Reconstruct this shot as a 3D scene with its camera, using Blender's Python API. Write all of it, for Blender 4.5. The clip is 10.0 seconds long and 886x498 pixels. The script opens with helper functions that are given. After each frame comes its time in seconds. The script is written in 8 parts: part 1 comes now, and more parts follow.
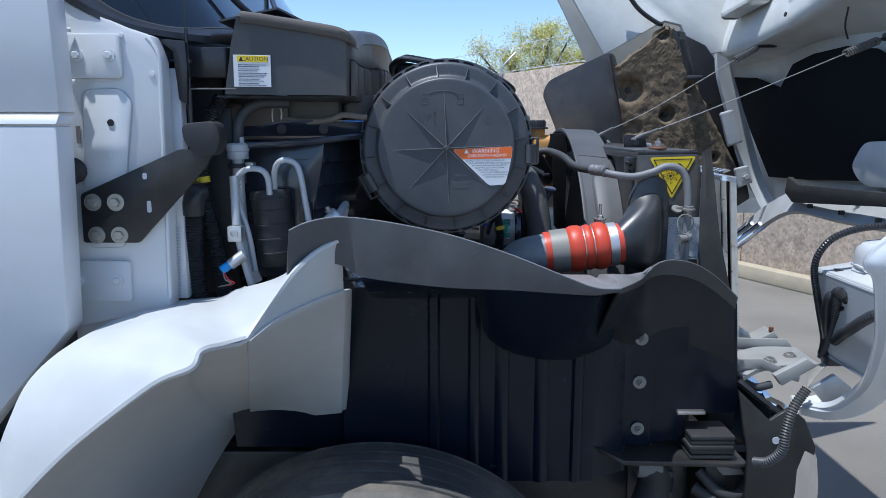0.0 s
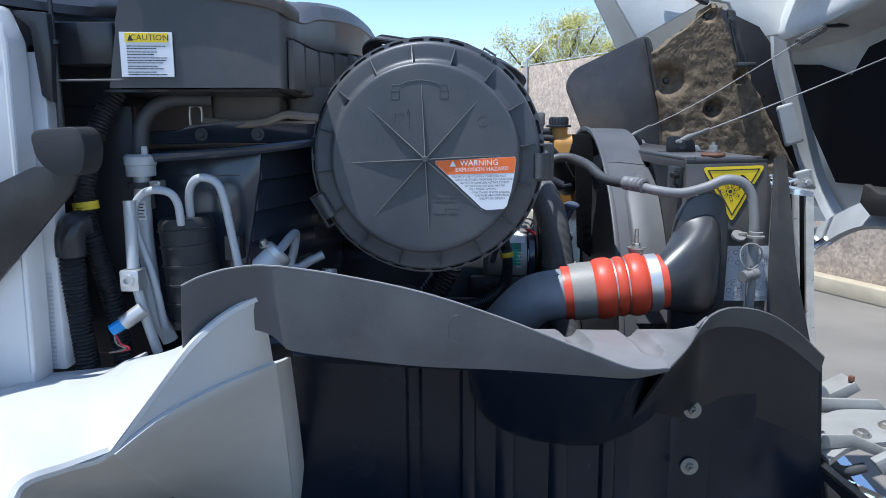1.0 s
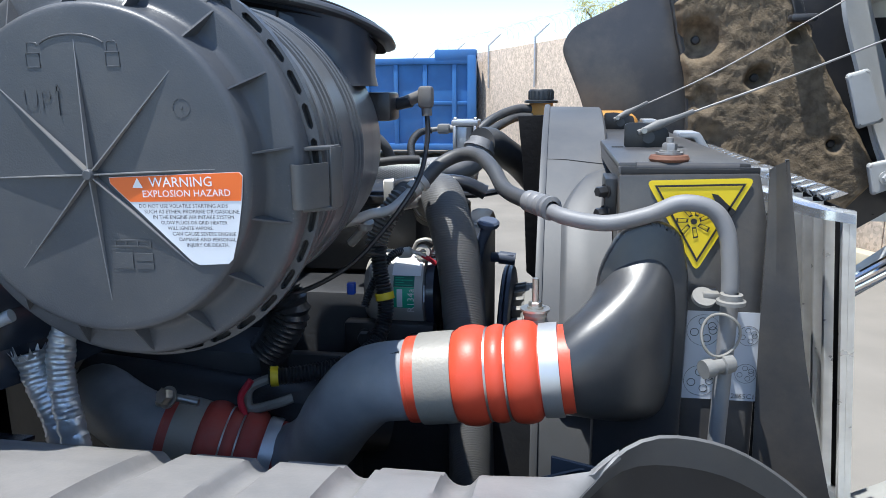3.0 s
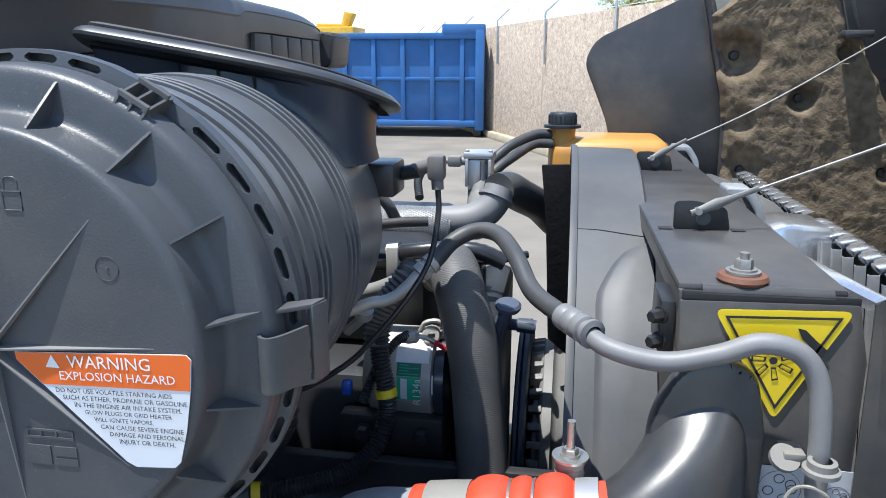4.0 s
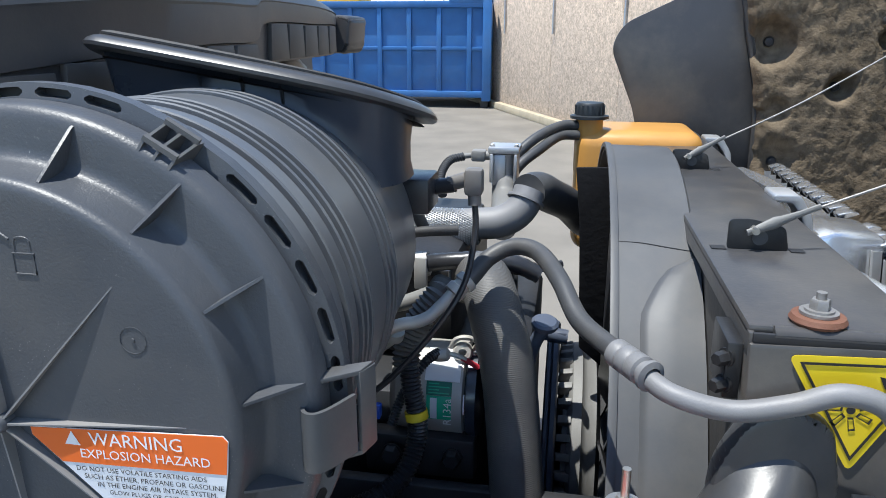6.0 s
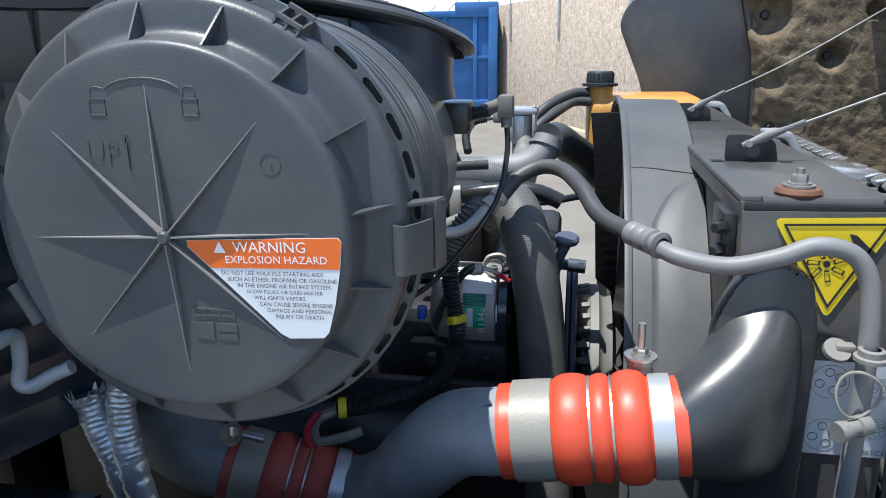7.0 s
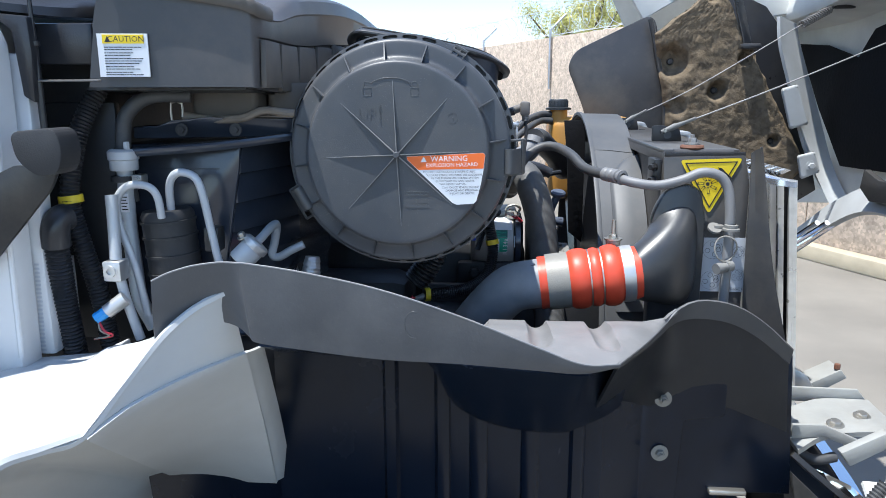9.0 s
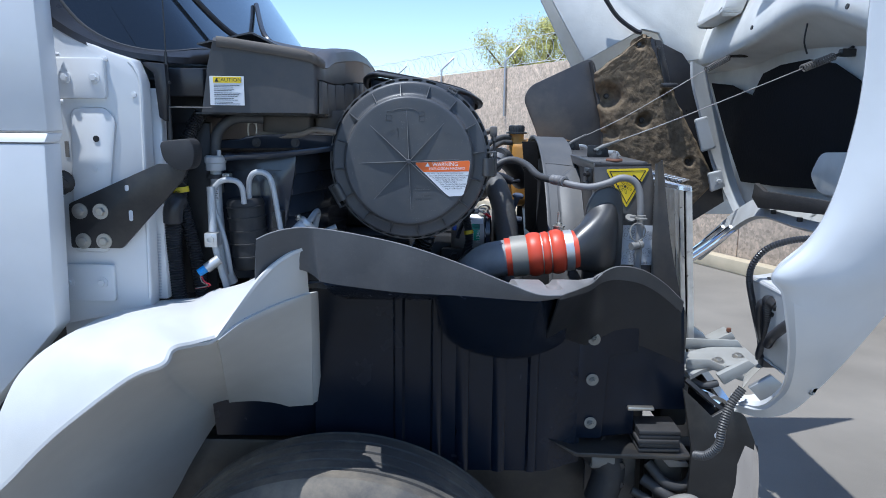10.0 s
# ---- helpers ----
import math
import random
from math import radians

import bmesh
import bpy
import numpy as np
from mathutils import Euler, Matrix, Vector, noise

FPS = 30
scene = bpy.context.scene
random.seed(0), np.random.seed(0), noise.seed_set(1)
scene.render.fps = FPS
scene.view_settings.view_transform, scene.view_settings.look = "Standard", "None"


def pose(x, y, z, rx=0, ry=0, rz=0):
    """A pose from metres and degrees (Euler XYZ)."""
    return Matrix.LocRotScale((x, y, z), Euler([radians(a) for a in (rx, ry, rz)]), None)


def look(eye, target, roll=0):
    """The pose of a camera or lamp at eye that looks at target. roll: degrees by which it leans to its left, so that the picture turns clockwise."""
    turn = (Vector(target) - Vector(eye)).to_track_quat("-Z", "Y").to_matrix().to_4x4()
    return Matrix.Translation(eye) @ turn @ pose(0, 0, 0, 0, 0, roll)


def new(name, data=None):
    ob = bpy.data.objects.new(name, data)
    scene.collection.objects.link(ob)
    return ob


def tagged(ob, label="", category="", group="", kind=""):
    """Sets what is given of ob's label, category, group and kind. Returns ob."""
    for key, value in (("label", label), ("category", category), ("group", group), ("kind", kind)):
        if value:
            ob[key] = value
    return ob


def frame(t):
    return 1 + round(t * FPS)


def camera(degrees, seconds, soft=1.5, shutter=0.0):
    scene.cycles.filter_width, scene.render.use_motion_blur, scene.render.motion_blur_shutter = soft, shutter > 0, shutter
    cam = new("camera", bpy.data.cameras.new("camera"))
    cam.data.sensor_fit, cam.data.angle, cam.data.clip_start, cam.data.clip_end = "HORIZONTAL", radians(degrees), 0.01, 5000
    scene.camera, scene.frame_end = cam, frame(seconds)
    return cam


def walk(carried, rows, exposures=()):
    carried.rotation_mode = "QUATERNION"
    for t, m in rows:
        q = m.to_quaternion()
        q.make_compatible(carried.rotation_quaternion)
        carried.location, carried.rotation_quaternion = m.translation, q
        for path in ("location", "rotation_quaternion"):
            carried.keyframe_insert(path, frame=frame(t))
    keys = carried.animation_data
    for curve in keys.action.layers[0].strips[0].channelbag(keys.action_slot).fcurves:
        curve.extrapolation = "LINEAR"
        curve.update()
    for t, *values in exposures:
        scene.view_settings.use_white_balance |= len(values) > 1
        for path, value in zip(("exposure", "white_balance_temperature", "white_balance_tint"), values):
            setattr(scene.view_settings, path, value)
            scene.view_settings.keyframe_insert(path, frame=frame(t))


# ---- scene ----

cam = camera(62.9, 10.0, 0.9)
ROWS = [
    (0.0, (-0.002, -0.002, 1.717), (0.002, 1.971, 1.388), 0.1),
    (0.5, (0.015, 0.223, 1.728), (-0.011, 2.194, 1.391), -0.1),
    (1.0, (0.077, 0.429, 1.731), (0.005, 2.398, 1.388), -0.3),
    (1.5, (0.212, 0.617, 1.734), (0.072, 2.580, 1.378), -0.5),
    (2.0, (0.319, 0.739, 1.724), (0.100, 2.691, 1.349), -0.5),
    (2.2, (0.348, 0.791, 1.718), (0.109, 2.740, 1.339), -0.5),
    (3.3, (0.426, 1.037, 1.766), (0.104, 2.960, 1.321), -0.3),
    (3.5, (0.418, 1.070, 1.784), (0.093, 2.990, 1.327), -0.2),
    (4.0, (0.380, 1.175, 1.859), (0.059, 3.085, 1.360), 0.0),
    (4.5, (0.353, 1.270, 1.906), (0.039, 3.169, 1.365), 0.3),
    (5.0, (0.339, 1.343, 1.918), (0.029, 3.234, 1.343), 0.4),
    (5.2, (0.336, 1.354, 1.918), (0.023, 3.241, 1.335), 0.4),
    (6.3, (0.328, 1.172, 1.881), (-0.007, 3.058, 1.307), 0.0),
    (6.5, (0.323, 1.136, 1.865), (-0.014, 3.023, 1.297), -0.2),
    (7.0, (0.321, 1.070, 1.818), (-0.030, 2.961, 1.271), -0.8),
    (7.5, (0.317, 0.997, 1.778), (-0.027, 2.895, 1.252), -1.1),
    (8.0, (0.304, 0.848, 1.763), (-0.001, 2.760, 1.262), -1.2),
    (8.5, (0.270, 0.646, 1.776), (0.041, 2.578, 1.312), -0.8),
    (9.0, (0.167, 0.407, 1.774), (0.025, 2.356, 1.350), -0.2),
    (9.5, (0.108, 0.162, 1.787), (0.038, 2.124, 1.403), 0.2),
    (10.0, (0.105, -0.118, 1.775), (0.087, 1.850, 1.419), 0.6),
]
EXPOSURES = [(0.0, 0.24, 5720, 8), (1.0, 0.56, 5800, 8), (2.0, 0.88, 5900, 7), (3.5, 0.96, 6250, 7), (5.0, 0.86, 6250, 7), (6.5, 0.78, 6300, 6), (7.5, 1.0, 6350, 6), (8.5, 1.08, 6380, 6), (9.5, 0.74, 5850, 8), (10.0, 0.48, 5780, 8)]
walk(cam, [(t, look(eye, target, roll)) for t, eye, target, roll in ROWS], EXPOSURES)

# ---- light ----
SUN_DIR = Vector((-0.25, -0.16, 1.0)).normalized()      # towards the sun
world = bpy.data.worlds.new("sky")
scene.world = world
world.use_nodes = True
wn = world.node_tree.nodes
sky = wn.new("ShaderNodeTexSky")
sky.sky_type = "NISHITA"
sky.sun_disc = False
sky.sun_elevation = math.asin(SUN_DIR.z)
sky.sun_rotation = math.atan2(SUN_DIR.x, SUN_DIR.y)
sky.dust_density = 0.4
sky.ozone_density = 1.6
sky.altitude = 1200
world.node_tree.links.new(sky.outputs[0], wn["Background"].inputs[0])
wn["Background"].inputs[1].default_value = 0.15
sun = new("sun", bpy.data.lights.new("sun", "SUN"))
sun.data.energy = 4.0
sun.data.angle = radians(0.5)
sun.data.color = (1.0, 0.965, 0.92)
sun.matrix_world = Matrix.Translation((0, 0, 12)) @ SUN_DIR.to_track_quat("Z", "Y").to_matrix().to_4x4()

# ---- materials ----


def mat(name, base, rough=0.5, metal=0.0, var=0.12, scale=12.0, bump=0.1, bscale=120.0, dust=0.0, dust_col=(0.32, 0.27, 0.2),
        coat=0.0, spec=0.5, trans=0.0, rvar=0.08, island=0.0, detail=6.0, specks=0.0, pebble=0.0):
    m = bpy.data.materials.new(name)
    m.use_nodes = True
    nt = m.node_tree
    n, lk = nt.nodes, nt.links
    b = n["Principled BSDF"]
    tc = n.new("ShaderNodeTexCoord")
    big = n.new("ShaderNodeTexNoise")
    big.inputs["Scale"].default_value, big.inputs["Detail"].default_value = scale, detail
    lk.new(tc.outputs["Object"], big.inputs["Vector"])
    fine = n.new("ShaderNodeTexNoise")
    fine.inputs["Scale"].default_value, fine.inputs["Detail"].default_value = bscale, 4
    lk.new(tc.outputs["Object"], fine.inputs["Vector"])
    ramp = n.new("ShaderNodeMapRange")
    ramp.inputs["From Min"].default_value, ramp.inputs["From Max"].default_value = 0.3, 0.7
    ramp.inputs["To Min"].default_value, ramp.inputs["To Max"].default_value = 1 - var, 1 + var
    lk.new(big.outputs["Fac"], ramp.inputs["Value"])
    mul = n.new("ShaderNodeVectorMath")
    mul.operation = "SCALE"
    mul.inputs[0].default_value = base[:3]
    lk.new(ramp.outputs["Result"], mul.inputs["Scale"])
    col = mul.outputs["Vector"]
    if island:
        geo = n.new("ShaderNodeNewGeometry")
        ir = n.new("ShaderNodeMapRange")
        ir.inputs["To Min"].default_value, ir.inputs["To Max"].default_value = 1 - island, 1 + island
        lk.new(geo.outputs["Random Per Island"], ir.inputs["Value"])
        m2 = n.new("ShaderNodeVectorMath")
        m2.operation = "SCALE"
        lk.new(col, m2.inputs[0])
        lk.new(ir.outputs["Result"], m2.inputs["Scale"])
        col = m2.outputs["Vector"]
    if pebble:
        vo = n.new("ShaderNodeTexVoronoi")
        vo.inputs["Scale"].default_value = 34
        lk.new(tc.outputs["Object"], vo.inputs["Vector"])
        pr = n.new("ShaderNodeMapRange")
        pr.inputs["To Min"].default_value, pr.inputs["To Max"].default_value = 1 - pebble, 1 + pebble
        lk.new(vo.outputs["Color"], pr.inputs["Value"])
        m3 = n.new("ShaderNodeVectorMath")
        m3.operation = "SCALE"
        lk.new(col, m3.inputs[0])
        lk.new(pr.outputs["Result"], m3.inputs["Scale"])
        col = m3.outputs["Vector"]
    if dust:
        dn = n.new("ShaderNodeTexNoise")
        dn.inputs["Scale"].default_value, dn.inputs["Detail"].default_value, dn.inputs["Roughness"].default_value = scale * 0.6, 9, 0.7
        lk.new(tc.outputs["Object"], dn.inputs["Vector"])
        dr = n.new("ShaderNodeMapRange")
        dr.inputs["From Min"].default_value, dr.inputs["From Max"].default_value = 0.45, 0.8
        dr.inputs["To Min"].default_value, dr.inputs["To Max"].default_value = 0.0, dust
        lk.new(dn.outputs["Fac"], dr.inputs["Value"])
        mx = n.new("ShaderNodeMix")
        mx.data_type = "RGBA"
        lk.new(dr.outputs["Result"], mx.inputs[0])
        lk.new(col, mx.inputs[6])
        mx.inputs[7].default_value = (*dust_col, 1)
        col = mx.outputs[2]
    if specks:
        sn = n.new("ShaderNodeTexVoronoi")
        sn.inputs["Scale"].default_value = 520
        lk.new(tc.outputs["Object"], sn.inputs["Vector"])
        gate = n.new("ShaderNodeTexNoise")
        gate.inputs["Scale"].default_value, gate.inputs["Detail"].default_value = 26, 5
        lk.new(tc.outputs["Object"], gate.inputs["Vector"])
        thr = n.new("ShaderNodeMapRange")
        thr.inputs["From Min"].default_value, thr.inputs["From Max"].default_value = 0.40, 0.8
        thr.inputs["To Min"].default_value, thr.inputs["To Max"].default_value = 0.02, 0.2
        lk.new(gate.outputs["Fac"], thr.inputs["Value"])
        less = n.new("ShaderNodeMath")
        less.operation = "LESS_THAN"
        lk.new(sn.outputs["Distance"], less.inputs[0])
        lk.new(thr.outputs["Result"], less.inputs[1])
        sc = n.new("ShaderNodeMath")
        sc.operation = "MULTIPLY"
        sc.inputs[1].default_value = specks
        lk.new(less.outputs[0], sc.inputs[0])
        mx2 = n.new("ShaderNodeMix")
        mx2.data_type = "RGBA"
        lk.new(sc.outputs[0], mx2.inputs[0])
        lk.new(col, mx2.inputs[6])
        mx2.inputs[7].default_value = (0.45, 0.43, 0.4, 1)
        col = mx2.outputs[2]
    lk.new(col, b.inputs["Base Color"])
    rr = n.new("ShaderNodeMapRange")
    rr.inputs["To Min"].default_value, rr.inputs["To Max"].default_value = max(0.02, rough - rvar), min(1, rough + rvar)
    lk.new(big.outputs["Fac"], rr.inputs["Value"])
    lk.new(rr.outputs["Result"], b.inputs["Roughness"])
    b.inputs["Metallic"].default_value = metal
    b.inputs["Specular IOR Level"].default_value = spec
    if coat:
        b.inputs["Coat Weight"].default_value, b.inputs["Coat Roughness"].default_value = coat, 0.08
    if trans:
        b.inputs["Transmission Weight"].default_value = trans
    if bump:
        bp = n.new("ShaderNodeBump")
        bp.inputs["Strength"].default_value, bp.inputs["Distance"].default_value = bump, 0.002
        lk.new(fine.outputs["Fac"], bp.inputs["Height"])
        lk.new(bp.outputs["Normal"], b.inputs["Normal"])
    return m


M_LID = mat("filter_plastic", (0.066, 0.071, 0.08), 0.42, bump=0.14, bscale=520, dust=0.14, scale=9, specks=0.6, spec=0.45)
M_CAN = mat("canister_plastic", (0.1, 0.106, 0.114), 0.34, bump=0.04, bscale=500, dust=0.14, scale=14, specks=0.4, spec=0.8)
M_LATCH = mat("grey_latch_plastic", (0.075, 0.077, 0.08), 0.45, bump=0.05, bscale=300, dust=0.2)
M_BLACK = mat("black_plastic", (0.024, 0.025, 0.029), 0.3, bump=0.12, bscale=300, dust=0.08)
# Wheelhouse shade is put into this bluish black, far below the lip's tone.
M_LINERSHADE = mat("shaded_liner_plastic", (0.006, 0.0105, 0.021), 0.25, bump=0.03, bscale=250, dust=0.012, spec=0.32)
M_SHROUD = mat("shroud_plastic", (0.075, 0.078, 0.083), 0.52, bump=0.03, bscale=250, dust=0.14)
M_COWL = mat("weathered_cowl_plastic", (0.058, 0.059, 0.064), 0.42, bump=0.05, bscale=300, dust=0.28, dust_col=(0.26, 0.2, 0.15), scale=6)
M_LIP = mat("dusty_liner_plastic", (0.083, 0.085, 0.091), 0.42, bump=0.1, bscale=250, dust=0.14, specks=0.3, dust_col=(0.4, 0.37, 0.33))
M_BOOT = mat("bluish_boot_rubber", (0.035, 0.044, 0.062), 0.3, bump=0.12, bscale=60, dust=0.06)
M_GLOSS = mat("glossy_black_plastic", (0.03, 0.038, 0.055), 0.22, bump=0.05, bscale=200, dust=0.05, spec=0.8)
M_ELBOW = mat("charcoal_plastic", (0.033, 0.035, 0.039), 0.34, bump=0.04, bscale=300, dust=0.12, spec=0.7)
M_RIB = mat("worn_edge_plastic", (0.2, 0.2, 0.205), 0.5, dust=0.3)
M_FOAMS = mat("tan_foam", (0.2, 0.17, 0.14), 0.9, bump=0.5, bscale=200)
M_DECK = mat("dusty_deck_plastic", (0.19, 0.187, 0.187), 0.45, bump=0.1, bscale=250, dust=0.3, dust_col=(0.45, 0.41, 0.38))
# Hump face under its rim, with the shade there put into the colour.
M_HUMPSHADE = mat("shaded_satin_liner_plastic", (0.011, 0.0135, 0.018), 0.36, bump=0.04, bscale=250, dust=0.04, specks=0.3, spec=0.45)
M_ARM = mat("dirty_grey_paint", (0.3, 0.3, 0.285), 0.5, var=0.15, bump=0.2, bscale=80, dust=0.4, dust_col=(0.25, 0.21, 0.17))
M_RAIL = mat("satin_chrome", (0.72, 0.73, 0.75), 0.2, metal=0.85, var=0.05, bump=0.02, dust=0.1)
M_RUBBER = mat("black_rubber", (0.026, 0.026, 0.028), 0.6, bump=0.2, bscale=400, dust=0.12)
M_HOSE = mat("dusty_hose_rubber", (0.05, 0.052, 0.056), 0.5, bump=0.1, bscale=600, dust=0.2)
M_RADHOSE = mat("woven_hose_rubber", (0.09, 0.09, 0.09), 0.55, bump=0.1, bscale=700, dust=0.25)
weave = M_RADHOSE.node_tree.nodes.new("ShaderNodeTexWave")
weave.bands_direction = "Z"
for key, value in (("Scale", 130.0), ("Distortion", 2.4), ("Detail", 2.0), ("Detail Scale", 2.2)):
    weave.inputs[key].default_value = value
weave_bump = M_RADHOSE.node_tree.nodes.new("ShaderNodeBump")
weave_bump.inputs["Strength"].default_value, weave_bump.inputs["Distance"].default_value = 0.3, 0.0008
M_RADHOSE.node_tree.links.new(next(q for q in M_RADHOSE.node_tree.nodes if q.type == "TEX_COORD").outputs["Object"], weave.inputs["Vector"])
M_RADHOSE.node_tree.links.new(weave.outputs["Fac"], weave_bump.inputs["Height"])
M_RADHOSE.node_tree.links.new(weave_bump.outputs["Normal"], next(q for q in M_RADHOSE.node_tree.nodes if q.type == "BUMP" and q != weave_bump).inputs["Normal"])
M_PULLEY = mat("blue_black_pulley_paint", (0.07, 0.085, 0.12), 0.45, bump=0.1, bscale=250, dust=0.1)
M_DGREEN = mat("dark_green_label", (0.02, 0.16, 0.11), 0.4, var=0.05, bump=0)
M_CONDUIT = mat("dusty_grey_conduit", (0.13, 0.128, 0.122), 0.6, bump=0.1, bscale=400, dust=0.3)
M_DARK = mat("dark_engine_paint", (0.018, 0.019, 0.022), 0.5, bump=0.3, bscale=80, dust=0.06)
M_FRAME = mat("black_painted_steel", (0.02, 0.02, 0.021), 0.38, bump=0.15, bscale=90, dust=0.14)
M_PLATE = mat("satin_black_steel", (0.05, 0.05, 0.053), 0.32, bump=0.08, bscale=200, dust=0.25, scale=7)
M_WHITE = mat("white_paint", (0.66, 0.67, 0.68), 0.32, var=0.03, bump=0.02, bscale=60, coat=0.4, dust=0.03)
M_WHITEP = mat("white_moulded_plastic", (0.53, 0.535, 0.53), 0.42, var=0.05, bump=0.08, bscale=500, dust=0.12, dust_col=(0.5, 0.46, 0.38))
M_SEAT = mat("matt_dusty_plastic", (0.085, 0.075, 0.066), 0.6, bump=0.08, bscale=200, dust=0.3, dust_col=(0.22, 0.18, 0.14))
# Hood-inner paint again, greyed to put shade on the rails and cross member.
M_HOODSHADE = mat("shaded_hood_fibreglass", (0.44, 0.45, 0.45), 0.5, var=0.07, bump=0.15, bscale=90, dust=0.14)
M_HOODIN = mat("hood_inner_fibreglass", (0.64, 0.64, 0.61), 0.5, var=0.07, bump=0.2, bscale=90, dust=0.14)
M_ALU = mat("aluminium", (0.6, 0.6, 0.6), 0.42, metal=0.75, bump=0.1, bscale=300, dust=0.12)
M_ALUPAINT = mat("grey_cast_tube", (0.2, 0.21, 0.225), 0.5, metal=0.05, bump=0.2, bscale=160, dust=0.2)
M_PIPE = mat("satin_aluminium_pipe", (0.2, 0.2, 0.205), 0.55, metal=0.1, bump=0.12, bscale=600, dust=0.25)
M_BAREPIPE = mat("pale_bare_pipe", (0.5, 0.48, 0.44), 0.5, metal=0.35, bump=0.15, bscale=500, dust=0.2)
M_STEEL = mat("zinc_steel", (0.5, 0.48, 0.44), 0.38, metal=0.9, bump=0.2, bscale=250, dust=0.25)
M_RUST = mat("rusty_rubber_washer", (0.15, 0.062, 0.036), 0.7, bump=0.4, bscale=200, dust=0.2)
M_CAST = mat("grey_cast_aluminium", (0.2, 0.197, 0.188), 0.6, metal=0.1, bump=0.2, bscale=250, dust=0.2)
M_CABLE = mat("steel_cable", (0.3, 0.29, 0.28), 0.45, metal=0.6, bump=0.2, bscale=400)
M_BLADE = mat("brushed_bright_slat", (0.78, 0.77, 0.74), 0.3, metal=0.55, var=0.12, scale=30, bump=0.05)
M_CHROME = mat("chrome", (0.8, 0.8, 0.82), 0.07, metal=1.0, var=0.02, bump=0.0)
M_RED = mat("red_silicone", (0.6, 0.065, 0.028), 0.42, var=0.06, bump=0.08, bscale=300, dust=0.05)
M_CLAMPG = mat("grey_clamp_band", (0.25, 0.24, 0.215), 0.5, metal=0.15, bump=0.2, bscale=300, dust=0.3)
M_ORANGE = mat("orange_label", (0.85, 0.16, 0.025), 0.4, var=0.03, bump=0)
M_LABEL = mat("white_label", (0.75, 0.76, 0.78), 0.4, var=0.03, bump=0)
M_LABELG = mat("silver_label", (0.52, 0.54, 0.58), 0.35, var=0.04, bump=0)
M_INK = mat("black_ink", (0.02, 0.02, 0.022), 0.5, var=0.02, bump=0)
M_INKW = mat("white_ink", (0.85, 0.83, 0.8), 0.5, var=0.02, bump=0)
M_YELLOW = mat("yellow_label", (0.85, 0.62, 0.02), 0.38, var=0.04, bump=0)
M_YTAPE = mat("yellow_tape", (0.72, 0.55, 0.03), 0.5, var=0.08)
M_TANK = mat("amber_tank_plastic", (0.62, 0.31, 0.075), 0.35, var=0.08, bump=0.05, trans=0.15)
M_GREEN = mat("green_label", (0.03, 0.42, 0.24), 0.4, var=0.05, bump=0)
M_BLUE = mat("blue_container_paint", (0.025, 0.125, 0.34), 0.5, var=0.14, scale=2, bump=0.1, dust=0.12)
M_BLUEP = mat("blue_connector", (0.03, 0.28, 0.7), 0.4)
M_BLUED = mat("deep_blue_plug", (0.01, 0.06, 0.4), 0.4)
M_REDD = mat("dusty_red_silicone", (0.36, 0.05, 0.035), 0.6, var=0.15, bump=0.08, bscale=300, dust=0.5, dust_col=(0.2, 0.16, 0.14))
M_CHARGE = mat("dull_blue_grey_casting", (0.22, 0.235, 0.255), 0.5, var=0.2, scale=20, bump=0.12, bscale=200, dust=0.25)
M_REDW = mat("red_wire", (0.5, 0.03, 0.05), 0.45)
M_FOAM = mat("dusty_insulation", (0.163, 0.127, 0.088), 0.95, var=0.35, scale=40, bump=1.0, bscale=210, dust=0.3, dust_col=(0.3, 0.22, 0.13), spec=0.1)
# Hood blanket's black, also put where gaps and the shroud inside lie in shade.
M_MATTBLACK = mat("matt_black_blanket_and_gaps", (0.008, 0.008, 0.009), 0.9, var=0.2, bump=0.6, bscale=90, spec=0.2)
M_FOIL = mat("foil_heat_wrap", (0.72, 0.73, 0.76), 0.34, metal=0.6, var=0.1, bump=0.7, bscale=45, dust=0.15)
M_GLASS = mat("dark_windscreen", (0.01, 0.014, 0.02), 0.05, var=0.02, bump=0, coat=0.5)
M_WHITEH = mat("white_pipe_paint", (0.5, 0.52, 0.54), 0.45, metal=0.2, var=0.05, dust=0.1)
M_TYRE = mat("tyre_rubber", (0.075, 0.072, 0.069), 0.75, bump=0.3, bscale=120, dust=0.75, scale=8)
M_ASPHALT = mat("asphalt", (0.2, 0.182, 0.156), 0.9, var=0.16, scale=1.1, bump=0.8, bscale=160, dust=0.2, dust_col=(0.3, 0.27, 0.22), spec=0.2)
M_KERB = mat("concrete_kerb", (0.44, 0.37, 0.26), 0.85, var=0.12, scale=4, bump=0.4, bscale=80)
M_WALL = mat("exposed_aggregate_wall", (0.54, 0.425, 0.325), 0.9, var=0.2, scale=9, bump=0.4, bscale=30, dust=0.25, dust_col=(0.6, 0.48, 0.37), detail=9, pebble=0.3)
M_LEAF = mat("leaves", (0.5, 0.47, 0.15), 0.7, var=0.3, scale=3, bump=0, island=0.35)
M_BARK = mat("bark", (0.14, 0.1, 0.07), 0.85, bump=0.6, bscale=30)
M_WIRE = mat("weathered_razor_wire", (0.62, 0.65, 0.68), 0.5, metal=0.2, bump=0)
M_GALV = mat("galvanised_steel", (0.42, 0.43, 0.44), 0.45, metal=0.8, bump=0.1)
M_CORE = mat("radiator_core", (0.42, 0.42, 0.4), 0.4, metal=0.7, var=0.2, scale=40, bump=0.5, bscale=500, dust=0.2)
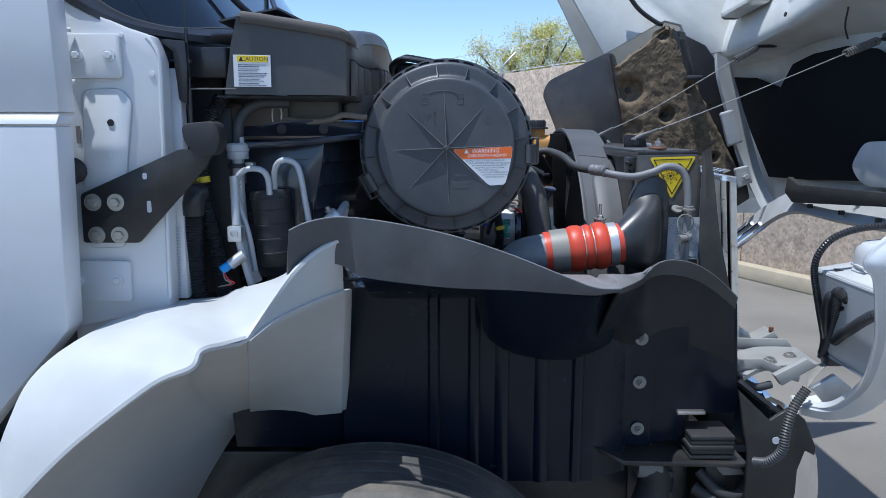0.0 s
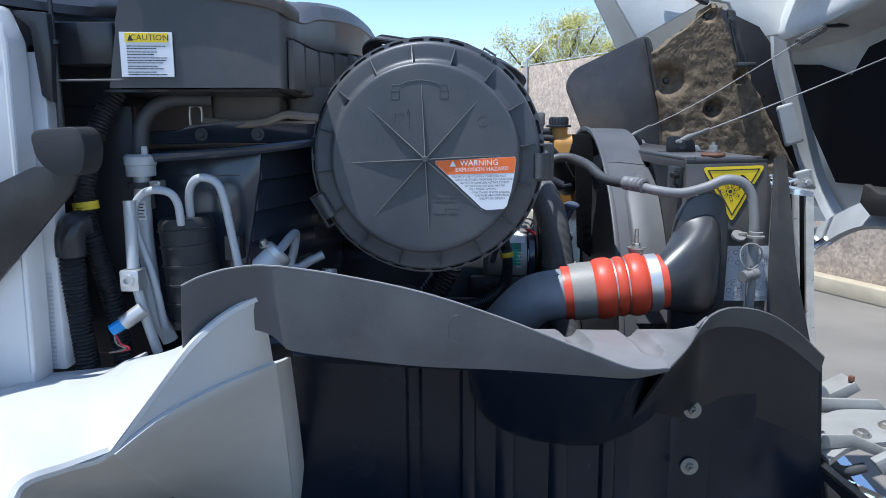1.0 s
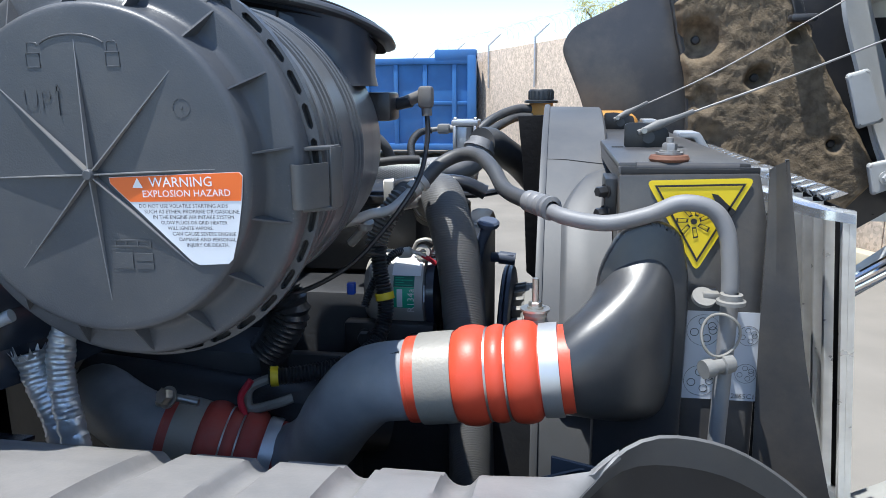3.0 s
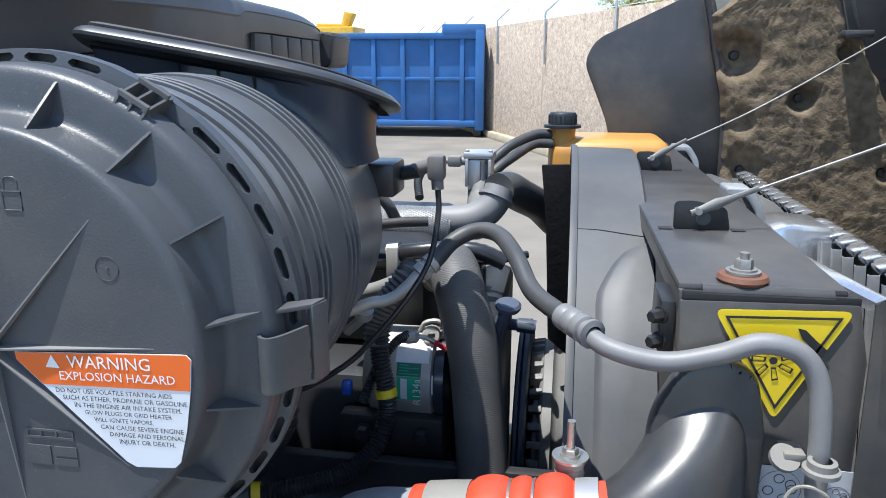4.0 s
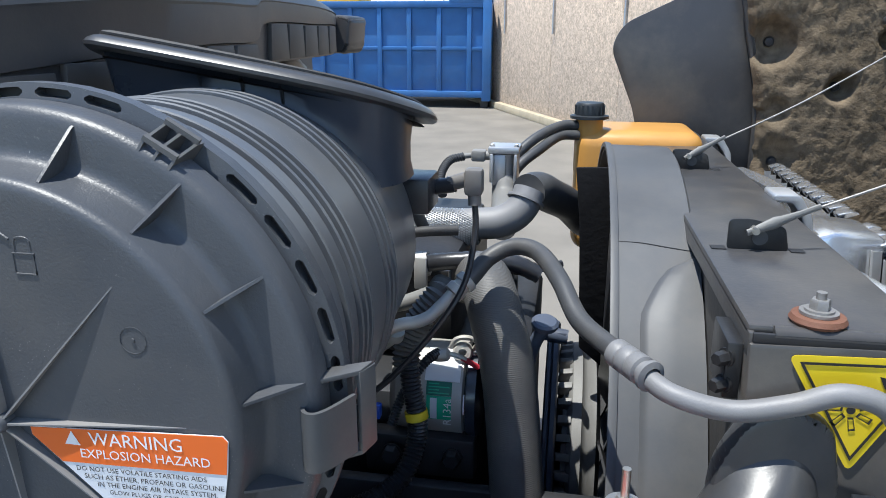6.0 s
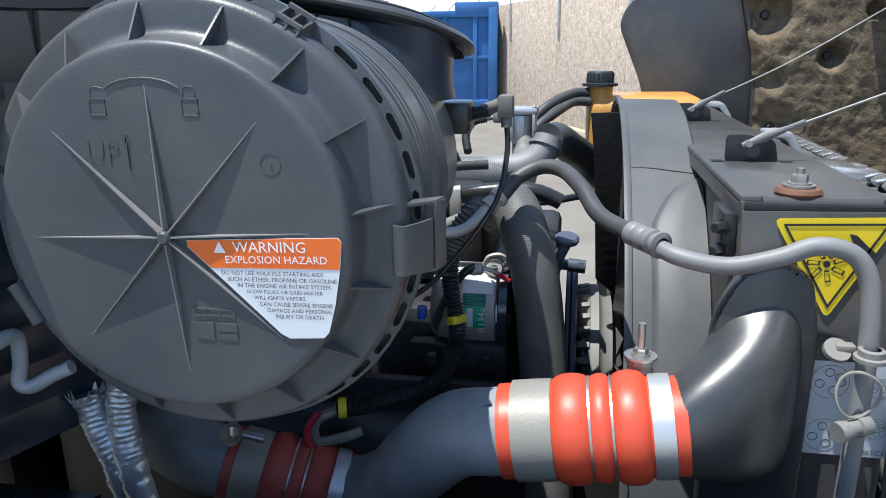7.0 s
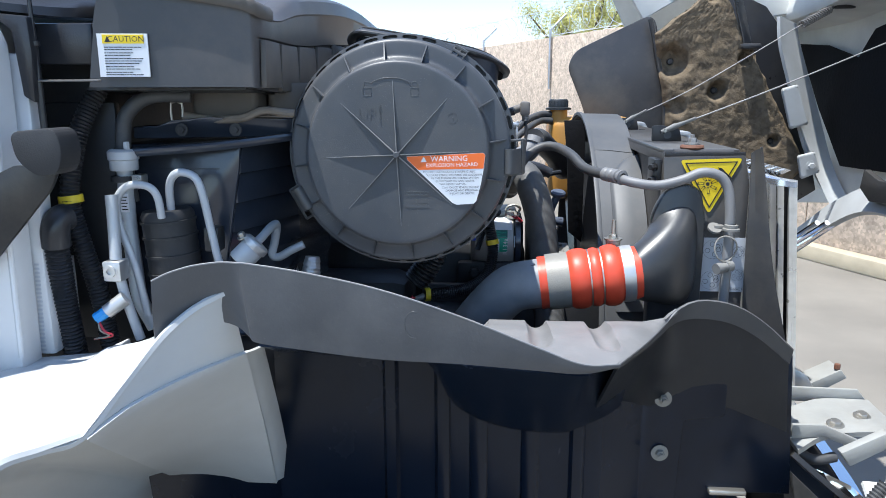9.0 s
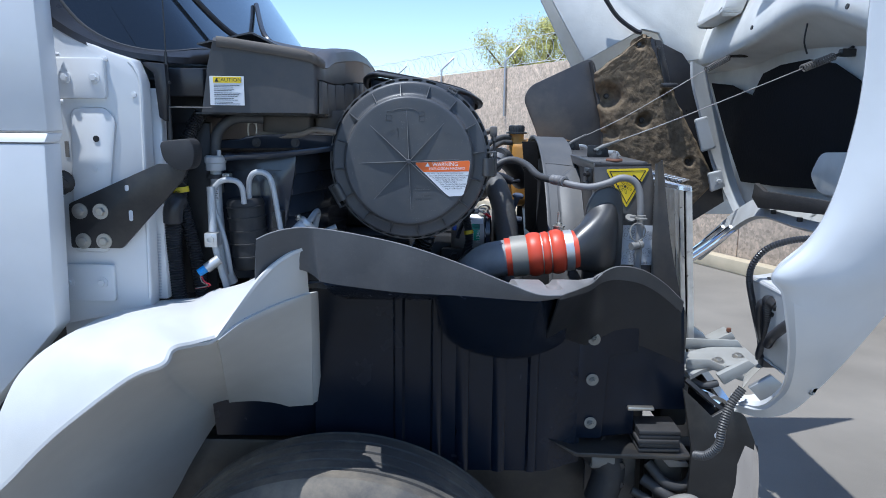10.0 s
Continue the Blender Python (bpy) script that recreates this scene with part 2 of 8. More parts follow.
M_CAP = mat("black_screw_cap", (0.022, 0.026, 0.03), 0.45, bump=0.1)
M_YMACH = mat("yellow_machine_paint", (0.7, 0.4, 0.03), 0.45)
M_GREYP = mat("grey_connector", (0.16, 0.15, 0.14), 0.5, dust=0.2)

# ---- mesh tools ----
BASE = {}


def thing(name, base, label, category, group="", kind=""):
    e = new(name)
    e.location = base
    e.empty_display_size = 0.05
    BASE[e] = Vector(base)
    return tagged(e, label, category, group, kind)


def part(name, bm, material, parent=None, label="", angle=38):
    root = parent
    while root is not None and root.parent is not None:
        root = root.parent
    if root is not None:
        bmesh.ops.translate(bm, vec=-BASE[root], verts=bm.verts)
    bmesh.ops.recalc_face_normals(bm, faces=bm.faces)
    me = bpy.data.meshes.new(name)
    bm.to_mesh(me)
    bm.free()
    me.polygons.foreach_set("use_smooth", [True] * len(me.polygons))
    me.set_sharp_from_angle(angle=radians(angle))
    me.materials.append(material)
    ob = new(name, me)
    if parent is not None:
        ob.parent = parent
    if root is None:
        BASE[ob] = Vector((0, 0, 0))
    return tagged(ob, label)


def solo(name, bm, material, label, category, group="", kind="", angle=38):
    """A thing that is one mesh."""
    return tagged(part(name, bm, material, None, angle=angle), label, category, group, kind)


def box(bm, lo, hi, bevel=0.0, m=None, seg=2):
    t = bmesh.new()
    bmesh.ops.create_cube(t, size=1)
    c = [(a + b) / 2 for a, b in zip(lo, hi)]
    s = [abs(b - a) for a, b in zip(lo, hi)]
    bmesh.ops.transform(t, matrix=Matrix.Translation(c) @ Matrix.Diagonal((*s, 1)), verts=t.verts)
    if bevel:
        bmesh.ops.bevel(t, geom=list(t.edges), offset=bevel, segments=seg, affect="EDGES", profile=0.5)
    merge(bm, t, m)
    return bm


def merge(bm, t, m=None):
    if m is not None:
        bmesh.ops.transform(t, matrix=m, verts=t.verts)
    me = bpy.data.meshes.new("tmp")
    t.to_mesh(me)
    t.free()
    bm.from_mesh(me)
    bpy.data.meshes.remove(me)


def prism(bm, pts, vec, bevel=0.0):
    """A flat outline, given as 3D points, pushed along vec."""
    t = bmesh.new()
    vs = [t.verts.new(p) for p in pts]
    f = t.faces.new(vs)
    r = bmesh.ops.extrude_face_region(t, geom=[f])
    bmesh.ops.translate(t, vec=Vector(vec), verts=[v for v in r["geom"] if isinstance(v, bmesh.types.BMVert)])
    bmesh.ops.recalc_face_normals(t, faces=t.faces)
    if bevel:
        bmesh.ops.bevel(t, geom=list(t.edges), offset=bevel, segments=2, affect="EDGES", profile=0.5)
    merge(bm, t)
    return bm


def rounded(pts, r, n=5):
    """Corner-rounded closed outline of 3D points."""
    out, k = [], len(pts)
    for i in range(k):
        a, b, c = Vector(pts[i - 1]), Vector(pts[i]), Vector(pts[(i + 1) % k])
        ra = min(r, (a - b).length * 0.45, (c - b).length * 0.45)
        p, q = b + (a - b).normalized() * ra, b + (c - b).normalized() * ra
        for j in range(n + 1):
            s = j / n
            out.append((1 - s) ** 2 * p + 2 * s * (1 - s) * b + s * s * q)
    return out


def spline(pts, sub=8, closed=False):
    P = [Vector(p) for p in pts]
    if len(P) < 3:
        return P
    out, k = [], len(P)
    rng = k if closed else k - 1
    for i in range(rng):
        p0 = P[i - 1] if (i or closed) else P[0] * 2 - P[1]
        p1, p2 = P[i], P[(i + 1) % k]
        p3 = P[(i + 2) % k] if (closed or i + 2 < k) else P[-1] * 2 - P[-2]
        for j in range(sub):
            s = j / sub
            out.append(0.5 * (2 * p1 + (p2 - p0) * s + (2 * p0 - 5 * p1 + 4 * p2 - p3) * s * s + (3 * p1 - p0 - 3 * p2 + p3) * s ** 3))
    if not closed:
        out.append(P[-1])
    return out


def tube(bm, pts, r, seg=14, sub=8, caps=True, flat=1.0, smooth=True):
    """A round bar along a smooth path; r is a radius or a function of (share of the length, metres)."""
    path = spline(pts, sub) if smooth else [Vector(p) for p in pts]
    tan = [(path[min(i + 1, len(path) - 1)] - path[max(i - 1, 0)]).normalized() for i in range(len(path))]
    up = Vector((0, 0, 1)) if abs(tan[0].z) < 0.9 else Vector((1, 0, 0))
    nrm = (up - tan[0] * up.dot(tan[0])).normalized()
    L = [0.0]
    for a, b in zip(path, path[1:]):
        L.append(L[-1] + (b - a).length)
    rings = []
    for i, p in enumerate(path):
        nrm = (nrm - tan[i] * nrm.dot(tan[i])).normalized()
        bi = tan[i].cross(nrm)
        rad = r(L[i] / L[-1], L[i]) if callable(r) else r
        rings.append([bm.verts.new(p + (nrm * math.cos(2 * math.pi * k / seg) + bi * math.sin(2 * math.pi * k / seg) * flat) * rad) for k in range(seg)])
    for a, b in zip(rings, rings[1:]):
        for k in range(seg):
            bm.faces.new((a[k], a[(k + 1) % seg], b[(k + 1) % seg], b[k]))
    if caps:
        bm.faces.new(rings[0][::-1])
        bm.faces.new(rings[-1])
    return bm


def corrugated(bm, pts, r, pitch=0.006, depth=0.12, seg=12):
    P = spline(pts, 10)
    length = sum((b - a).length for a, b in zip(P, P[1:]))
    n = max(8, int(length / pitch) * 2)
    step, out, acc = length / n, [P[0]], 0.0
    for a, b in zip(P, P[1:]):
        d = (b - a).length
        while acc + d >= step * len(out) and len(out) <= n:
            out.append(a.lerp(b, (step * len(out) - acc) / d))
        acc += d
    k = [0]

    def rad(s, l):
        k[0] += 1
        return r * (1 + depth if k[0] % 2 else 1 - depth)
    return tube(bm, out, rad, seg, smooth=False)


def lathe(bm, prof, origin, axis, seg=48, close=False):
    """prof: (radius, height along axis)."""
    q = Vector(axis).to_track_quat("Z", "Y").to_matrix()
    o = Vector(origin)
    rings = []
    for r, h in prof:
        if r < 1e-6:
            rings.append([bm.verts.new(o + q @ Vector((0, 0, h)))])
        else:
            rings.append([bm.verts.new(o + q @ Vector((r * math.cos(2 * math.pi * k / seg), r * math.sin(2 * math.pi * k / seg), h))) for k in range(seg)])
    pairs = list(zip(rings, rings[1:]))
    if close:
        pairs.append((rings[-1], rings[0]))
    for a, b in pairs:
        if len(a) == 1 and len(b) == 1:
            continue
        for k in range(seg):
            k2 = (k + 1) % seg
            if len(a) == 1:
                bm.faces.new((a[0], b[k2], b[k]))
            elif len(b) == 1:
                bm.faces.new((a[k], a[k2], b[0]))
            else:
                bm.faces.new((a[k], a[k2], b[k2], b[k]))
    return bm


def sheet(bm, grid, thick=0.004):
    """A skin over rows of points, thickened along its normals."""
    nu, nv = len(grid), len(grid[0])
    G = [[Vector(p) for p in row] for row in grid]
    N = []
    for i in range(nu):
        row = []
        for j in range(nv):
            du = G[min(i + 1, nu - 1)][j] - G[max(i - 1, 0)][j]
            dv = G[i][min(j + 1, nv - 1)] - G[i][max(j - 1, 0)]
            row.append(du.cross(dv).normalized())
        N.append(row)
    A = [[bm.verts.new(G[i][j]) for j in range(nv)] for i in range(nu)]
    B = [[bm.verts.new(G[i][j] - N[i][j] * thick) for j in range(nv)] for i in range(nu)]
    for i in range(nu - 1):
        for j in range(nv - 1):
            bm.faces.new((A[i][j], A[i + 1][j], A[i + 1][j + 1], A[i][j + 1]))
            bm.faces.new((B[i][j], B[i][j + 1], B[i + 1][j + 1], B[i + 1][j]))
    for j in range(nv - 1):
        bm.faces.new((A[0][j], A[0][j + 1], B[0][j + 1], B[0][j]))
        bm.faces.new((A[-1][j + 1], A[-1][j], B[-1][j], B[-1][j + 1]))
    for i in range(nu - 1):
        bm.faces.new((A[i + 1][0], A[i][0], B[i][0], B[i + 1][0]))
        bm.faces.new((A[i][-1], A[i + 1][-1], B[i + 1][-1], B[i][-1]))
    return bm


def loft(curves, n=24, m=6):
    """A grid of points through several guide curves (each a list of 3D points, resampled evenly)."""
    rs = []
    for c in curves:
        P = spline(c, 12)
        L = [0.0]
        for a, b in zip(P, P[1:]):
            L.append(L[-1] + (b - a).length)
        row = []
        for i in range(n):
            s = L[-1] * i / (n - 1)
            k = max(0, min(len(P) - 2, next((q for q in range(len(L) - 1) if L[q + 1] >= s), len(P) - 2)))
            row.append(P[k].lerp(P[k + 1], (s - L[k]) / max(1e-9, L[k + 1] - L[k])))
        rs.append(row)
    cols = [spline([r[i] for r in rs], m) if len(rs) > 2 else [rs[0][i].lerp(rs[1][i], j / m) for j in range(m + 1)] for i in range(n)]
    return cols


def bolt(bm, p, axis, r=0.009, h=0.007, washer=1.7, stud=0.0):
    q = Vector(axis).to_track_quat("Z", "Y").to_matrix().to_4x4()
    m = Matrix.Translation(p) @ q
    t = bmesh.new()
    if washer:
        lathe(t, [(0, 0), (r * washer, 0), (r * washer, 0.0025), (0, 0.0025)], (0, 0, 0), (0, 0, 1), 20)
    lathe(t, [(0, 0.002), (r, 0.002), (r, 0.002 + h * 0.8), (r * 0.85, 0.002 + h), (0, 0.002 + h)], (0, 0, 0), (0, 0, 1), 6)
    if stud:
        lathe(t, [(0, h), (r * 0.5, h), (r * 0.5, h + stud), (0, h + stud)], (0, 0, 0), (0, 0, 1), 12)
    merge(bm, t, m)
    return bm


def words(bm, text, size, m, align="CENTER"):
    cu = bpy.data.curves.new("words", "FONT")
    cu.body, cu.size, cu.align_x, cu.align_y = text, size, align, "CENTER"
    cu.resolution_u = 2
    ob = bpy.data.objects.new("words", cu)
    scene.collection.objects.link(ob)
    dg = bpy.context.evaluated_depsgraph_get()
    me = bpy.data.meshes.new_from_object(ob.evaluated_get(dg))
    me.transform(m)
    bm.from_mesh(me)
    bpy.data.objects.remove(ob)
    bpy.data.curves.remove(cu)
    bpy.data.meshes.remove(me)
    return bm


def face_y(x, y, z, turn=0, tilt=0):
    """A writing plane that looks towards -y."""
    return pose(x, y, z, 90 + tilt, 0, 0) @ pose(0, 0, 0, 0, 0, turn)


def words_fit(bm, text, x0, x1, y, z, turn=0.0):
    """One line of writing towards -y, as wide as from x0 to x1."""
    t = bmesh.new()
    words(t, text, 1.0, Matrix.Identity(4))
    xs = [v.co.x for v in t.verts]
    k = (x1 - x0) / (max(xs) - min(xs))
    merge(bm, t, face_y((x0 + x1) / 2, y, z, turn) @ Matrix.Diagonal((k, k, k, 1)) @ Matrix.Translation((-(max(xs) + min(xs)) / 2, 0, 0)))

# ---- setting ----
bm = bmesh.new()
n = 60
ring = [bm.verts.new((0, 10, 0))]
prev = None
for rad in (4, 12, 40, 150, 600, 2500):
    cur = [bm.verts.new((rad * math.cos(2 * math.pi * k / n), 10 + rad * math.sin(2 * math.pi * k / n), 0)) for k in range(n)]
    for k in range(n):
        if prev is None:
            bm.faces.new((ring[0], cur[k], cur[(k + 1) % n]))
        else:
            bm.faces.new((prev[k], cur[k], cur[(k + 1) % n], prev[(k + 1) % n]))
    prev = cur
solo("ground", bm, M_ASPHALT, "sun-bleached grey asphalt yard", "ground", kind="structure")

# boundary wall: runs from near right to far left
W0, WD = Vector((3.62, 8.35, 0)), Vector((-0.405, 0.914, 0)).normalized()
WN = Vector((-WD.y, WD.x, 0))                       # towards the truck
if WN.dot(Vector((0, 0, 0)) - W0) < 0:
    WN = -WN
H_WALL = 2.72
wall = thing("wall_boundary", W0, "tan exposed-aggregate block boundary wall", "wall", kind="structure")
PANEL = 3.05
a = -9.0
while a < 24.0:
    p0, p1 = W0 + WD * (a + 0.006), W0 + WD * (a + PANEL - 0.006)
    back = -WN * 0.2
    bm = bmesh.new()
    prism(bm, [p0, p1, p1 + Vector((0, 0, H_WALL)), p0 + Vector((0, 0, H_WALL))], back, 0.004)
    part("panel", bm, M_WALL, wall)
    a += PANEL
bm = bmesh.new()
prism(bm, [W0 + WD * -9 - WN * 0.02, W0 + WD * 24 - WN * 0.02, W0 + WD * 24 - WN * 0.02 + Vector((0, 0, H_WALL - 0.03)), W0 + WD * -9 - WN * 0.02 + Vector((0, 0, H_WALL - 0.03))], -WN * 0.15)
part("joint_core", bm, M_KERB, wall)
bm = bmesh.new()
prof = [Vector((0, 0, 0)), WN * 0.16, WN * 0.15 + Vector((0, 0, 0.16)), Vector((0, 0, 0.17))]
prism(bm, [W0 + WD * -9 + WN * 0.003 + p for p in prof], WD * 33, 0.015)
solo("kerb", bm, M_KERB, "pale concrete kerb along the foot of the wall", "kerb", kind="structure")

# razor wire on posts
wire = thing("razor_wire", W0 + Vector((0, 0, H_WALL)), "coiled razor wire on angled posts along the wall top", "razor wire")
for k in range(-2, 8):
    bm = bmesh.new()
    p = W0 + WD * (k * PANEL) - WN * 0.1
    tube(bm, [p + Vector((0, 0, H_WALL - 0.9)) + WN * 0.14, p + Vector((0, 0, H_WALL + 0.12)) + WN * 0.14, p + Vector((0, 0, H_WALL + 0.4)) - WN * 0.16], 0.022, 8, smooth=False)
    part("post", bm, M_GALV, wire)
bm = bmesh.new()
pts = []
turns = 82
for i in range(turns * 14):
    s = i / 14
    ang = 2 * math.pi * s
    c = W0 + WD * (-7 + s * 0.36) - WN * 0.12 + Vector((0, 0, H_WALL + 0.27 + 0.03 * math.sin(s * 1.7)))
    pts.append(c + (WN * math.cos(ang) + Vector((0, 0, 1)) * math.sin(ang)) * 0.24)
tube(bm, pts, 0.0045, 4, smooth=False)
part("coil", bm, M_WIRE, wire)
bm = bmesh.new()
for h in (0.05, 0.5):
    tube(bm, [W0 + WD * -8 - WN * 0.1 + Vector((0, 0, H_WALL + h)), W0 + WD * 22 - WN * 0.1 + Vector((0, 0, H_WALL + h))], 0.005, 4, smooth=False)
part("strand", bm, M_WIRE, wire)


# steel roll-off container
def container():
    c = thing("container", (-4.6, 20.4, 0), "blue ribbed steel roll-off container", "container")
    x0, x1, y0, y1, z0, z1 = -8.6, -1.75, 19.7, 22.2, 0.28, 2.62
    bm = bmesh.new()
    box(bm, (x0, y0 + 0.06, z0), (x1, y1, z1 - 0.06), 0.02)
    part("body", bm, M_BLUE, c)
    for k in range(9):
        bm = bmesh.new()
        x = x1 - 0.5 - k * 0.76
        box(bm, (x - 0.06, y0 - 0.02, z0 + 0.1), (x + 0.06, y0 + 0.08, z1 - 0.16), 0.02)
        part("rib", bm, M_BLUE, c)
    bm = bmesh.new()
    box(bm, (x0, y0 - 0.05, z1 - 0.2), (x1, y0 + 0.1, z1 - 0.04), 0.03)
    part("top_rail", bm, M_BLUE, c)
    bm = bmesh.new()
    box(bm, (x0, y0 - 0.04, z0 - 0.02), (x1, y0 + 0.1, z0 + 0.14), 0.03)
    part("bottom_rail", bm, M_BLUE, c)
    bm = bmesh.new()
    box(bm, (x0, y0 + 0.0, 1.4), (x1, y0 + 0.09, 1.5), 0.02)
    part("middle_rail", bm, M_BLUE, c)
    bm = bmesh.new()
    box(bm, (x1 - 0.16, y0 - 0.07, z0 - 0.1), (x1 + 0.06, y0 + 0.14, z1 + 0.02), 0.02)
    part("corner_post", bm, M_BLUE, c)
    bm = bmesh.new()
    box(bm, (x1 - 1.0, y0 - 0.06, z1 - 0.1), (x1 + 0.06, y0 + 0.3, z1 + 0.16), 0.03)
    part("raised_header", bm, M_BLUE, c)
    for x in (x0 + 0.5, (x0 + x1) / 2, x1 - 0.12):
        bm = bmesh.new()
        box(bm, (x - 0.1, y0 + 0.1, 0.0), (x + 0.1, y1 - 0.1, z0), 0.02)
        part("skid", bm, M_DARK, c)
    return c


container()


mach = thing("loading_machine", (-6.6, 23.6, 0), "yellow construction machine showing above the container", "machine")
bm = bmesh.new()
box(bm, (-7.5, 23.0, 0.9), (-6.0, 24.4, 2.9), 0.05)
part("engine_housing", bm, M_YMACH, mach)
bm = bmesh.new()
prism(bm, [(-7.3, 23.4, 2.88), (-6.3, 23.4, 2.88), (-6.1, 23.4, 3.3), (-6.4, 23.4, 3.36), (-6.5, 23.4, 3.0), (-7.3, 23.4, 3.02)], (0, 0.4, 0), 0.03)
part("boom", bm, M_YMACH, mach)
for x in (-7.2, -6.3):
    bm = bmesh.new()
    lathe(bm, [(0, 0), (0.4, 0), (0.5, 0.05), (0.5, 0.35), (0.4, 0.4), (0, 0.4)], (x, 23.0, 0.5), (0, 1, 0), 28)
    part("wheel", bm, M_TYRE, mach)


# desert tree behind the wall
def tree(base, h, spread, seed, label):
    rnd = random.Random(seed)
    t = thing("tree", base, label, "tree", group="trees behind the wall")
    bm = bmesh.new()
    b = Vector(base)
    tips = []
    tube(bm, [b, b + Vector((0.1, 0, h * 0.25)), b + Vector((0.05, 0.1, h * 0.45))], lambda s, l: 0.16 - 0.06 * s, 8)
    for k in range(9):
        ang = 2 * math.pi * k / 9 + rnd.uniform(-0.3, 0.3)
        r = spread * rnd.uniform(0.45, 0.95)
        s0 = b + Vector((0.05, 0.1, h * rnd.uniform(0.25, 0.45)))
        e = b + Vector((r * math.cos(ang), r * math.sin(ang), h * rnd.uniform(0.62, 0.95)))
        mid = s0.lerp(e, 0.5) + Vector((0, 0, 0.25))
        tube(bm, [s0, mid, e], lambda s, l: 0.07 * (1 - 0.8 * s), 6, 5)
        tips += [s0.lerp(e, f) + Vector((0, 0, 0.15)) for f in (0.45, 0.6, 0.75, 0.9, 1.0)]
    tips += [b + Vector((rnd.uniform(-0.4, 0.4) * spread, rnd.uniform(-0.4, 0.4) * spread, h * rnd.uniform(0.7, 1.0))) for _ in range(14)]
    part("trunk", bm, M_BARK, t)
    verts, faces = [], []
    for c in tips:
        rr = spread * rnd.uniform(0.14, 0.27)
        for _ in range(640):
            d = Vector((rnd.gauss(0, 1), rnd.gauss(0, 1), rnd.gauss(0, 0.8)))
            p = c + d * rr * 0.5
            u = Vector((rnd.gauss(0, 1), rnd.gauss(0, 1), rnd.gauss(0, 1))).normalized()
            v = u.orthogonal().normalized()
            s = rnd.uniform(0.014, 0.034)
            i = len(verts)
            verts += [p - u * s, p + v * s * 0.4, p + u * s, p - v * s * 0.4]
            faces.append((i, i + 1, i + 2, i + 3))
    me = bpy.data.meshes.new("crown")
    me.from_pydata([v - BASE[t] for v in verts], [], faces)
    me.materials.append(M_LEAF)
    ob = new("crown", me)
    ob.parent = t
    return t


tree((2.05, 17.6, 0), 4.05, 1.35, 3, "feathery yellow-green palo verde tree behind the wall")
tree((3.6, 18.4, 0), 3.7, 1.3, 5, "low feathery yellow-green desert tree behind the wall")

# ---- cab side ----
DOOR_Y = 1.25
door = thing("cab_door", (-1.1, DOOR_Y, 1.2), "white painted truck cab door with a pressed crease", "door")
bm = bmesh.new()
upper = [(-0.658, DOOR_Y - 0.0, 2.05), (-0.651, DOOR_Y, 1.742), (-1.9, DOOR_Y, 1.742), (-1.9, DOOR_Y, 2.05)]
prism(bm, upper, (0, 0.06, 0), 0.006)
part("upper_skin", bm, M_WHITE, door)
bm = bmesh.new()
prism(bm, [(-0.651, DOOR_Y - 0.001, 1.739), (-1.9, DOOR_Y - 0.001, 1.739), (-1.9, DOOR_Y - 0.013, 1.722), (-0.652, DOOR_Y - 0.013, 1.722), (-0.66, DOOR_Y - 0.012, 1.70), (-1.9, DOOR_Y - 0.012, 1.70)][:4], (0, 0.055, 0), 0.003)
part("crease", bm, M_WHITE, door)
bm = bmesh.new()
prism(bm, [(-0.652, DOOR_Y - 0.012, 1.72), (-0.668, DOOR_Y + 0.0, 1.36), (-0.694, DOOR_Y, 1.329), (-0.81, DOOR_Y, 1.2), (-0.92, DOOR_Y, 1.06), (-1.9, DOOR_Y, 1.06), (-1.9, DOOR_Y - 0.012, 1.72)], (0, 0.06, 0), 0.006)
part("lower_skin", bm, M_WHITE, door)

cab = thing("cab", (-0.62, 1.37, 1.3), "white painted truck cab pillar and bulkhead", "truck cab")
bm = bmesh.new()
prism(bm, [(-1.4, 1.375, 2.7), (-0.93, 1.375, 2.5), (-0.742, 1.375, 2.02), (-0.718, 1.375, 1.968), (-0.655, 1.375, 1.931), (-0.582, 1.375, 1.899), (-0.538, 1.375, 1.885), (-0.522, 1.375, 1.84), (-0.524, 1.375, 1.66), (-0.53, 1.375, 1.37), (-0.72, 1.375, 1.33), (-1.4, 1.375, 1.25)], (0, 0.05, 0), 0.006)
part("pillar", bm, M_WHITE, cab)
bm = bmesh.new()
prism(bm, [(-0.62, 1.431, 1.83), (-0.5062, 1.431, 1.83), (-0.5086, 1.431, 1.6562), (-0.5155, 1.431, 1.5124), (-0.5149, 1.431, 1.375), (-0.62, 1.431, 1.375)], (0, 0.03, 0), 0.004)
part("pillar_return", bm, M_WHITE, cab)
strip = [Vector(q) for q in [(-0.5303, 1.43, 1.5223), (-0.5225, 1.43, 1.5223), (-0.5281, 1.43, 1.3793), (-0.536, 1.43, 1.3793)]]
for k in range(22):
    bm = bmesh.new()
    a, b = strip[0].lerp(strip[3], (k + 0.12) / 22), strip[1].lerp(strip[2], (k + 0.12) / 22)
    c, d = strip[1].lerp(strip[2], (k + 0.62) / 22), strip[0].lerp(strip[3], (k + 0.62) / 22)
    prism(bm, [a, b, c, d], (0, -0.0006, 0))
    part("stamped_mark", bm, M_LABELG, cab)
bm = bmesh.new()
prism(bm, rounded([(-0.668, 1.374, 1.787), (-0.596, 1.374, 1.79), (-0.576, 1.374, 1.765), (-0.60, 1.374, 1.60), (-0.605, 1.374, 1.49), (-0.682, 1.374, 1.49)], 0.018), (0, -0.006, 0), 0.004)
part("pressed_pad", bm, M_WHITE, cab)
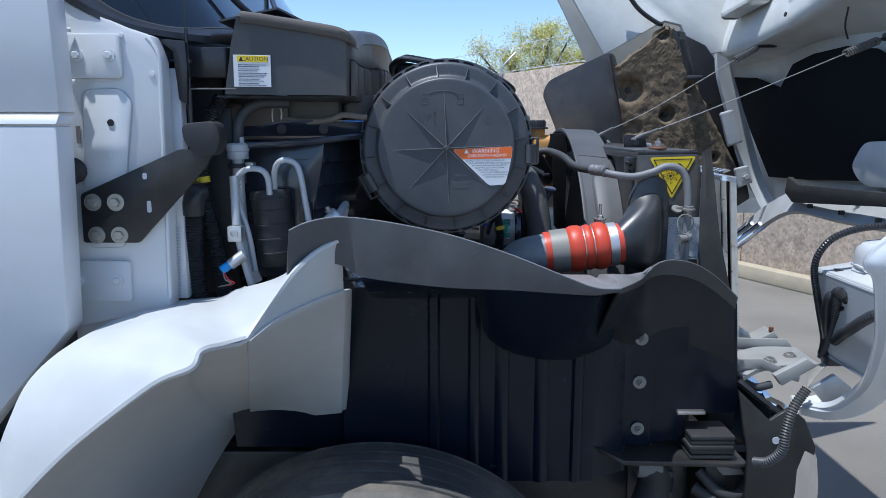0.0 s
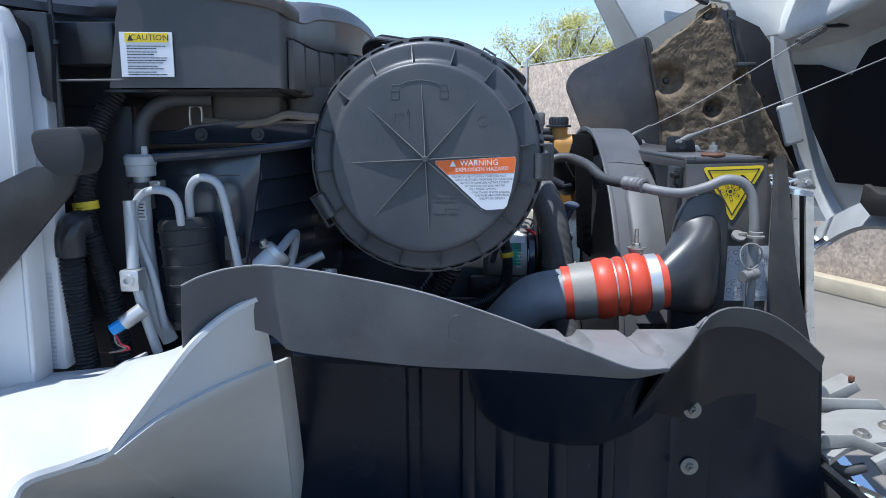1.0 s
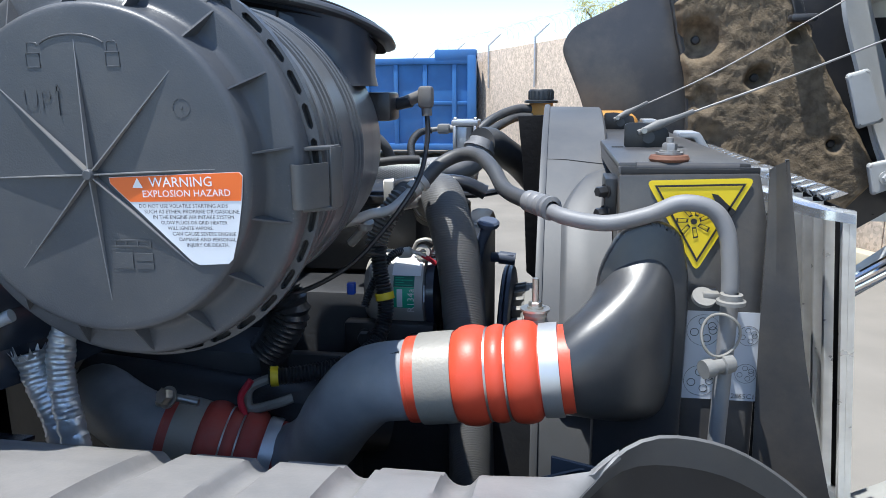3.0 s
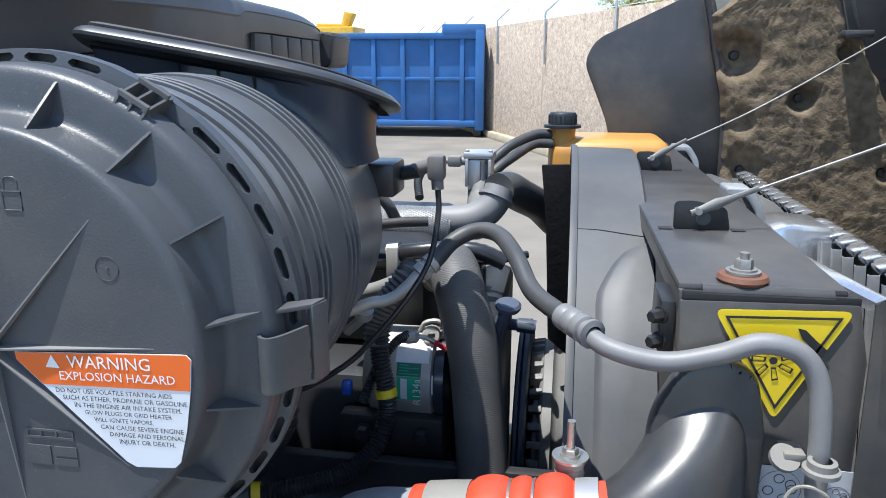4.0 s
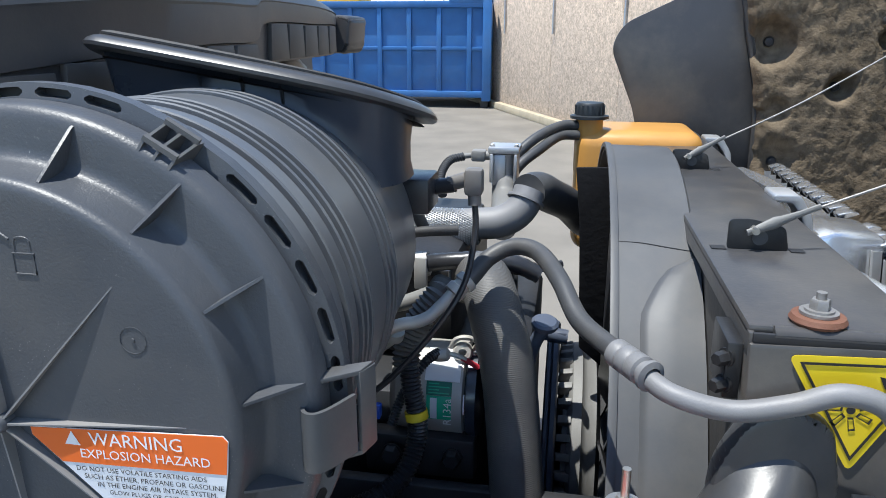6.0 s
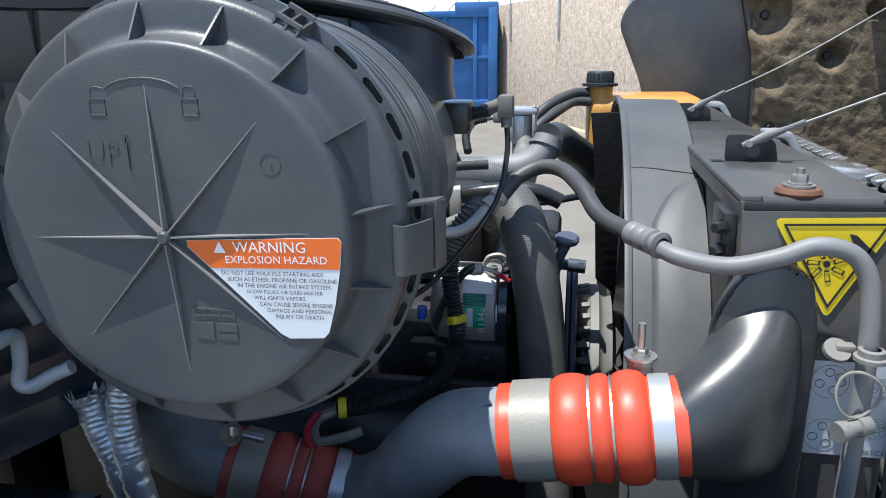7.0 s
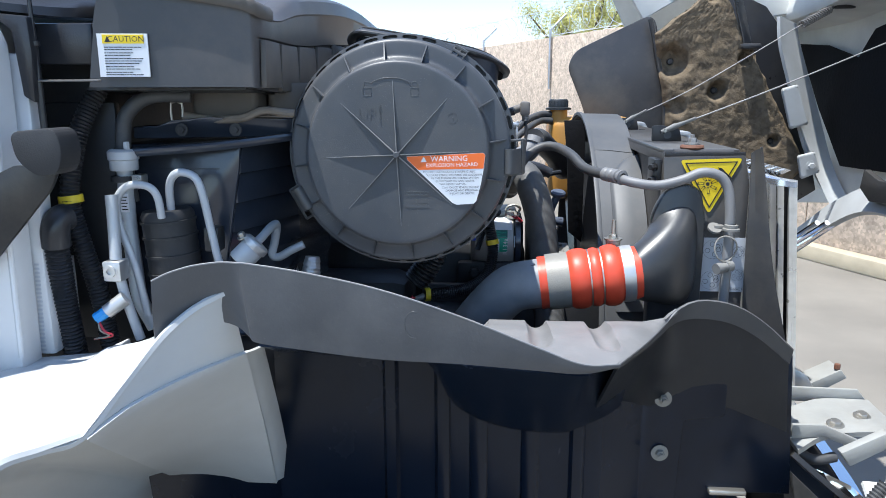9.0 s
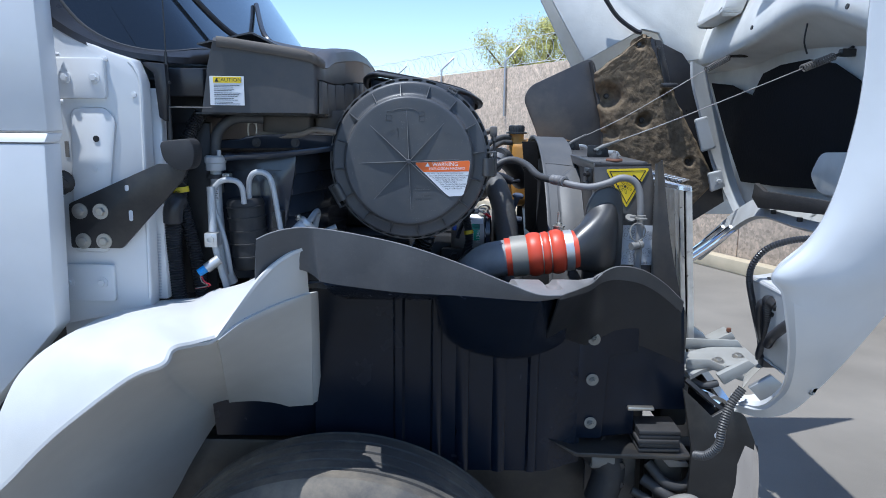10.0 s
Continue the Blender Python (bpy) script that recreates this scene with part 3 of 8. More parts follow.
bm = bmesh.new()
tube(bm, [(-0.545, 1.378, 1.880), (-0.535, 1.378, 1.868), (-0.5245, 1.378, 1.838), (-0.5255, 1.378, 1.75), (-0.5265, 1.378, 1.66), (-0.5325, 1.378, 1.39)], 0.0045, 8)
part("edge_flange", bm, M_WHITE, cab)
bm = bmesh.new()
lathe(bm, [(0, 0), (0.0065, 0), (0.0065, 0.001), (0, 0.001)], (-0.618, 1.3675, 1.726), (0, -1, 0), 20)
part("hole", bm, M_INK, cab, "dark drilled hole")
bm = bmesh.new()
box(bm, (-2.0, 1.46, 1.33), (-0.62, 3.5, 1.96), 0.03)
part("body", bm, M_WHITE, cab)
bm = bmesh.new()
box(bm, (-0.615, 1.56, 1.36), (-0.46, 3.45, 1.86), 0.02)
box(bm, (-0.615, 1.552, 1.36), (-0.445, 1.57, 1.76), 0.004)
part("bulkhead", bm, M_DARK, cab, "black insulated engine bulkhead")


def hinge(z0, z1, y, x0, x1):
    h = thing("door_hinge", (x0, y, z0), "white painted door hinge plate with two bolts", "hinge", group="door hinges")
    bm = bmesh.new()
    prism(bm, rounded([(x0, y, z0), (x1, y, z0), (x1, y, z1), (x0, y, z1)], 0.008), (0, 0.012, 0), 0.002)
    part("plate", bm, M_WHITE, h)
    bm = bmesh.new()
    w = 0.022
    tube(bm, [(x0 + w, y - 0.006, z1 + 0.006), (x0 - 0.004, y - 0.012, z1 + 0.004), (x0 - 0.006, y - 0.012, (z0 + z1) / 2), (x0 - 0.004, y - 0.012, z0 - 0.004), (x0 + w, y - 0.006, z0 - 0.006)], 0.004, 8)
    part("loop", bm, M_WHITE, h)
    for f in (0.24, 0.8):
        bm = bmesh.new()
        bolt(bm, (x0 + (x1 - x0) * f, y, z0 + (z1 - z0) * 0.52), (0, -1, 0), 0.0075, 0.006, 1.6)
        part("bolt", bm, M_WHITE, h)


for x, z in ((-0.592, 1.884), (-0.538, 1.815), (-0.626, 1.665)):
    bm = bmesh.new()
    lathe(bm, [(0, 0), (0.006, 0), (0.0055, 0.002), (0, 0.0025)], (x, 1.3745 if z != 1.665 else 1.368, z), (0, -1, 0), 16)
    part("plug", bm, M_WHITE, cab)
bm = bmesh.new()
box(bm, (-0.687, 1.3735, 1.688), (-0.679, 1.3748, 1.72))
part("paint_chip", bm, M_GREYP, cab)
bar = thing("pillar_label", (-0.54, 1.538, 1.46), "white printed strip label on the inner pillar", "label")
bm = bmesh.new()
box(bm, (-0.552, 1.5385, 1.40), (-0.534, 1.5395, 1.51))
part("field", bm, M_LABEL, bar)
for i in range(14):
    bm = bmesh.new()
    z = 1.41 + 0.0065 * i
    box(bm, (-0.548, 1.5375, z), (-0.538, 1.5386, z + (0.003 if i % 3 else 0.0042)))
    part("print_bar", bm, M_INK, bar)

hinge(1.806, 1.886, 1.363, -0.695, -0.59)
hinge(1.385, 1.465, 1.363, -0.725, -0.60)

boot = thing("wiring_boot", (-0.66, 1.30, 1.6), "black corrugated rubber wiring boot", "boot")
bm = bmesh.new()
corrugated(bm, [(-0.735, 1.32, 1.57), (-0.712, 1.325, 1.60), (-0.695, 1.345, 1.632), (-0.692, 1.368, 1.638)], 0.021, 0.009, 0.16, 16)
part("bellows", bm, M_RUBBER, boot)

# hood rest bracket with rubber stop
brk = thing("hood_bracket", (-0.6, 1.385, 1.5), "black steel hood rest bracket bolted to the cab pillar", "bracket")
bm = bmesh.new()
prism(bm, rounded([(-0.678, 1.352, 1.594), (-0.488, 1.352, 1.678), (-0.425, 1.352, 1.675), (-0.44, 1.352, 1.645), (-0.573, 1.352, 1.502), (-0.679, 1.352, 1.502)], 0.006), (0, 0.008, 0), 0.0015)
part("plate", bm, M_FRAME, brk)
bm = bmesh.new()
t = bmesh.new()
prism(t, rounded([(-0.476, 1.33, 1.724), (-0.412, 1.33, 1.73), (-0.404, 1.33, 1.70), (-0.413, 1.33, 1.668), (-0.443, 1.33, 1.664), (-0.47, 1.33, 1.686)], 0.014), (0, 0.05, 0), 0.003)
merge(bm, t)
part("rubber_stop", bm, M_RUBBER, brk)
for x, z in ((-0.655, 1.579), (-0.612, 1.579), (-0.652, 1.517), (-0.609, 1.517)):
    bm = bmesh.new()
    bolt(bm, (x, 1.352, z), (0, -1, 0), 0.0095, 0.008, 1.7)
    part("bolt", bm, M_STEEL, brk)
for x, z, h in ((-0.555, 1.628, 0.006), (-0.55, 1.571, 0.011)):
    bm = bmesh.new()
    prism(bm, rounded([(x - 0.004, 1.3515, z - h), (x + 0.004, 1.3515, z - h), (x + 0.004, 1.3515, z + h), (x - 0.004, 1.3515, z + h)], 0.004), (0, -0.0008, 0))
    part("slot", bm, M_LABELG, brk)

# white moulded arch piece behind the wheel
arch = thing("wheel_arch_moulding", (-0.5, 1.4, 1.0), "white moulded plastic cab wheel-arch extension with a stepped top", "wheel arch")
EDGE = [(-0.185, 1.315, 1.518), (-0.231, 1.305, 1.495), (-0.269, 1.285, 1.462), (-0.304, 1.25, 1.412), (-0.333, 1.19, 1.363), (-0.359, 1.15, 1.364), (-0.383, 1.11, 1.366), (-0.392, 1.085, 1.346),
        (-0.453, 1.08, 1.319), (-0.566, 1.08, 1.233), (-0.624, 1.08, 1.181), (-0.674, 1.08, 1.13), (-0.714, 1.08, 1.088), (-0.80, 1.08, 0.97)]
BACK = [(-0.197, 1.36, 1.499), (-0.247, 1.39, 1.452), (-0.316, 1.40, 1.41), (-0.40, 1.397, 1.405), (-0.447, 1.385, 1.382), (-0.533, 1.375, 1.376), (-0.60, 1.33, 1.366), (-0.64, 1.26, 1.35),
        (-0.675, 1.20, 1.325), (-0.70, 1.16, 1.29), (-0.715, 1.13, 1.24), (-0.73, 1.12, 1.197), (-0.752, 1.12, 1.14), (-0.82, 1.12, 1.0)]
bm = bmesh.new()
sheet(bm, [[Vector(a).lerp(Vector(b), k / 8) + Vector((0, 0, 0.012 * math.sin(math.pi * k / 8))) for k in range(9)] for a, b in zip(spline(EDGE, 6), spline(BACK, 6))], -0.006)
part("top", bm, M_WHITEP, arch)
bm = bmesh.new()
prism(bm, [(-0.40, 1.40, 1.40), (-0.447, 1.388, 1.379), (-0.533, 1.378, 1.373), (-0.72, 1.378, 1.35), (-0.72, 1.378, 1.30), (-0.40, 1.40, 1.30)], (0, 0.05, 0), 0.004)
part("rear_step", bm, M_WHITEP, arch)
bm = bmesh.new()
top = spline(EDGE[:5], 6)
low = spline([(-0.193, 1.378, 1.408), (-0.235, 1.335, 1.40), (-0.272, 1.295, 1.39), (-0.306, 1.25, 1.378), (-0.334, 1.195, 1.361)], 6)
sheet(bm, [[a, a.lerp(b, 0.5), b] for a, b in zip(top, low)], 0.006)
part("upright_flange", bm, M_WHITEP, arch)
bm = bmesh.new()
ra = spline([(-0.193, 1.382, 1.403), (-0.201, 1.43, 1.339), (-0.219, 1.53, 1.21), (-0.237, 1.63, 1.055)], 6)
la = [Vector((-0.3335, 1.192, 1.362)).lerp(Vector((-0.491, 1.757, 0.982)), i / (len(ra) - 1)) for i in range(len(ra))]
lo = low[::-1]
gridp = []
for i, (a, b) in enumerate(zip(ra, la)):
    s = i / (len(ra) - 1)
    gridp.append([(lo[round(k * (len(lo) - 1) / 8)] + Vector((0, 0, -0.001))).lerp(b.lerp(a, k / 8), 1 - (1 - s) ** 3) if i else lo[round(k * (len(lo) - 1) / 8)] for k in range(9)])
sheet(bm, gridp, -0.006)
part("front_panel", bm, M_WHITEP, arch)
bm = bmesh.new()
sheet(bm, [[a, a + Vector((0.008, 0.012, 0)), a + Vector((0.008, 0.06, -0.01))] for a in ra], 0.005)
part("edge_return", bm, M_WHITEP, arch)
bm = bmesh.new()
ea = spline(EDGE[4:], 6)
ia = spline([(-0.491, 1.76, 0.982), (-0.50, 1.76, 0.974), (-0.515, 1.76, 0.961), (-0.53, 1.76, 0.945), (-0.556, 1.76, 0.907), (-0.59, 1.76, 0.852), (-0.62, 1.76, 0.80), (-0.647, 1.76, 0.749), (-0.68, 1.76, 0.69), (-0.72, 1.76, 0.60)], 6)
sheet(bm, [[a.lerp(b, k / 8) + Vector((-0.05, 0, 0.03)) * math.sin(math.pi * k / 8) * min(1.0, i / 16) for k in range(9)] for i, (a, b) in enumerate(zip(ea, ia))], 0.006)
part("inner_arch", bm, M_WHITEP, arch)

# ---- wheel ----
wheel = thing("truck_tyre", (-0.15, 1.44, 0.0), "dusty black ribbed front truck tyre on a steel rim", "tyre")
bm = bmesh.new()
R = 0.505
prof = [(0.27, 0.0), (0.31, -0.015), (0.40, -0.02), (0.46, -0.01), (R - 0.012, 0.012), (R - 0.002, 0.026)]
for k in range(5):
    x0 = 0.026 + k * 0.046
    prof += [(R, x0 + 0.002), (R, x0 + 0.036), (R - 0.02, x0 + 0.0375), (R - 0.02, x0 + 0.0445)]
prof += [(R, 0.258), (R - 0.002, 0.262), (R - 0.012, 0.275), (0.46, 0.295), (0.40, 0.305), (0.31, 0.30), (0.27, 0.28)]
lathe(bm, prof, (-0.15, 1.30, 0.505), (0, 1, 0), 96)
tyre = part("tread_and_sidewall", bm, M_TYRE, wheel, "dusty black ribbed rubber")
bm = bmesh.new()
lathe(bm, [(0, 0.06), (0.12, 0.06), (0.2, 0.1), (0.25, 0.05), (0.272, 0.0), (0.272, 0.28), (0.2, 0.2), (0, 0.2)], (-0.15, 1.30, 0.505), (0, 1, 0), 48)
part("rim", bm, M_STEEL, wheel)

# ---- wheelhouse liner ----
liner = thing("wheelhouse_liner", (0.2, 1.6, 0.9), "black moulded plastic wheelhouse splash liner with ribs", "splash liner")
TOP = [(-0.276, 1.284, 1.535), (-0.255, 1.287, 1.545), (-0.232, 1.292, 1.552), (-0.215, 1.296, 1.555), (-0.195, 1.30, 1.557), (-0.18, 1.302, 1.557), (-0.168, 1.303, 1.556), (-0.155, 1.304, 1.555), (-0.087, 1.305, 1.545), (0.017, 1.305, 1.523), (0.121, 1.305, 1.489), (0.226, 1.306, 1.447), (0.285, 1.308, 1.425), (0.335, 1.33, 1.418)]
BOT = [(-0.284, 1.298, 1.44), (-0.262, 1.315, 1.452), (-0.238, 1.327, 1.462), (-0.215, 1.334, 1.466), (-0.195, 1.334, 1.464), (-0.178, 1.33, 1.458), (-0.163, 1.32, 1.45), (-0.147, 1.31, 1.445), (-0.08, 1.315, 1.434), (0.017, 1.315, 1.424), (0.121, 1.315, 1.42), (0.226, 1.315, 1.413), (0.285, 1.315, 1.41), (0.335, 1.335, 1.412)]
bm = bmesh.new()
sheet(bm, [[a, a.lerp(b, 0.33) + Vector((0, -0.002, 0)), a.lerp(b, 0.67) + Vector((0, -0.002, 0)), b] for a, b in zip(spline(TOP, 6), spline(BOT, 6))], -0.004)
part("lip", bm, M_LIP, liner)
bm = bmesh.new()
tube(bm, [p + Vector((0, 0.001, 0.0006)) for p in spline(TOP, 6)], 0.0014, 6, smooth=False)
part("cut_edge", bm, M_RIB, liner, "pale trimmed edge")
bm = bmesh.new()
tube(bm, [(0.063 + 0.0125 * math.cos(a), 1.3068 - 0.001 * math.sin(a), 1.476 + 0.0185 * math.sin(a)) for a in [math.radians(70 + 11 * k) for k in range(20)]], 0.0005, 5, 1)
part("scuff_mark", bm, M_SHROUD, liner, "thin curved scuff mark")
bm = bmesh.new()
rows = []
for i in range(56):
    u = i / 55
    x = -0.15 + 0.54 * u
    e = max(0.0, math.sin(math.pi * min(1.0, max(0.0, (x - 0.085) / 0.335)))) ** 0.24
    row = []
    for j in range(13):
        v = j / 12
        y0 = 1.318 + max(0.0, x - 0.29) * 2.1
        z0 = 1.443 - 0.034 * min(1.0, max(0.0, (x + 0.16) / 0.45)) - 0.45 * max(0.0, x - 0.30)
        y = y0 + (1.642 - y0) * v
        z = z0 + (1.342 - z0) * v
        row.append((x, y + 0.03 * e * math.sin(math.pi * v), z - 0.012 * min(1.0, v * 4) - 0.148 * e * math.sin(math.pi * min(1.0, v * 0.86)) ** 0.75 * min(1.0, 0.35 + v)))
    rows.append(row)
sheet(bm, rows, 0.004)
part("underside", bm, M_LINERSHADE, liner)
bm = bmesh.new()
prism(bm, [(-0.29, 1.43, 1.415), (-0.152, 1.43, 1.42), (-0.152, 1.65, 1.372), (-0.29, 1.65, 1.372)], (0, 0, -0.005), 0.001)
part("rear_shelf", bm, M_LINERSHADE, liner)
# dusty deck with short rounded grooves, running up into the hump rim
HT = [(0.335, 1.33, 1.418), (0.40, 1.47, 1.40), (0.455, 1.60, 1.385), (0.49, 1.645, 1.402), (0.53, 1.655, 1.415), (0.59, 1.66, 1.405), (0.645, 1.665, 1.372), (0.70, 1.67, 1.322)]
HB = [(0.335, 1.345, 1.405), (0.40, 1.49, 1.382), (0.455, 1.62, 1.362), (0.49, 1.662, 1.372), (0.53, 1.67, 1.378), (0.59, 1.675, 1.368), (0.645, 1.68, 1.338), (0.702, 1.685, 1.29)]
HC = [(0.335, 1.52, 1.27), (0.40, 1.64, 1.23), (0.455, 1.69, 1.20), (0.49, 1.70, 1.20), (0.53, 1.70, 1.20), (0.59, 1.70, 1.20), (0.645, 1.70, 1.18), (0.715, 1.70, 1.15)]
rim_line = spline(HT[:4], 8)


def rim_at(x):
    for p, q in zip(rim_line, rim_line[1:]):
        if p.x <= x <= q.x:
            return p.lerp(q, (x - p.x) / max(1e-6, q.x - p.x))
    return rim_line[-1]


bm = bmesh.new()
rows = []
for i in range(161):
    x = -0.15 + 0.635 * i / 160
    row = []
    if x <= 0.335:
        fy, fz = 1.322 + max(0.0, x - 0.31) * 0.4, 1.455 - 0.036 * min(1.0, max(0.0, (x + 0.16) / 0.45))
    else:
        p = rim_at(x)
        fy, fz = p.y + 0.002, p.z + 0.001
    by = max(1.618, fy + 0.012)
    bz = 1.388 + 0.014 * max(0.0, (x - 0.42) / 0.07)
    for j in range(25):
        v = j / 24
        gx = min(abs(x - (c - 0.004 * (1 - v))) for c in (0.041, 0.141, 0.238, 0.336)) / 0.017
        y = fy + (by - fy) * v
        start = 1.385 + 0.02
        run = min(1.0, max(0.0, (y - start + 0.018 * math.sqrt(max(0.0, 1 - min(1.0, gx) ** 2))) / 0.02))
        dip = 0.013 * max(0.0, 1 - gx ** 2) ** 0.7 * run
        z = fz + (bz - fz) * v + 0.010 * min(1.0, (by - fy) / 0.2) * math.sin(math.pi * v) - dip
        if v > 0.95:
            z -= 0.006
        row.append((x, y, z))
    rows.append(row)
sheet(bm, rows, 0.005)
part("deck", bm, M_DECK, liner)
bm = bmesh.new()
sheet(bm, loft([HT, HB], 36, 3), -0.004)
part("hump_lip", bm, M_SHROUD, liner)
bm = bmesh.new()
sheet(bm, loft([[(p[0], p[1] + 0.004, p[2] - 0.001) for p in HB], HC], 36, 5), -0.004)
part("front_hump", bm, M_HUMPSHADE, liner)
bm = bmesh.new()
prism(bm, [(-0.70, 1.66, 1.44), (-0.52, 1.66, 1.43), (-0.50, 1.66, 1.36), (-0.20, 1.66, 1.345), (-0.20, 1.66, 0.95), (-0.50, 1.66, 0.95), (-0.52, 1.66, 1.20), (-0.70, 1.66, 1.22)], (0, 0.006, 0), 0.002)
part("rear_panel", bm, M_LINERSHADE, liner)
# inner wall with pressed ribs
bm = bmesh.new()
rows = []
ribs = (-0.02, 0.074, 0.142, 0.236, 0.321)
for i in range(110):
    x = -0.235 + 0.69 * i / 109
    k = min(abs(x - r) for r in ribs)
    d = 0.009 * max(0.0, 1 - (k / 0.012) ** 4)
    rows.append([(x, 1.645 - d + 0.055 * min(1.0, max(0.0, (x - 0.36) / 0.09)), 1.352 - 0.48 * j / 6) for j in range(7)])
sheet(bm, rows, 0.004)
part("inner_wall", bm, M_LINERSHADE, liner)
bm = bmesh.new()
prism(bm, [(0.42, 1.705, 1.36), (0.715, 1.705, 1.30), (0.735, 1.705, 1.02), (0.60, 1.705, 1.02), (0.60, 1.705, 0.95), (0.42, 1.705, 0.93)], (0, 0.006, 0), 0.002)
part("front_wall", bm, M_LINERSHADE, liner)
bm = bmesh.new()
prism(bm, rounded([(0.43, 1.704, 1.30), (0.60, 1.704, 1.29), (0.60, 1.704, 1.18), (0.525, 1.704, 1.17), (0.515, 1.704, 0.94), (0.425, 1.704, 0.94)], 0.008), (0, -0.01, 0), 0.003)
part("raised_strip", bm, M_LINERSHADE, liner)
for z in (1.215, 1.105, 0.985):
    bm = bmesh.new()
    bolt(bm, (0.483, 1.692, z), (0, -1, 0), 0.0085, 0.008, 1.9, 0.01)
    part("bolt", bm, M_CLAMPG, liner)

# ---- chassis below ----
ch = thing("chassis_front", (0.2, 2.0, 0.5), "black painted steel chassis rail and front suspension hanger", "chassis")
bm = bmesh.new()
box(bm, (-2.0, 1.83, 0.55), (1.0, 1.90, 0.86), 0.01)
box(bm, (-2.0, 3.0, 0.55), (1.0, 3.07, 0.86), 0.01)
part("rail", bm, M_FRAME, ch)
bm = bmesh.new()
prism(bm, [(0.365, 1.64, 0.962), (0.44, 1.64, 0.925), (0.74, 1.64, 0.918), (0.74, 1.64, 0.906), (0.44, 1.64, 0.912)], (0, 0.2, 0), 0.003)
part("shelf_bracket", bm, M_FRAME, ch)
bm = bmesh.new()
for i, z in enumerate((0.922, 0.934, 0.946, 0.958, 0.970)):
    o = 0.003 * math.sin(i * 2.3)
    box(bm, (0.603 + o, 1.652 + o, z), (0.711 + o, 1.752, z + 0.0115), 0.003)
part("rubber_block", bm, M_RUBBER, ch)
bm = bmesh.new()
box(bm, (0.58, 1.69, 1.02), (0.65, 1.71, 1.03), 0.003)
part("tab", bm, M_STEEL, ch)
bm = bmesh.new()
tube(bm, [(0.50, 1.75, 0.90), (0.55, 1.74, 0.84), (0.53, 1.74, 0.74)], 0.045, 14)
part("bushing", bm, M_RUBBER, ch)
bm = bmesh.new()
box(bm, (0.56, 1.72, 0.5), (0.62, 1.80, 0.905), 0.008)
box(bm, (0.66, 1.70, 0.5), (0.74, 1.80, 0.905), 0.008)
part("hanger", bm, M_FRAME, ch)
bm = bmesh.new()
lathe(bm, [(0, 0), (0.030, 0), (0.032, 0.003), (0.032, 0.058), (0.030, 0.061), (0, 0.061)], (0.495, 1.73, 0.872), (1, 0, 0), 28)
part("shackle_bush", bm, M_CAST, ch, "pale grey shackle bush")
for z in (0.855, 0.80):
    bm = bmesh.new()
    bolt(bm, (0.575, 1.718, z), (0, -1, 0), 0.012, 0.01, 1.3)
    part("bolt", bm, M_FRAME, ch)
for pts, r in (([(0.64, 1.69, 0.875), (0.68, 1.66, 0.835), (0.73, 1.66, 0.825), (0.76, 1.68, 0.85)], 0.013), ([(0.63, 1.69, 0.83), (0.69, 1.65, 0.80), (0.73, 1.65, 0.77), (0.74, 1.66, 0.68)], 0.016), ([(0.60, 1.68, 0.80), (0.66, 1.66, 0.77), (0.70, 1.67, 0.70)], 0.011)):
    bm = bmesh.new()
    tube(bm, pts, r, 12)
    part("air_hose", bm, M_RUBBER, ch)
bm = bmesh.new()
tube(bm, [(0.66, 1.63, 0.75), (0.69, 1.62, 0.79), (0.735, 1.62, 0.80), (0.765, 1.62, 0.77), (0.775, 1.63, 0.70)], 0.022, 16)
part("tow_hook", bm, M_CAST, ch, "pale worn tow hook")
bm = bmesh.new()
prism(bm, [(0.665, 1.66, 0.905), (0.735, 1.66, 0.892), (0.745, 1.66, 0.878), (0.69, 1.66, 0.876)], (0, 0.03, 0), 0.003)
part("bracket_tongue", bm, M_GREYP, ch)
for x, z in ((0.246, 0.905), (0.33, 0.905)):
    bm = bmesh.new()
    lathe(bm, [(0, -0.006), (0.014, -0.006), (0.02, 0), (0.02, 0.03), (0, 0.03)], (x, 1.80, z), (0, 1, 0), 16)
    part("spring_pin", bm, M_FRAME, ch)
bm = bmesh.new()
tube(bm, [(-0.1, 1.74, 0.85), (0.2, 1.72, 0.85), (0.42, 1.72, 0.905)], 0.003, 6)
part("brake_line", bm, M_PIPE, ch)
bm = bmesh.new()
box(bm, (-0.6, 1.905, 0.4), (0.9, 2.98, 0.6), 0.02)
part("axle_mass", bm, M_DARK, ch)

# ---- air cleaner ----
up = Vector((0, 0, 1))
LC = Vector((0.008, 1.573, 1.675))
air = thing("air_cleaner", (LC.x, 1.8, LC.z - 0.2), "black plastic canister air cleaner with a round ribbed lid", "air cleaner")
bm = bmesh.new()
prof = [(0, 0.001), (0.138, 0.0)] + [(0.1425 + 0.0065 * math.sin(a), 0.0068 - 0.0065 * math.cos(a)) for a in [math.pi / 2 * i / 6 for i in range(7)]]
prof += [(0.1505, 0.020)] + [(0.1515 + 0.009 * (1 - math.cos(a)), 0.0225 + 0.0085 * math.sin(a)) for a in [math.pi / 2 * i / 6 for i in range(7)]]
prof += [(0.168, 0.0318), (0.1745, 0.0325)] + [(0.1755 + 0.0085 * math.sin(a), 0.0412 - 0.0085 * math.cos(a)) for a in [math.pi / 2 * i / 6 for i in range(1, 7)]]
prof += [(0.1845, 0.054), (0.174, 0.0565), (0, 0.062)]
lathe(bm, prof, LC, (0, 1, 0), 120)
lid = part("lid", bm, M_LID, air)
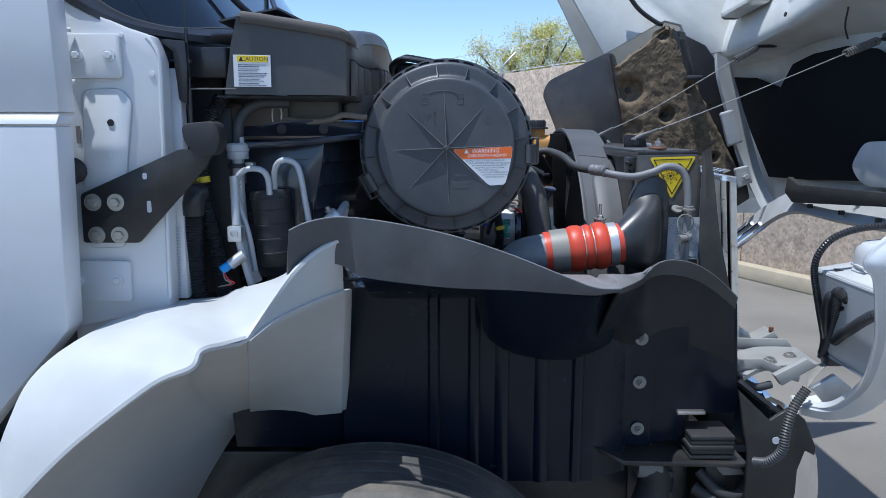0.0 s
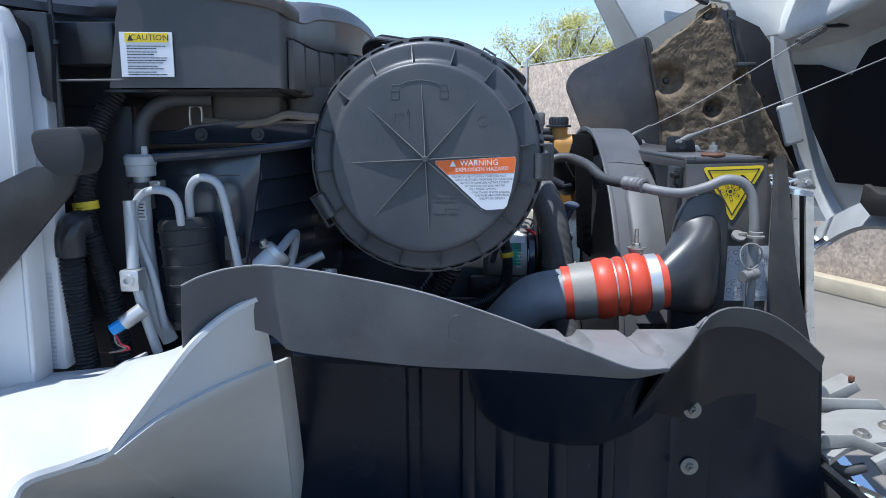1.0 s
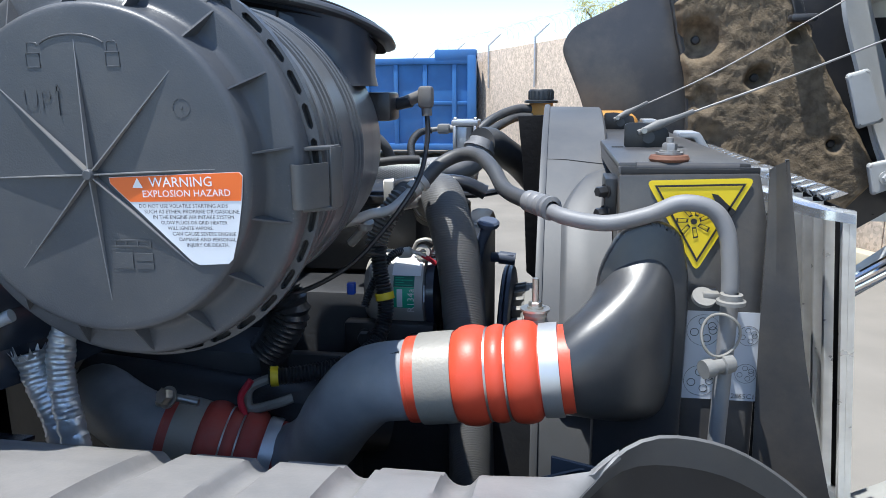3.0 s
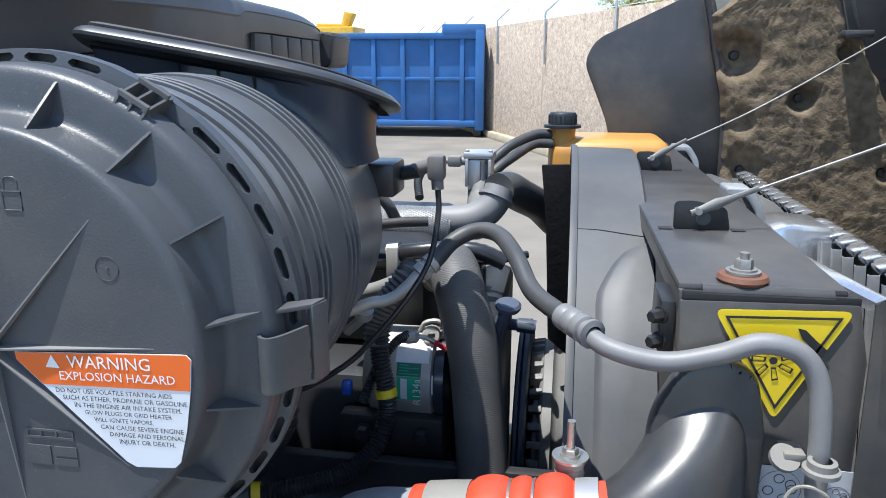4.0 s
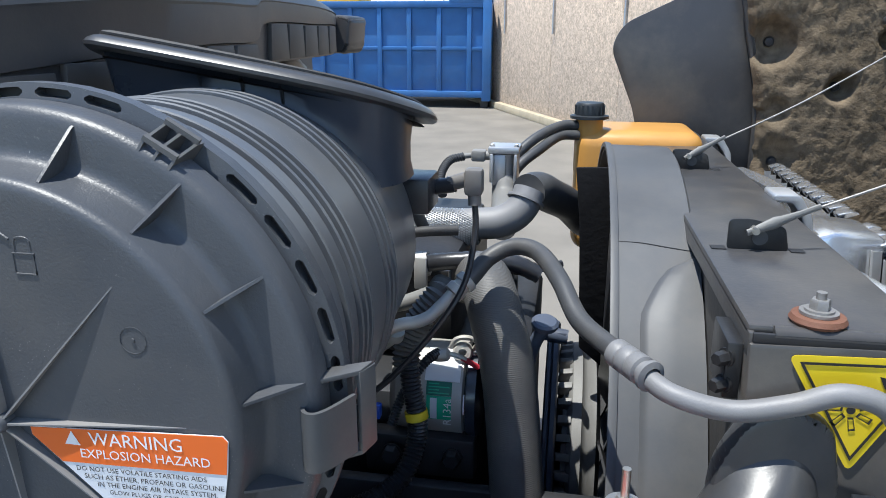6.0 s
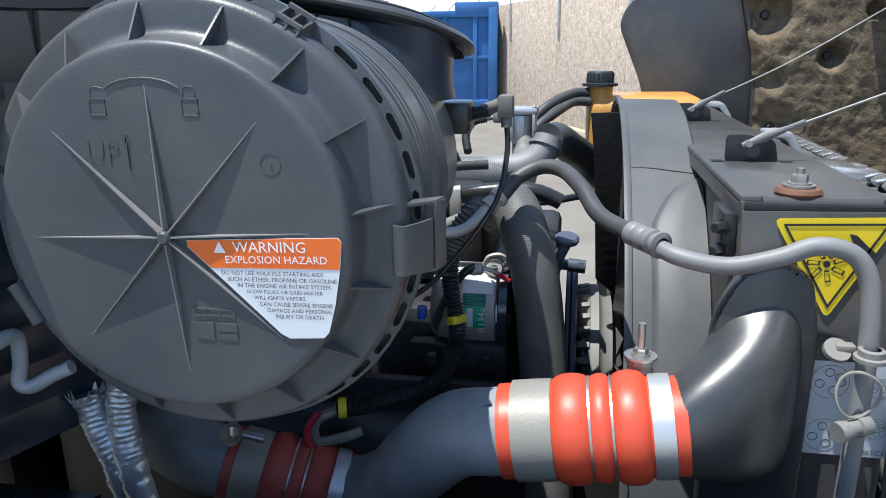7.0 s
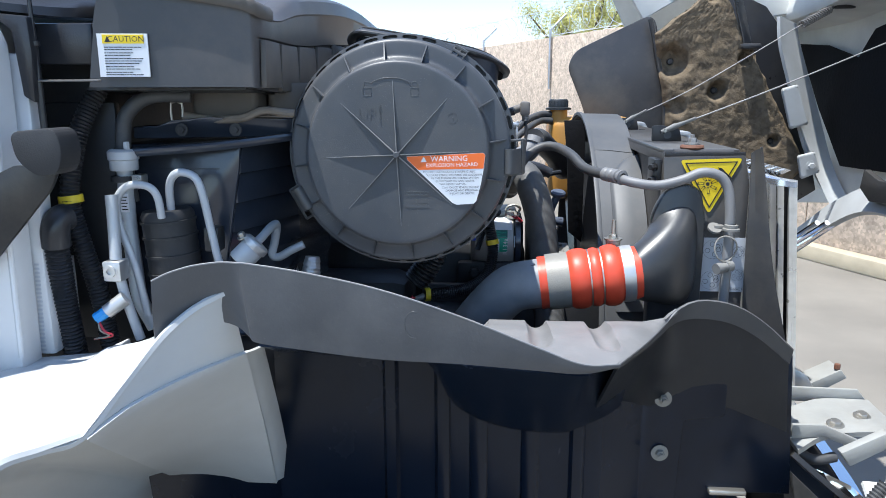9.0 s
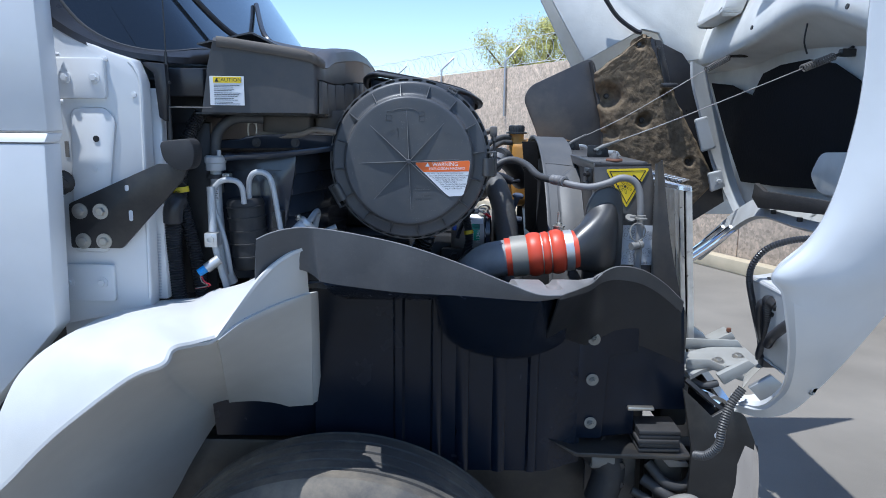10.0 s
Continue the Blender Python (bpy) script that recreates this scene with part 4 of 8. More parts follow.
for k in range(8):
    bm = bmesh.new()
    a = math.pi * k / 4 + 0.045
    d = Vector((math.cos(a), 0, math.sin(a)))
    s = Vector((-d.z, 0, d.x))
    L = 0.135 if k % 2 else 0.130
    p, w = LC + Vector((0, 0.0015, 0)), 0.0006
    v = [p + d * 0.004 - s * w, p + d * 0.004 + s * w, p + d * L + s * w * 0.6, p + d * L - s * w * 0.6]
    tpt = [q + Vector((0, -0.0085 if i < 2 else -0.0005, 0)) for i, q in enumerate(v)]
    t = [bm.verts.new(q) for q in v + tpt]
    for f in ((0, 1, 2, 3), (4, 7, 6, 5), (0, 4, 5, 1), (1, 5, 6, 2), (2, 6, 7, 3), (3, 7, 4, 0)):
        bm.faces.new([t[i] for i in f])
    part("spoke_rib", bm, M_RIB, lid)
bm = bmesh.new()
lathe(bm, [(0, -0.0095), (0.004, -0.0095), (0.0055, -0.0075), (0.0055, 0.001), (0, 0.001)], LC, (0, 1, 0), 16)
part("hub", bm, M_LID, lid)
for k in range(16):
    bm = bmesh.new()
    a = 2 * math.pi * (k + 0.32) / 16
    d, s = Vector((math.cos(a), 0, math.sin(a))), Vector((-math.sin(a), 0, math.cos(a)))
    w = 0.0009
    q = [LC + d * 0.1495 + Vector((0, 0.008, 0)), LC + d * 0.150 + Vector((0, 0.034, 0)), LC + d * 0.180 + Vector((0, 0.037, 0)), LC + d * 0.1775 + Vector((0, 0.0315, 0))]
    prism(bm, [x - s * w for x in q], s * (2 * w))
    part("rim_gusset", bm, M_LID, lid)
# lettering moulded in the lid
bm = bmesh.new()
words(bm, "UP", 0.024, face_y(LC.x - 0.047, LC.y - 0.0002, LC.z + 0.065))
box(bm, (LC.x - 0.0262, LC.y - 0.0006, LC.z + 0.052), (LC.x - 0.0252, LC.y + 0.001, LC.z + 0.077))
prism(bm, [(LC.x - 0.0285, LC.y - 0.0006, LC.z + 0.073), (LC.x - 0.0229, LC.y - 0.0006, LC.z + 0.073), (LC.x - 0.0257, LC.y - 0.0006, LC.z + 0.079)], (0, 0.001, 0))
part("moulded_letters", bm, M_LID, lid)
bm = bmesh.new()
pts = [(LC.x + 0.034 * math.cos(a) - 0.008, LC.y, LC.z + 0.107 + 0.014 * math.sin(a)) for a in [math.pi * (0.15 + 0.7 * i / 10) for i in range(11)]]
tube(bm, pts, 0.0009, 6, 2)
part("turn_arrow", bm, M_LID, lid)
for cx in (-0.046, 0.030):
    bm = bmesh.new()
    c = (LC.x + cx, LC.z + 0.101)
    tube(bm, [(c[0] + x, LC.y + 0.0002, c[1] + z) for x, z in ((-0.0066, -0.0075), (0.0066, -0.0075), (0.0066, 0.0045), (-0.0066, 0.0045), (-0.0066, -0.007))], 0.0006, 6, smooth=False)
    tube(bm, [(c[0] - 0.005, LC.y + 0.0002, c[1] + 0.006), (c[0] - 0.004, LC.y + 0.0002, c[1] + 0.013), (c[0] + 0.004, LC.y + 0.0002, c[1] + 0.013), (c[0] + 0.005 if cx > 0 else c[0] + 0.006, LC.y + 0.0002, c[1] + (0.006 if cx > 0 else 0.011))], 0.0006, 6, 4)
    part("lock_symbol", bm, M_LID, lid)
bm = bmesh.new()
for (x0, x1, z0, z1) in ((0.014, 0.050, -0.066, -0.0645), (0.014, 0.050, -0.0605, -0.059), (0.014, 0.0155, -0.0645, -0.0605), (0.0245, 0.026, -0.0645, -0.0605), (0.036, 0.0375, -0.0645, -0.0605), (0.0485, 0.05, -0.0645, -0.0605), (0.014, 0.031, -0.086, -0.0715), (0.034, 0.051, -0.0785, -0.0715), (0.034, 0.051, -0.086, -0.0805)):
    box(bm, (LC.x + x0, LC.y - 0.0004, LC.z + z0), (LC.x + x1, LC.y + 0.001, LC.z + z1))
part("moulded_mark", bm, M_LID, lid)
bm = bmesh.new()
lathe(bm, [(0.0078, -0.0002), (0.0082, -0.0002), (0.0082, 0.001), (0.0078, 0.001)], LC + Vector((0.09, 0, 0.058)), (0, 1, 0), 24, True)
lathe(bm, [(0, -0.0006), (0.0012, -0.0005), (0.0014, 0.001), (0, 0.001)], LC + Vector((0.09, 0, 0.058)), (0, 1, 0), 12)
part("moulded_ring", bm, M_LID, lid)

# canister body with bands
bm = bmesh.new()
prof = [(0, 0.066), (0.170, 0.0705), (0.184, 0.0706), (0.186, 0.074), (0.184, 0.081), (0.176, 0.087), (0.173, 0.096), (0.172, 0.118), (0.172, 0.128)]
for y0, count in ((0.132, 1), (0.160, 3), (0.246, 3)):
    for i in range(count):
        y = y0 + 0.0135 * i
        prof += [(0.172, y), (0.1655, y + 0.0006), (0.1655, y + 0.0042), (0.1738, y + 0.0048), (0.1748, y + 0.0066), (0.1738, y + 0.0084), (0.172, y + 0.009)]
prof += [(0.1655, 0.2885), (0.1655, 0.292), (0.171, 0.293), (0.168, 0.31), (0.1655, 0.36), (0.1625, 0.415), (0.157, 0.428), (0.14, 0.435), (0, 0.437)]
lathe(bm, prof, LC, (0, 1, 0), 96)
body = part("canister", bm, M_CAN, air, angle=24)
# slotted rim: a ring plate behind the lid, pierced by oblong slots
bm = bmesh.new()
CELLS, R_A, R_B, R_C, R_D = 36, 0.1795, 0.1852, 0.1908, 0.1936
for k in range(CELLS):
    w = 2 * math.pi / CELLS
    mid = w * (k + 0.5)
    open_half = 0.37 * w if not 54 < math.degrees(mid) < 68 else 0.0

    def at(ang, r, y):
        return LC + Vector((math.cos(ang) * r, y + (r - R_A) * 0.25, math.sin(ang) * r))
    tip = 0.0026 / 0.188
    loop_in = [(mid - open_half + tip, R_B), (mid, R_B), (mid + open_half - tip, R_B), (mid + open_half, R_B + 0.002), (mid + open_half, R_C - 0.002), (mid + open_half - tip, R_C), (mid, R_C), (mid - open_half + tip, R_C), (mid - open_half, R_C - 0.002), (mid - open_half, R_B + 0.002)]
    if open_half == 0.0:
        prism(bm, [at(mid - w / 2, R_A, 0.0585), at(mid + w / 2, R_A, 0.0585), at(mid + w / 2, R_D, 0.0585), at(mid - w / 2, R_D, 0.0585)], (0, 0.0105, 0))
        continue
    loop_out = [(mid - w / 2, R_A), (mid, R_A), (mid + w / 2, R_A), (mid + w / 2, R_B + 0.002), (mid + w / 2, R_C - 0.002), (mid + w / 2, R_D), (mid, R_D), (mid - w / 2, R_D), (mid - w / 2, R_C - 0.002), (mid - w / 2, R_B + 0.002)]
    rows = [[bm.verts.new(at(a_, r_, y_)) for a_, r_ in lp] for lp, y_ in ((loop_in, 0.069), (loop_in, 0.0585), (loop_out, 0.0585), (loop_out, 0.069))]
    for u, v in zip(rows, rows[1:]):
        for i in range(10):
            j = (i + 1) % 10
            if u is rows[2] and i not in (5, 6, 0, 1):
                continue
            bm.faces.new((u[i], u[j], v[j], v[i]))
part("slotted_rim", bm, M_LID, air, angle=50)
# Ink-black ring in place of the shade that darkens the slots.
bm = bmesh.new()
lathe(bm, [(0.176, 0.0692), (0.1915, 0.0692), (0.1915, 0.0715), (0.176, 0.0715)], LC, (0, 1, 0), 96, True)
part("slot_shade", bm, M_INK, air, "black ring painted as the shade behind the slots")


def clip(ang):
    d, s = Vector((math.cos(ang), 0, math.sin(ang))), Vector((-math.sin(ang), 0, math.cos(ang)))
    f = lambda r, u, y: LC + d * r + s * u + Vector((0, y, 0))
    # strap: two tabs off the rim joined by an upright
    bm = bmesh.new()
    for u in (0.018, -0.0385):
        prism(bm, [f(0.178, u, 0.038), f(0.184, u, 0.060), f(0.2085, u + 0.001, 0.072), f(0.2035, u, 0.058)], s * 0.0035, 0.0008)
    prism(bm, [f(0.2005, -0.036, 0.058), f(0.2035, -0.036, 0.057), f(0.2095, -0.036, 0.072), f(0.2065, -0.036, 0.075)], s * 0.0565, 0.0008)
    strap = part("latch_strap", bm, M_LATCH, air)
    # hooked lever inside the strap
    bm = bmesh.new()
    way = spline([(0.1805, 0, 0.046), (0.1765, 0, 0.0405), (0.1755, 0, 0.0335), (0.1785, 0, 0.0280), (0.1835, 0, 0.0275), (0.189, 0, 0.034), (0.195, 0, 0.046), (0.199, 0, 0.055)], 3)
    inner = []
    for i, p in enumerate(way):
        t = way[min(i + 1, len(way) - 1)] - way[max(i - 1, 0)]
        n = Vector((-t.z, 0, t.x)).normalized()
        inner.append(p + n * -0.0026)
    outline = [f(p.x, -0.0335, p.z) for p in way] + [f(p.x, -0.0335, p.z) for p in reversed(inner)]
    prism(bm, outline, s * 0.0405)
    part("latch_lever", bm, M_LATCH, air)


for a in (0.0, math.radians(209)):
    clip(a)
bm = bmesh.new()
tooth = lambda deg, r, y: LC + Vector((math.cos(math.radians(deg)) * r, y, math.sin(math.radians(deg)) * r))
for deg in (55.2, 58.4, 61.6):
    prism(bm, [tooth(deg, 0.180, 0.034), tooth(deg, 0.187, 0.036), tooth(deg, 0.1945, 0.054), tooth(deg, 0.1945, 0.062), tooth(deg, 0.180, 0.062)], tooth(deg + 0.55, 0.187, 0.036) - tooth(deg, 0.187, 0.036))
for r, y in ((0.1865, 0.035), (0.1945, 0.0535)):
    prism(bm, [tooth(55.2, r, y), tooth(62.15, r, y), tooth(62.15, r + 0.001, y + 0.0025), tooth(55.2, r + 0.001, y + 0.0025)], (tooth(58, 0.003, 0) - LC) * 1.0)
part("rim_teeth", bm, M_LATCH, air)

# warning label on the lid
lab = thing("warning_label", LC + Vector((0.08, -0.002, -0.04)), "orange and white printed explosion warning label on the filter lid", "label")


def lid_p(x, z, e=0.0):
    return (LC.x + x, LC.y - 0.0008 - e, LC.z + z)


bm = bmesh.new()
arc = [lid_p(0.1285 * math.cos(a), 0.1285 * math.sin(a)) for a in [math.radians(-41 + 44.5 * i / 12) for i in range(13)]]
outl = [lid_p(0.016, -0.0025), lid_p(0.0165, -0.008), lid_p(0.089, -0.077), lid_p(0.096, -0.0805), lid_p(0.124, -0.0785), lid_p(0.1285, -0.074), lid_p(0.135, -0.05), lid_p(0.1405, -0.02), lid_p(0.1425, 0.0), lid_p(0.1395, 0.0035)]
prism(bm, outl, (0, -0.0006, 0))
part("white_field", bm, M_LABEL, lab)
bm = bmesh.new()
prism(bm, [lid_p(0.0164, -0.0028, 0.0006), lid_p(0.017, -0.0078, 0.0006), lid_p(0.0345, -0.0242, 0.0006), lid_p(0.1397, -0.0215, 0.0006), lid_p(0.1422, 0.0, 0.0006), lid_p(0.1392, 0.0032, 0.0006)], (0, -0.0004, 0))
part("orange_field", bm, M_ORANGE, lab)
bm = bmesh.new()
yy = LC.y - 0.0022
words_fit(bm, "WARNING", LC.x + 0.0545, LC.x + 0.1137, yy, LC.z - 0.0062, 1.6)
words_fit(bm, "EXPLOSION HAZARD", LC.x + 0.0478, LC.x + 0.1305, yy, LC.z - 0.0160, 1.6)
part("heading", bm, M_INKW, lab)
bm = bmesh.new()
prism(bm, [(LC.x + 0.0385, yy, LC.z - 0.0115), (LC.x + 0.0485, yy, LC.z - 0.0115), (LC.x + 0.0435, yy, LC.z - 0.0025)], (0, -0.0002, 0))
part("alert_triangle", bm, M_INKW, lab)
bm = bmesh.new()
for i, (x0, x1, text_line) in enumerate([(0.0430, 0.1268, "DO NOT USE VOLATILE STARTING AIDS"), (0.0476, 0.1372, "SUCH AS ETHER, PROPANE OR GASOLINE"), (0.0556, 0.1328, "IN THE ENGINE AIR INTAKE SYSTEM."), (0.0626, 0.1254, "GLOW PLUGS OR GRID HEATER"),
                                    (0.0686, 0.1118, "WILL IGNITE VAPORS."), (0.0728, 0.1328, "CAN CAUSE SEVERE ENGINE"), (0.0790, 0.1328, "DAMAGE AND PERSONAL"), (0.0856, 0.1259, "INJURY OR DEATH.")]):
    words_fit(bm, text_line, LC.x + x0, LC.x + x1, LC.y - 0.0017, LC.z - 0.0272 - i * 0.00497, 1.0)
part("body_text", bm, M_INK, lab)

# rubber inlet seal on top of the canister
seal = thing("intake_seal", (0.02, 1.95, 1.83), "black rubber air-intake seal with a flared rim, sloping forward", "rubber seal")
bm = bmesh.new()
slope = lambda x, y: 1.863 - 0.155 * (x - 0.052) - 0.24 * (y - 1.87)
rim = [(x, y, slope(x, y)) for x, y in ((-0.10, 1.868), (-0.07, 1.858), (0.05, 1.866), (0.13, 1.888), (0.172, 1.94), (0.180, 1.985), (0.16, 2.022), (0.05, 2.035), (-0.07, 2.035), (-0.12, 2.01), (-0.124, 1.93))]
loop = spline(rim, 8, True)
tube(bm, loop + [loop[0]], 0.0072, 14, smooth=False, caps=False, flat=2.1)
part("rim", bm, M_ELBOW, seal)
for f in (0.985, 0.955):
    bm = bmesh.new()
    bead = [Vector((0.03, 1.965, 0)) + (p - Vector((0.03, 1.965, 0))) * f for p in loop]
    bead = [Vector((p.x, p.y, q.z + 0.0085)) for p, q in zip(bead, loop)]
    tube(bm, bead + [bead[0]], 0.0022, 6, smooth=False, caps=False)
    part("bead", bm, M_RUBBER, seal)
bm = bmesh.new()
foot = [(-0.106, 1.892), (-0.05, 1.884), (0.05, 1.884), (0.11, 1.89), (0.148, 1.902), (0.165, 1.925), (0.169, 1.96), (0.163, 1.99), (0.13, 2.005), (-0.06, 2.008), (-0.105, 1.995), (-0.112, 1.95)]
ring = spline([(x, y, 0) for x, y in foot], 8, True)
srf = lambda p: LC.z + math.sqrt(max(0.0, (0.170 - 0.07 * (p.y - LC.y - 0.275)) ** 2 - (p.x - LC.x) ** 2)) + 0.0005 if p.x < 0.12 else max(1.765, LC.z + math.sqrt(max(0.0, (0.170 - 0.07 * (p.y - LC.y - 0.275)) ** 2 - (p.x - LC.x) ** 2)) + 0.0005)
wide = lambda p: Vector((0.03 + (p.x - 0.03) * 1.02, 1.955 + (p.y - 1.955) * 1.16, 0))
A = [bm.verts.new((wide(p).x, wide(p).y, slope(wide(p).x, wide(p).y) - 0.004)) for p in ring]
Bq = [bm.verts.new((p.x, p.y, 0.35 * slope(p.x, p.y) + 0.65 * srf(p) + 0.004)) for p in ring]
Cq = [bm.verts.new((p.x, p.y, srf(p) + 0.003)) for p in ring]
Dq = [bm.verts.new((0.01 + (p.x - 0.01) * 1.02, 1.955 + (p.y - 1.955) * 1.04, srf(Vector((0.01 + (p.x - 0.01) * 1.02, 1.955 + (p.y - 1.955) * 1.04, 0))) - (0.004 if p.x < 0.12 else 0.012))) for p in ring]
k = len(ring)
for U, V in ((A, Bq), (Bq, Cq), (Cq, Dq)):
    for i in range(k):
        j = (i + 1) % k
        bm.faces.new((U[i], U[j], V[j], V[i]))
part("boot", bm, M_BOOT, seal, "glossy black rubber boot")
for x in (-0.06, -0.012, 0.03, 0.068):
    bm = bmesh.new()
    z = slope(x, 1.875)
    prism(bm, [(x - 0.0012, 1.892, z - 0.008), (x - 0.0012, 1.878, z - 0.009), (x - 0.0012, 1.885, z - 0.03)], (0.0024, 0, 0))
    part("gusset", bm, M_BLACK, seal)
bm = bmesh.new()
bm.faces.new([bm.verts.new(p + Vector((0, 0, -0.012))) for p in loop])
part("screen", bm, M_MATTBLACK, seal)

# pressure sensor at the canister outlet
sens = thing("pressure_sensor", (0.18, 2.03, 1.72), "black sensor with a grey right-angle connector and cable", "sensor")
bm = bmesh.new()
box(bm, (0.142, 1.99, 1.705), (0.185, 2.05, 1.745), 0.004)
tube(bm, [(0.18, 2.035, 1.727), (0.207, 2.032, 1.732)], 0.009, 12, smooth=False)
part("body", bm, M_BLACK, sens)
bm = bmesh.new()
tube(bm, [(0.20, 2.034, 1.732), (0.225, 2.026, 1.741)], 0.0085, 12, smooth=False)
box(bm, (0.219, 2.015, 1.722), (0.240, 2.036, 1.753), 0.005)
tube(bm, [(0.230, 2.025, 1.726), (0.231, 2.024, 1.711)], 0.0075, 12, smooth=False)
part("connector", bm, M_GREYP, sens)
bm = bmesh.new()
tube(bm, [(0.231, 2.024, 1.714), (0.2325, 2.018, 1.68), (0.225, 2.0, 1.63), (0.204, 1.982, 1.59), (0.165, 1.972, 1.54), (0.125, 1.965, 1.50), (0.06, 1.95, 1.465), (-0.02, 1.93, 1.45)], 0.0036, 8)
part("cable", bm, M_BLACK, sens)

# ---- charge air pipe and hoses ----
tb = thing("charge_air_tube", (0.13, 1.83, 1.25), "dull grey cast S-shaped charge air tube", "pipe")
bm = bmesh.new()
tube(bm, [(0.015, 1.90, 1.227), (0.06, 1.893, 1.235), (0.11, 1.86, 1.278), (0.155, 1.812, 1.345), (0.20, 1.786, 1.395), (0.245, 1.774, 1.41), (0.285, 1.77, 1.416)], lambda s, l: 0.0475, 28)
part("tube", bm, M_CHARGE, tb)
bm = bmesh.new()
tube(bm, [(0.08, 1.85, 1.282), (0.125, 1.80, 1.346), (0.16, 1.766, 1.395), (0.20, 1.757, 1.434), (0.245, 1.752, 1.452)], 0.0025, 6)
part("mould_seam", bm, M_DARK, tb)


def silicone_hose(a, b, r, label, material):
    a, b = Vector(a), Vector(b)
    L = (b - a).length
    d = (b - a).normalized()
    h = thing("silicone_hose", a, label, "hose", group="red charge air hoses")
    bm = bmesh.new()
    prof = [(r - 0.003, -0.004), (r + 0.002, -0.004), (r + 0.0025, 0.0)]
    for i in range(41):
        s = i / 40
        bulge = 0.0
        for c, w, hh in ((0.40, 0.105, 0.0078), (0.565, 0.06, 0.0062), (0.725, 0.10, 0.0085)):
            u = abs(s - c) / w
            if u < 1:
                bulge = max(bulge, hh * math.sqrt(1 - u * u * 0.995))
        prof.append((r + 0.0022 + bulge, s * L))
    prof += [(r + 0.002, L + 0.004), (r - 0.003, L + 0.004)]
    lathe(bm, prof, a, d, 48)
    part("sleeve", bm, material, h)
    for s0, s1, mm in ((0.06, 0.29, M_CLAMPG), (0.835, 0.95, M_ALU)):
        bm = bmesh.new()
        lathe(bm, [(r + 0.003, s0 * L), (r + 0.0052, s0 * L), (r + 0.0056, (s0 + s1) / 2 * L), (r + 0.0052, s1 * L), (r + 0.003, s1 * L)], a, d, 48)
        part("clamp", bm, mm, h, "grey band clamp" if mm is M_CLAMPG else "bright steel band clamp")
    for s0 in (0.503, 0.626):
        bm = bmesh.new()
        lathe(bm, [(r + 0.003, s0 * L - 0.0012), (r + 0.0062, s0 * L - 0.0012), (r + 0.0062, s0 * L + 0.0012), (r + 0.003, s0 * L + 0.0012)], a, d, 48)
        part("ring", bm, M_STEEL, h)


silicone_hose((0.258, 1.7715, 1.413), (0.438, 1.7685, 1.437), 0.0485, "bright red ribbed silicone hose joining two charge air pipes", M_RED)
silicone_hose((-0.125, 1.872, 1.272), (0.030, 1.90, 1.226), 0.0485, "dusty red ribbed silicone hose below the air cleaner", M_REDD)
bm = bmesh.new()
tube(bm, [(-0.11, 1.875, 1.268), (-0.17, 1.868, 1.285), (-0.24, 1.90, 1.30), (-0.3, 1.97, 1.28)], 0.048, 20)
solo("turbo_outlet_pipe", bm, M_CHARGE, "dull grey cast turbo outlet pipe under the air cleaner", "pipe")
bm = bmesh.new()
tube(bm, [(-0.12, 1.845, 1.325), (-0.10, 1.84, 1.338), (-0.06, 1.845, 1.33)], 0.0055, 10)
bolt(bm, (-0.10, 1.838, 1.338), (-0.3, -0.8, 0.5), 0.012, 0.012, 1.3)
solo("hose_clamp_bolt", bm, M_STEEL, "zinc T-bolt clamp on the lower red hose", "clamp")

# foil-wrapped line
foil = thing("heat_wrapped_hose", (-0.2, 1.72, 1.3), "crinkled silver foil heat wrap with frayed ends", "heat wrap")
rnd = random.Random(4)
for pts, torn in (([(-0.236, 1.757, 1.425), (-0.224, 1.753, 1.385), (-0.205, 1.75, 1.34), (-0.18, 1.745, 1.25)], True), ([(-0.186, 1.76, 1.462), (-0.190, 1.752, 1.41), (-0.182, 1.745, 1.35), (-0.155, 1.735, 1.25)], False)):
    bm = bmesh.new()
    crinkle = lambda s, l: 0.0175 + (0.003 * max(0.0, 1 - s * 12) if torn else -0.004 * max(0.0, 1 - s * 10)) + 0.0006 * math.sin(l * 900) + 0.0016 * noise.noise((l * 70, s * 9, pts[0][0] * 50))
    tube(bm, pts, crinkle, 22, 30, flat=0.85)
    for v in bm.verts:
        v.co += Vector((noise.noise(v.co * 110), noise.noise(v.co * 110 + Vector((5, 0, 0))), 0)) * 0.0022
    wrap = part("wrap", bm, M_FOIL, foil)
    if torn:
        bm = bmesh.new()
        for k in range(14):
            a = 2 * math.pi * k / 14 + rnd.uniform(-0.1, 0.1)
            d = Vector((math.cos(a), math.sin(a), 0))
            o = Vector(pts[0])
            t = Vector((-d.y, d.x, 0)) * 0.0045
            prism(bm, [o + d * 0.017 - t - Vector((0, 0, 0.006)), o + d * 0.017 + t - Vector((0, 0, 0.006)), o + d * rnd.uniform(0.02, 0.027) + Vector((0, 0, rnd.uniform(0.004, 0.016)))], d * 0.0006)
        part("frayed_end", bm, M_FOIL, wrap)

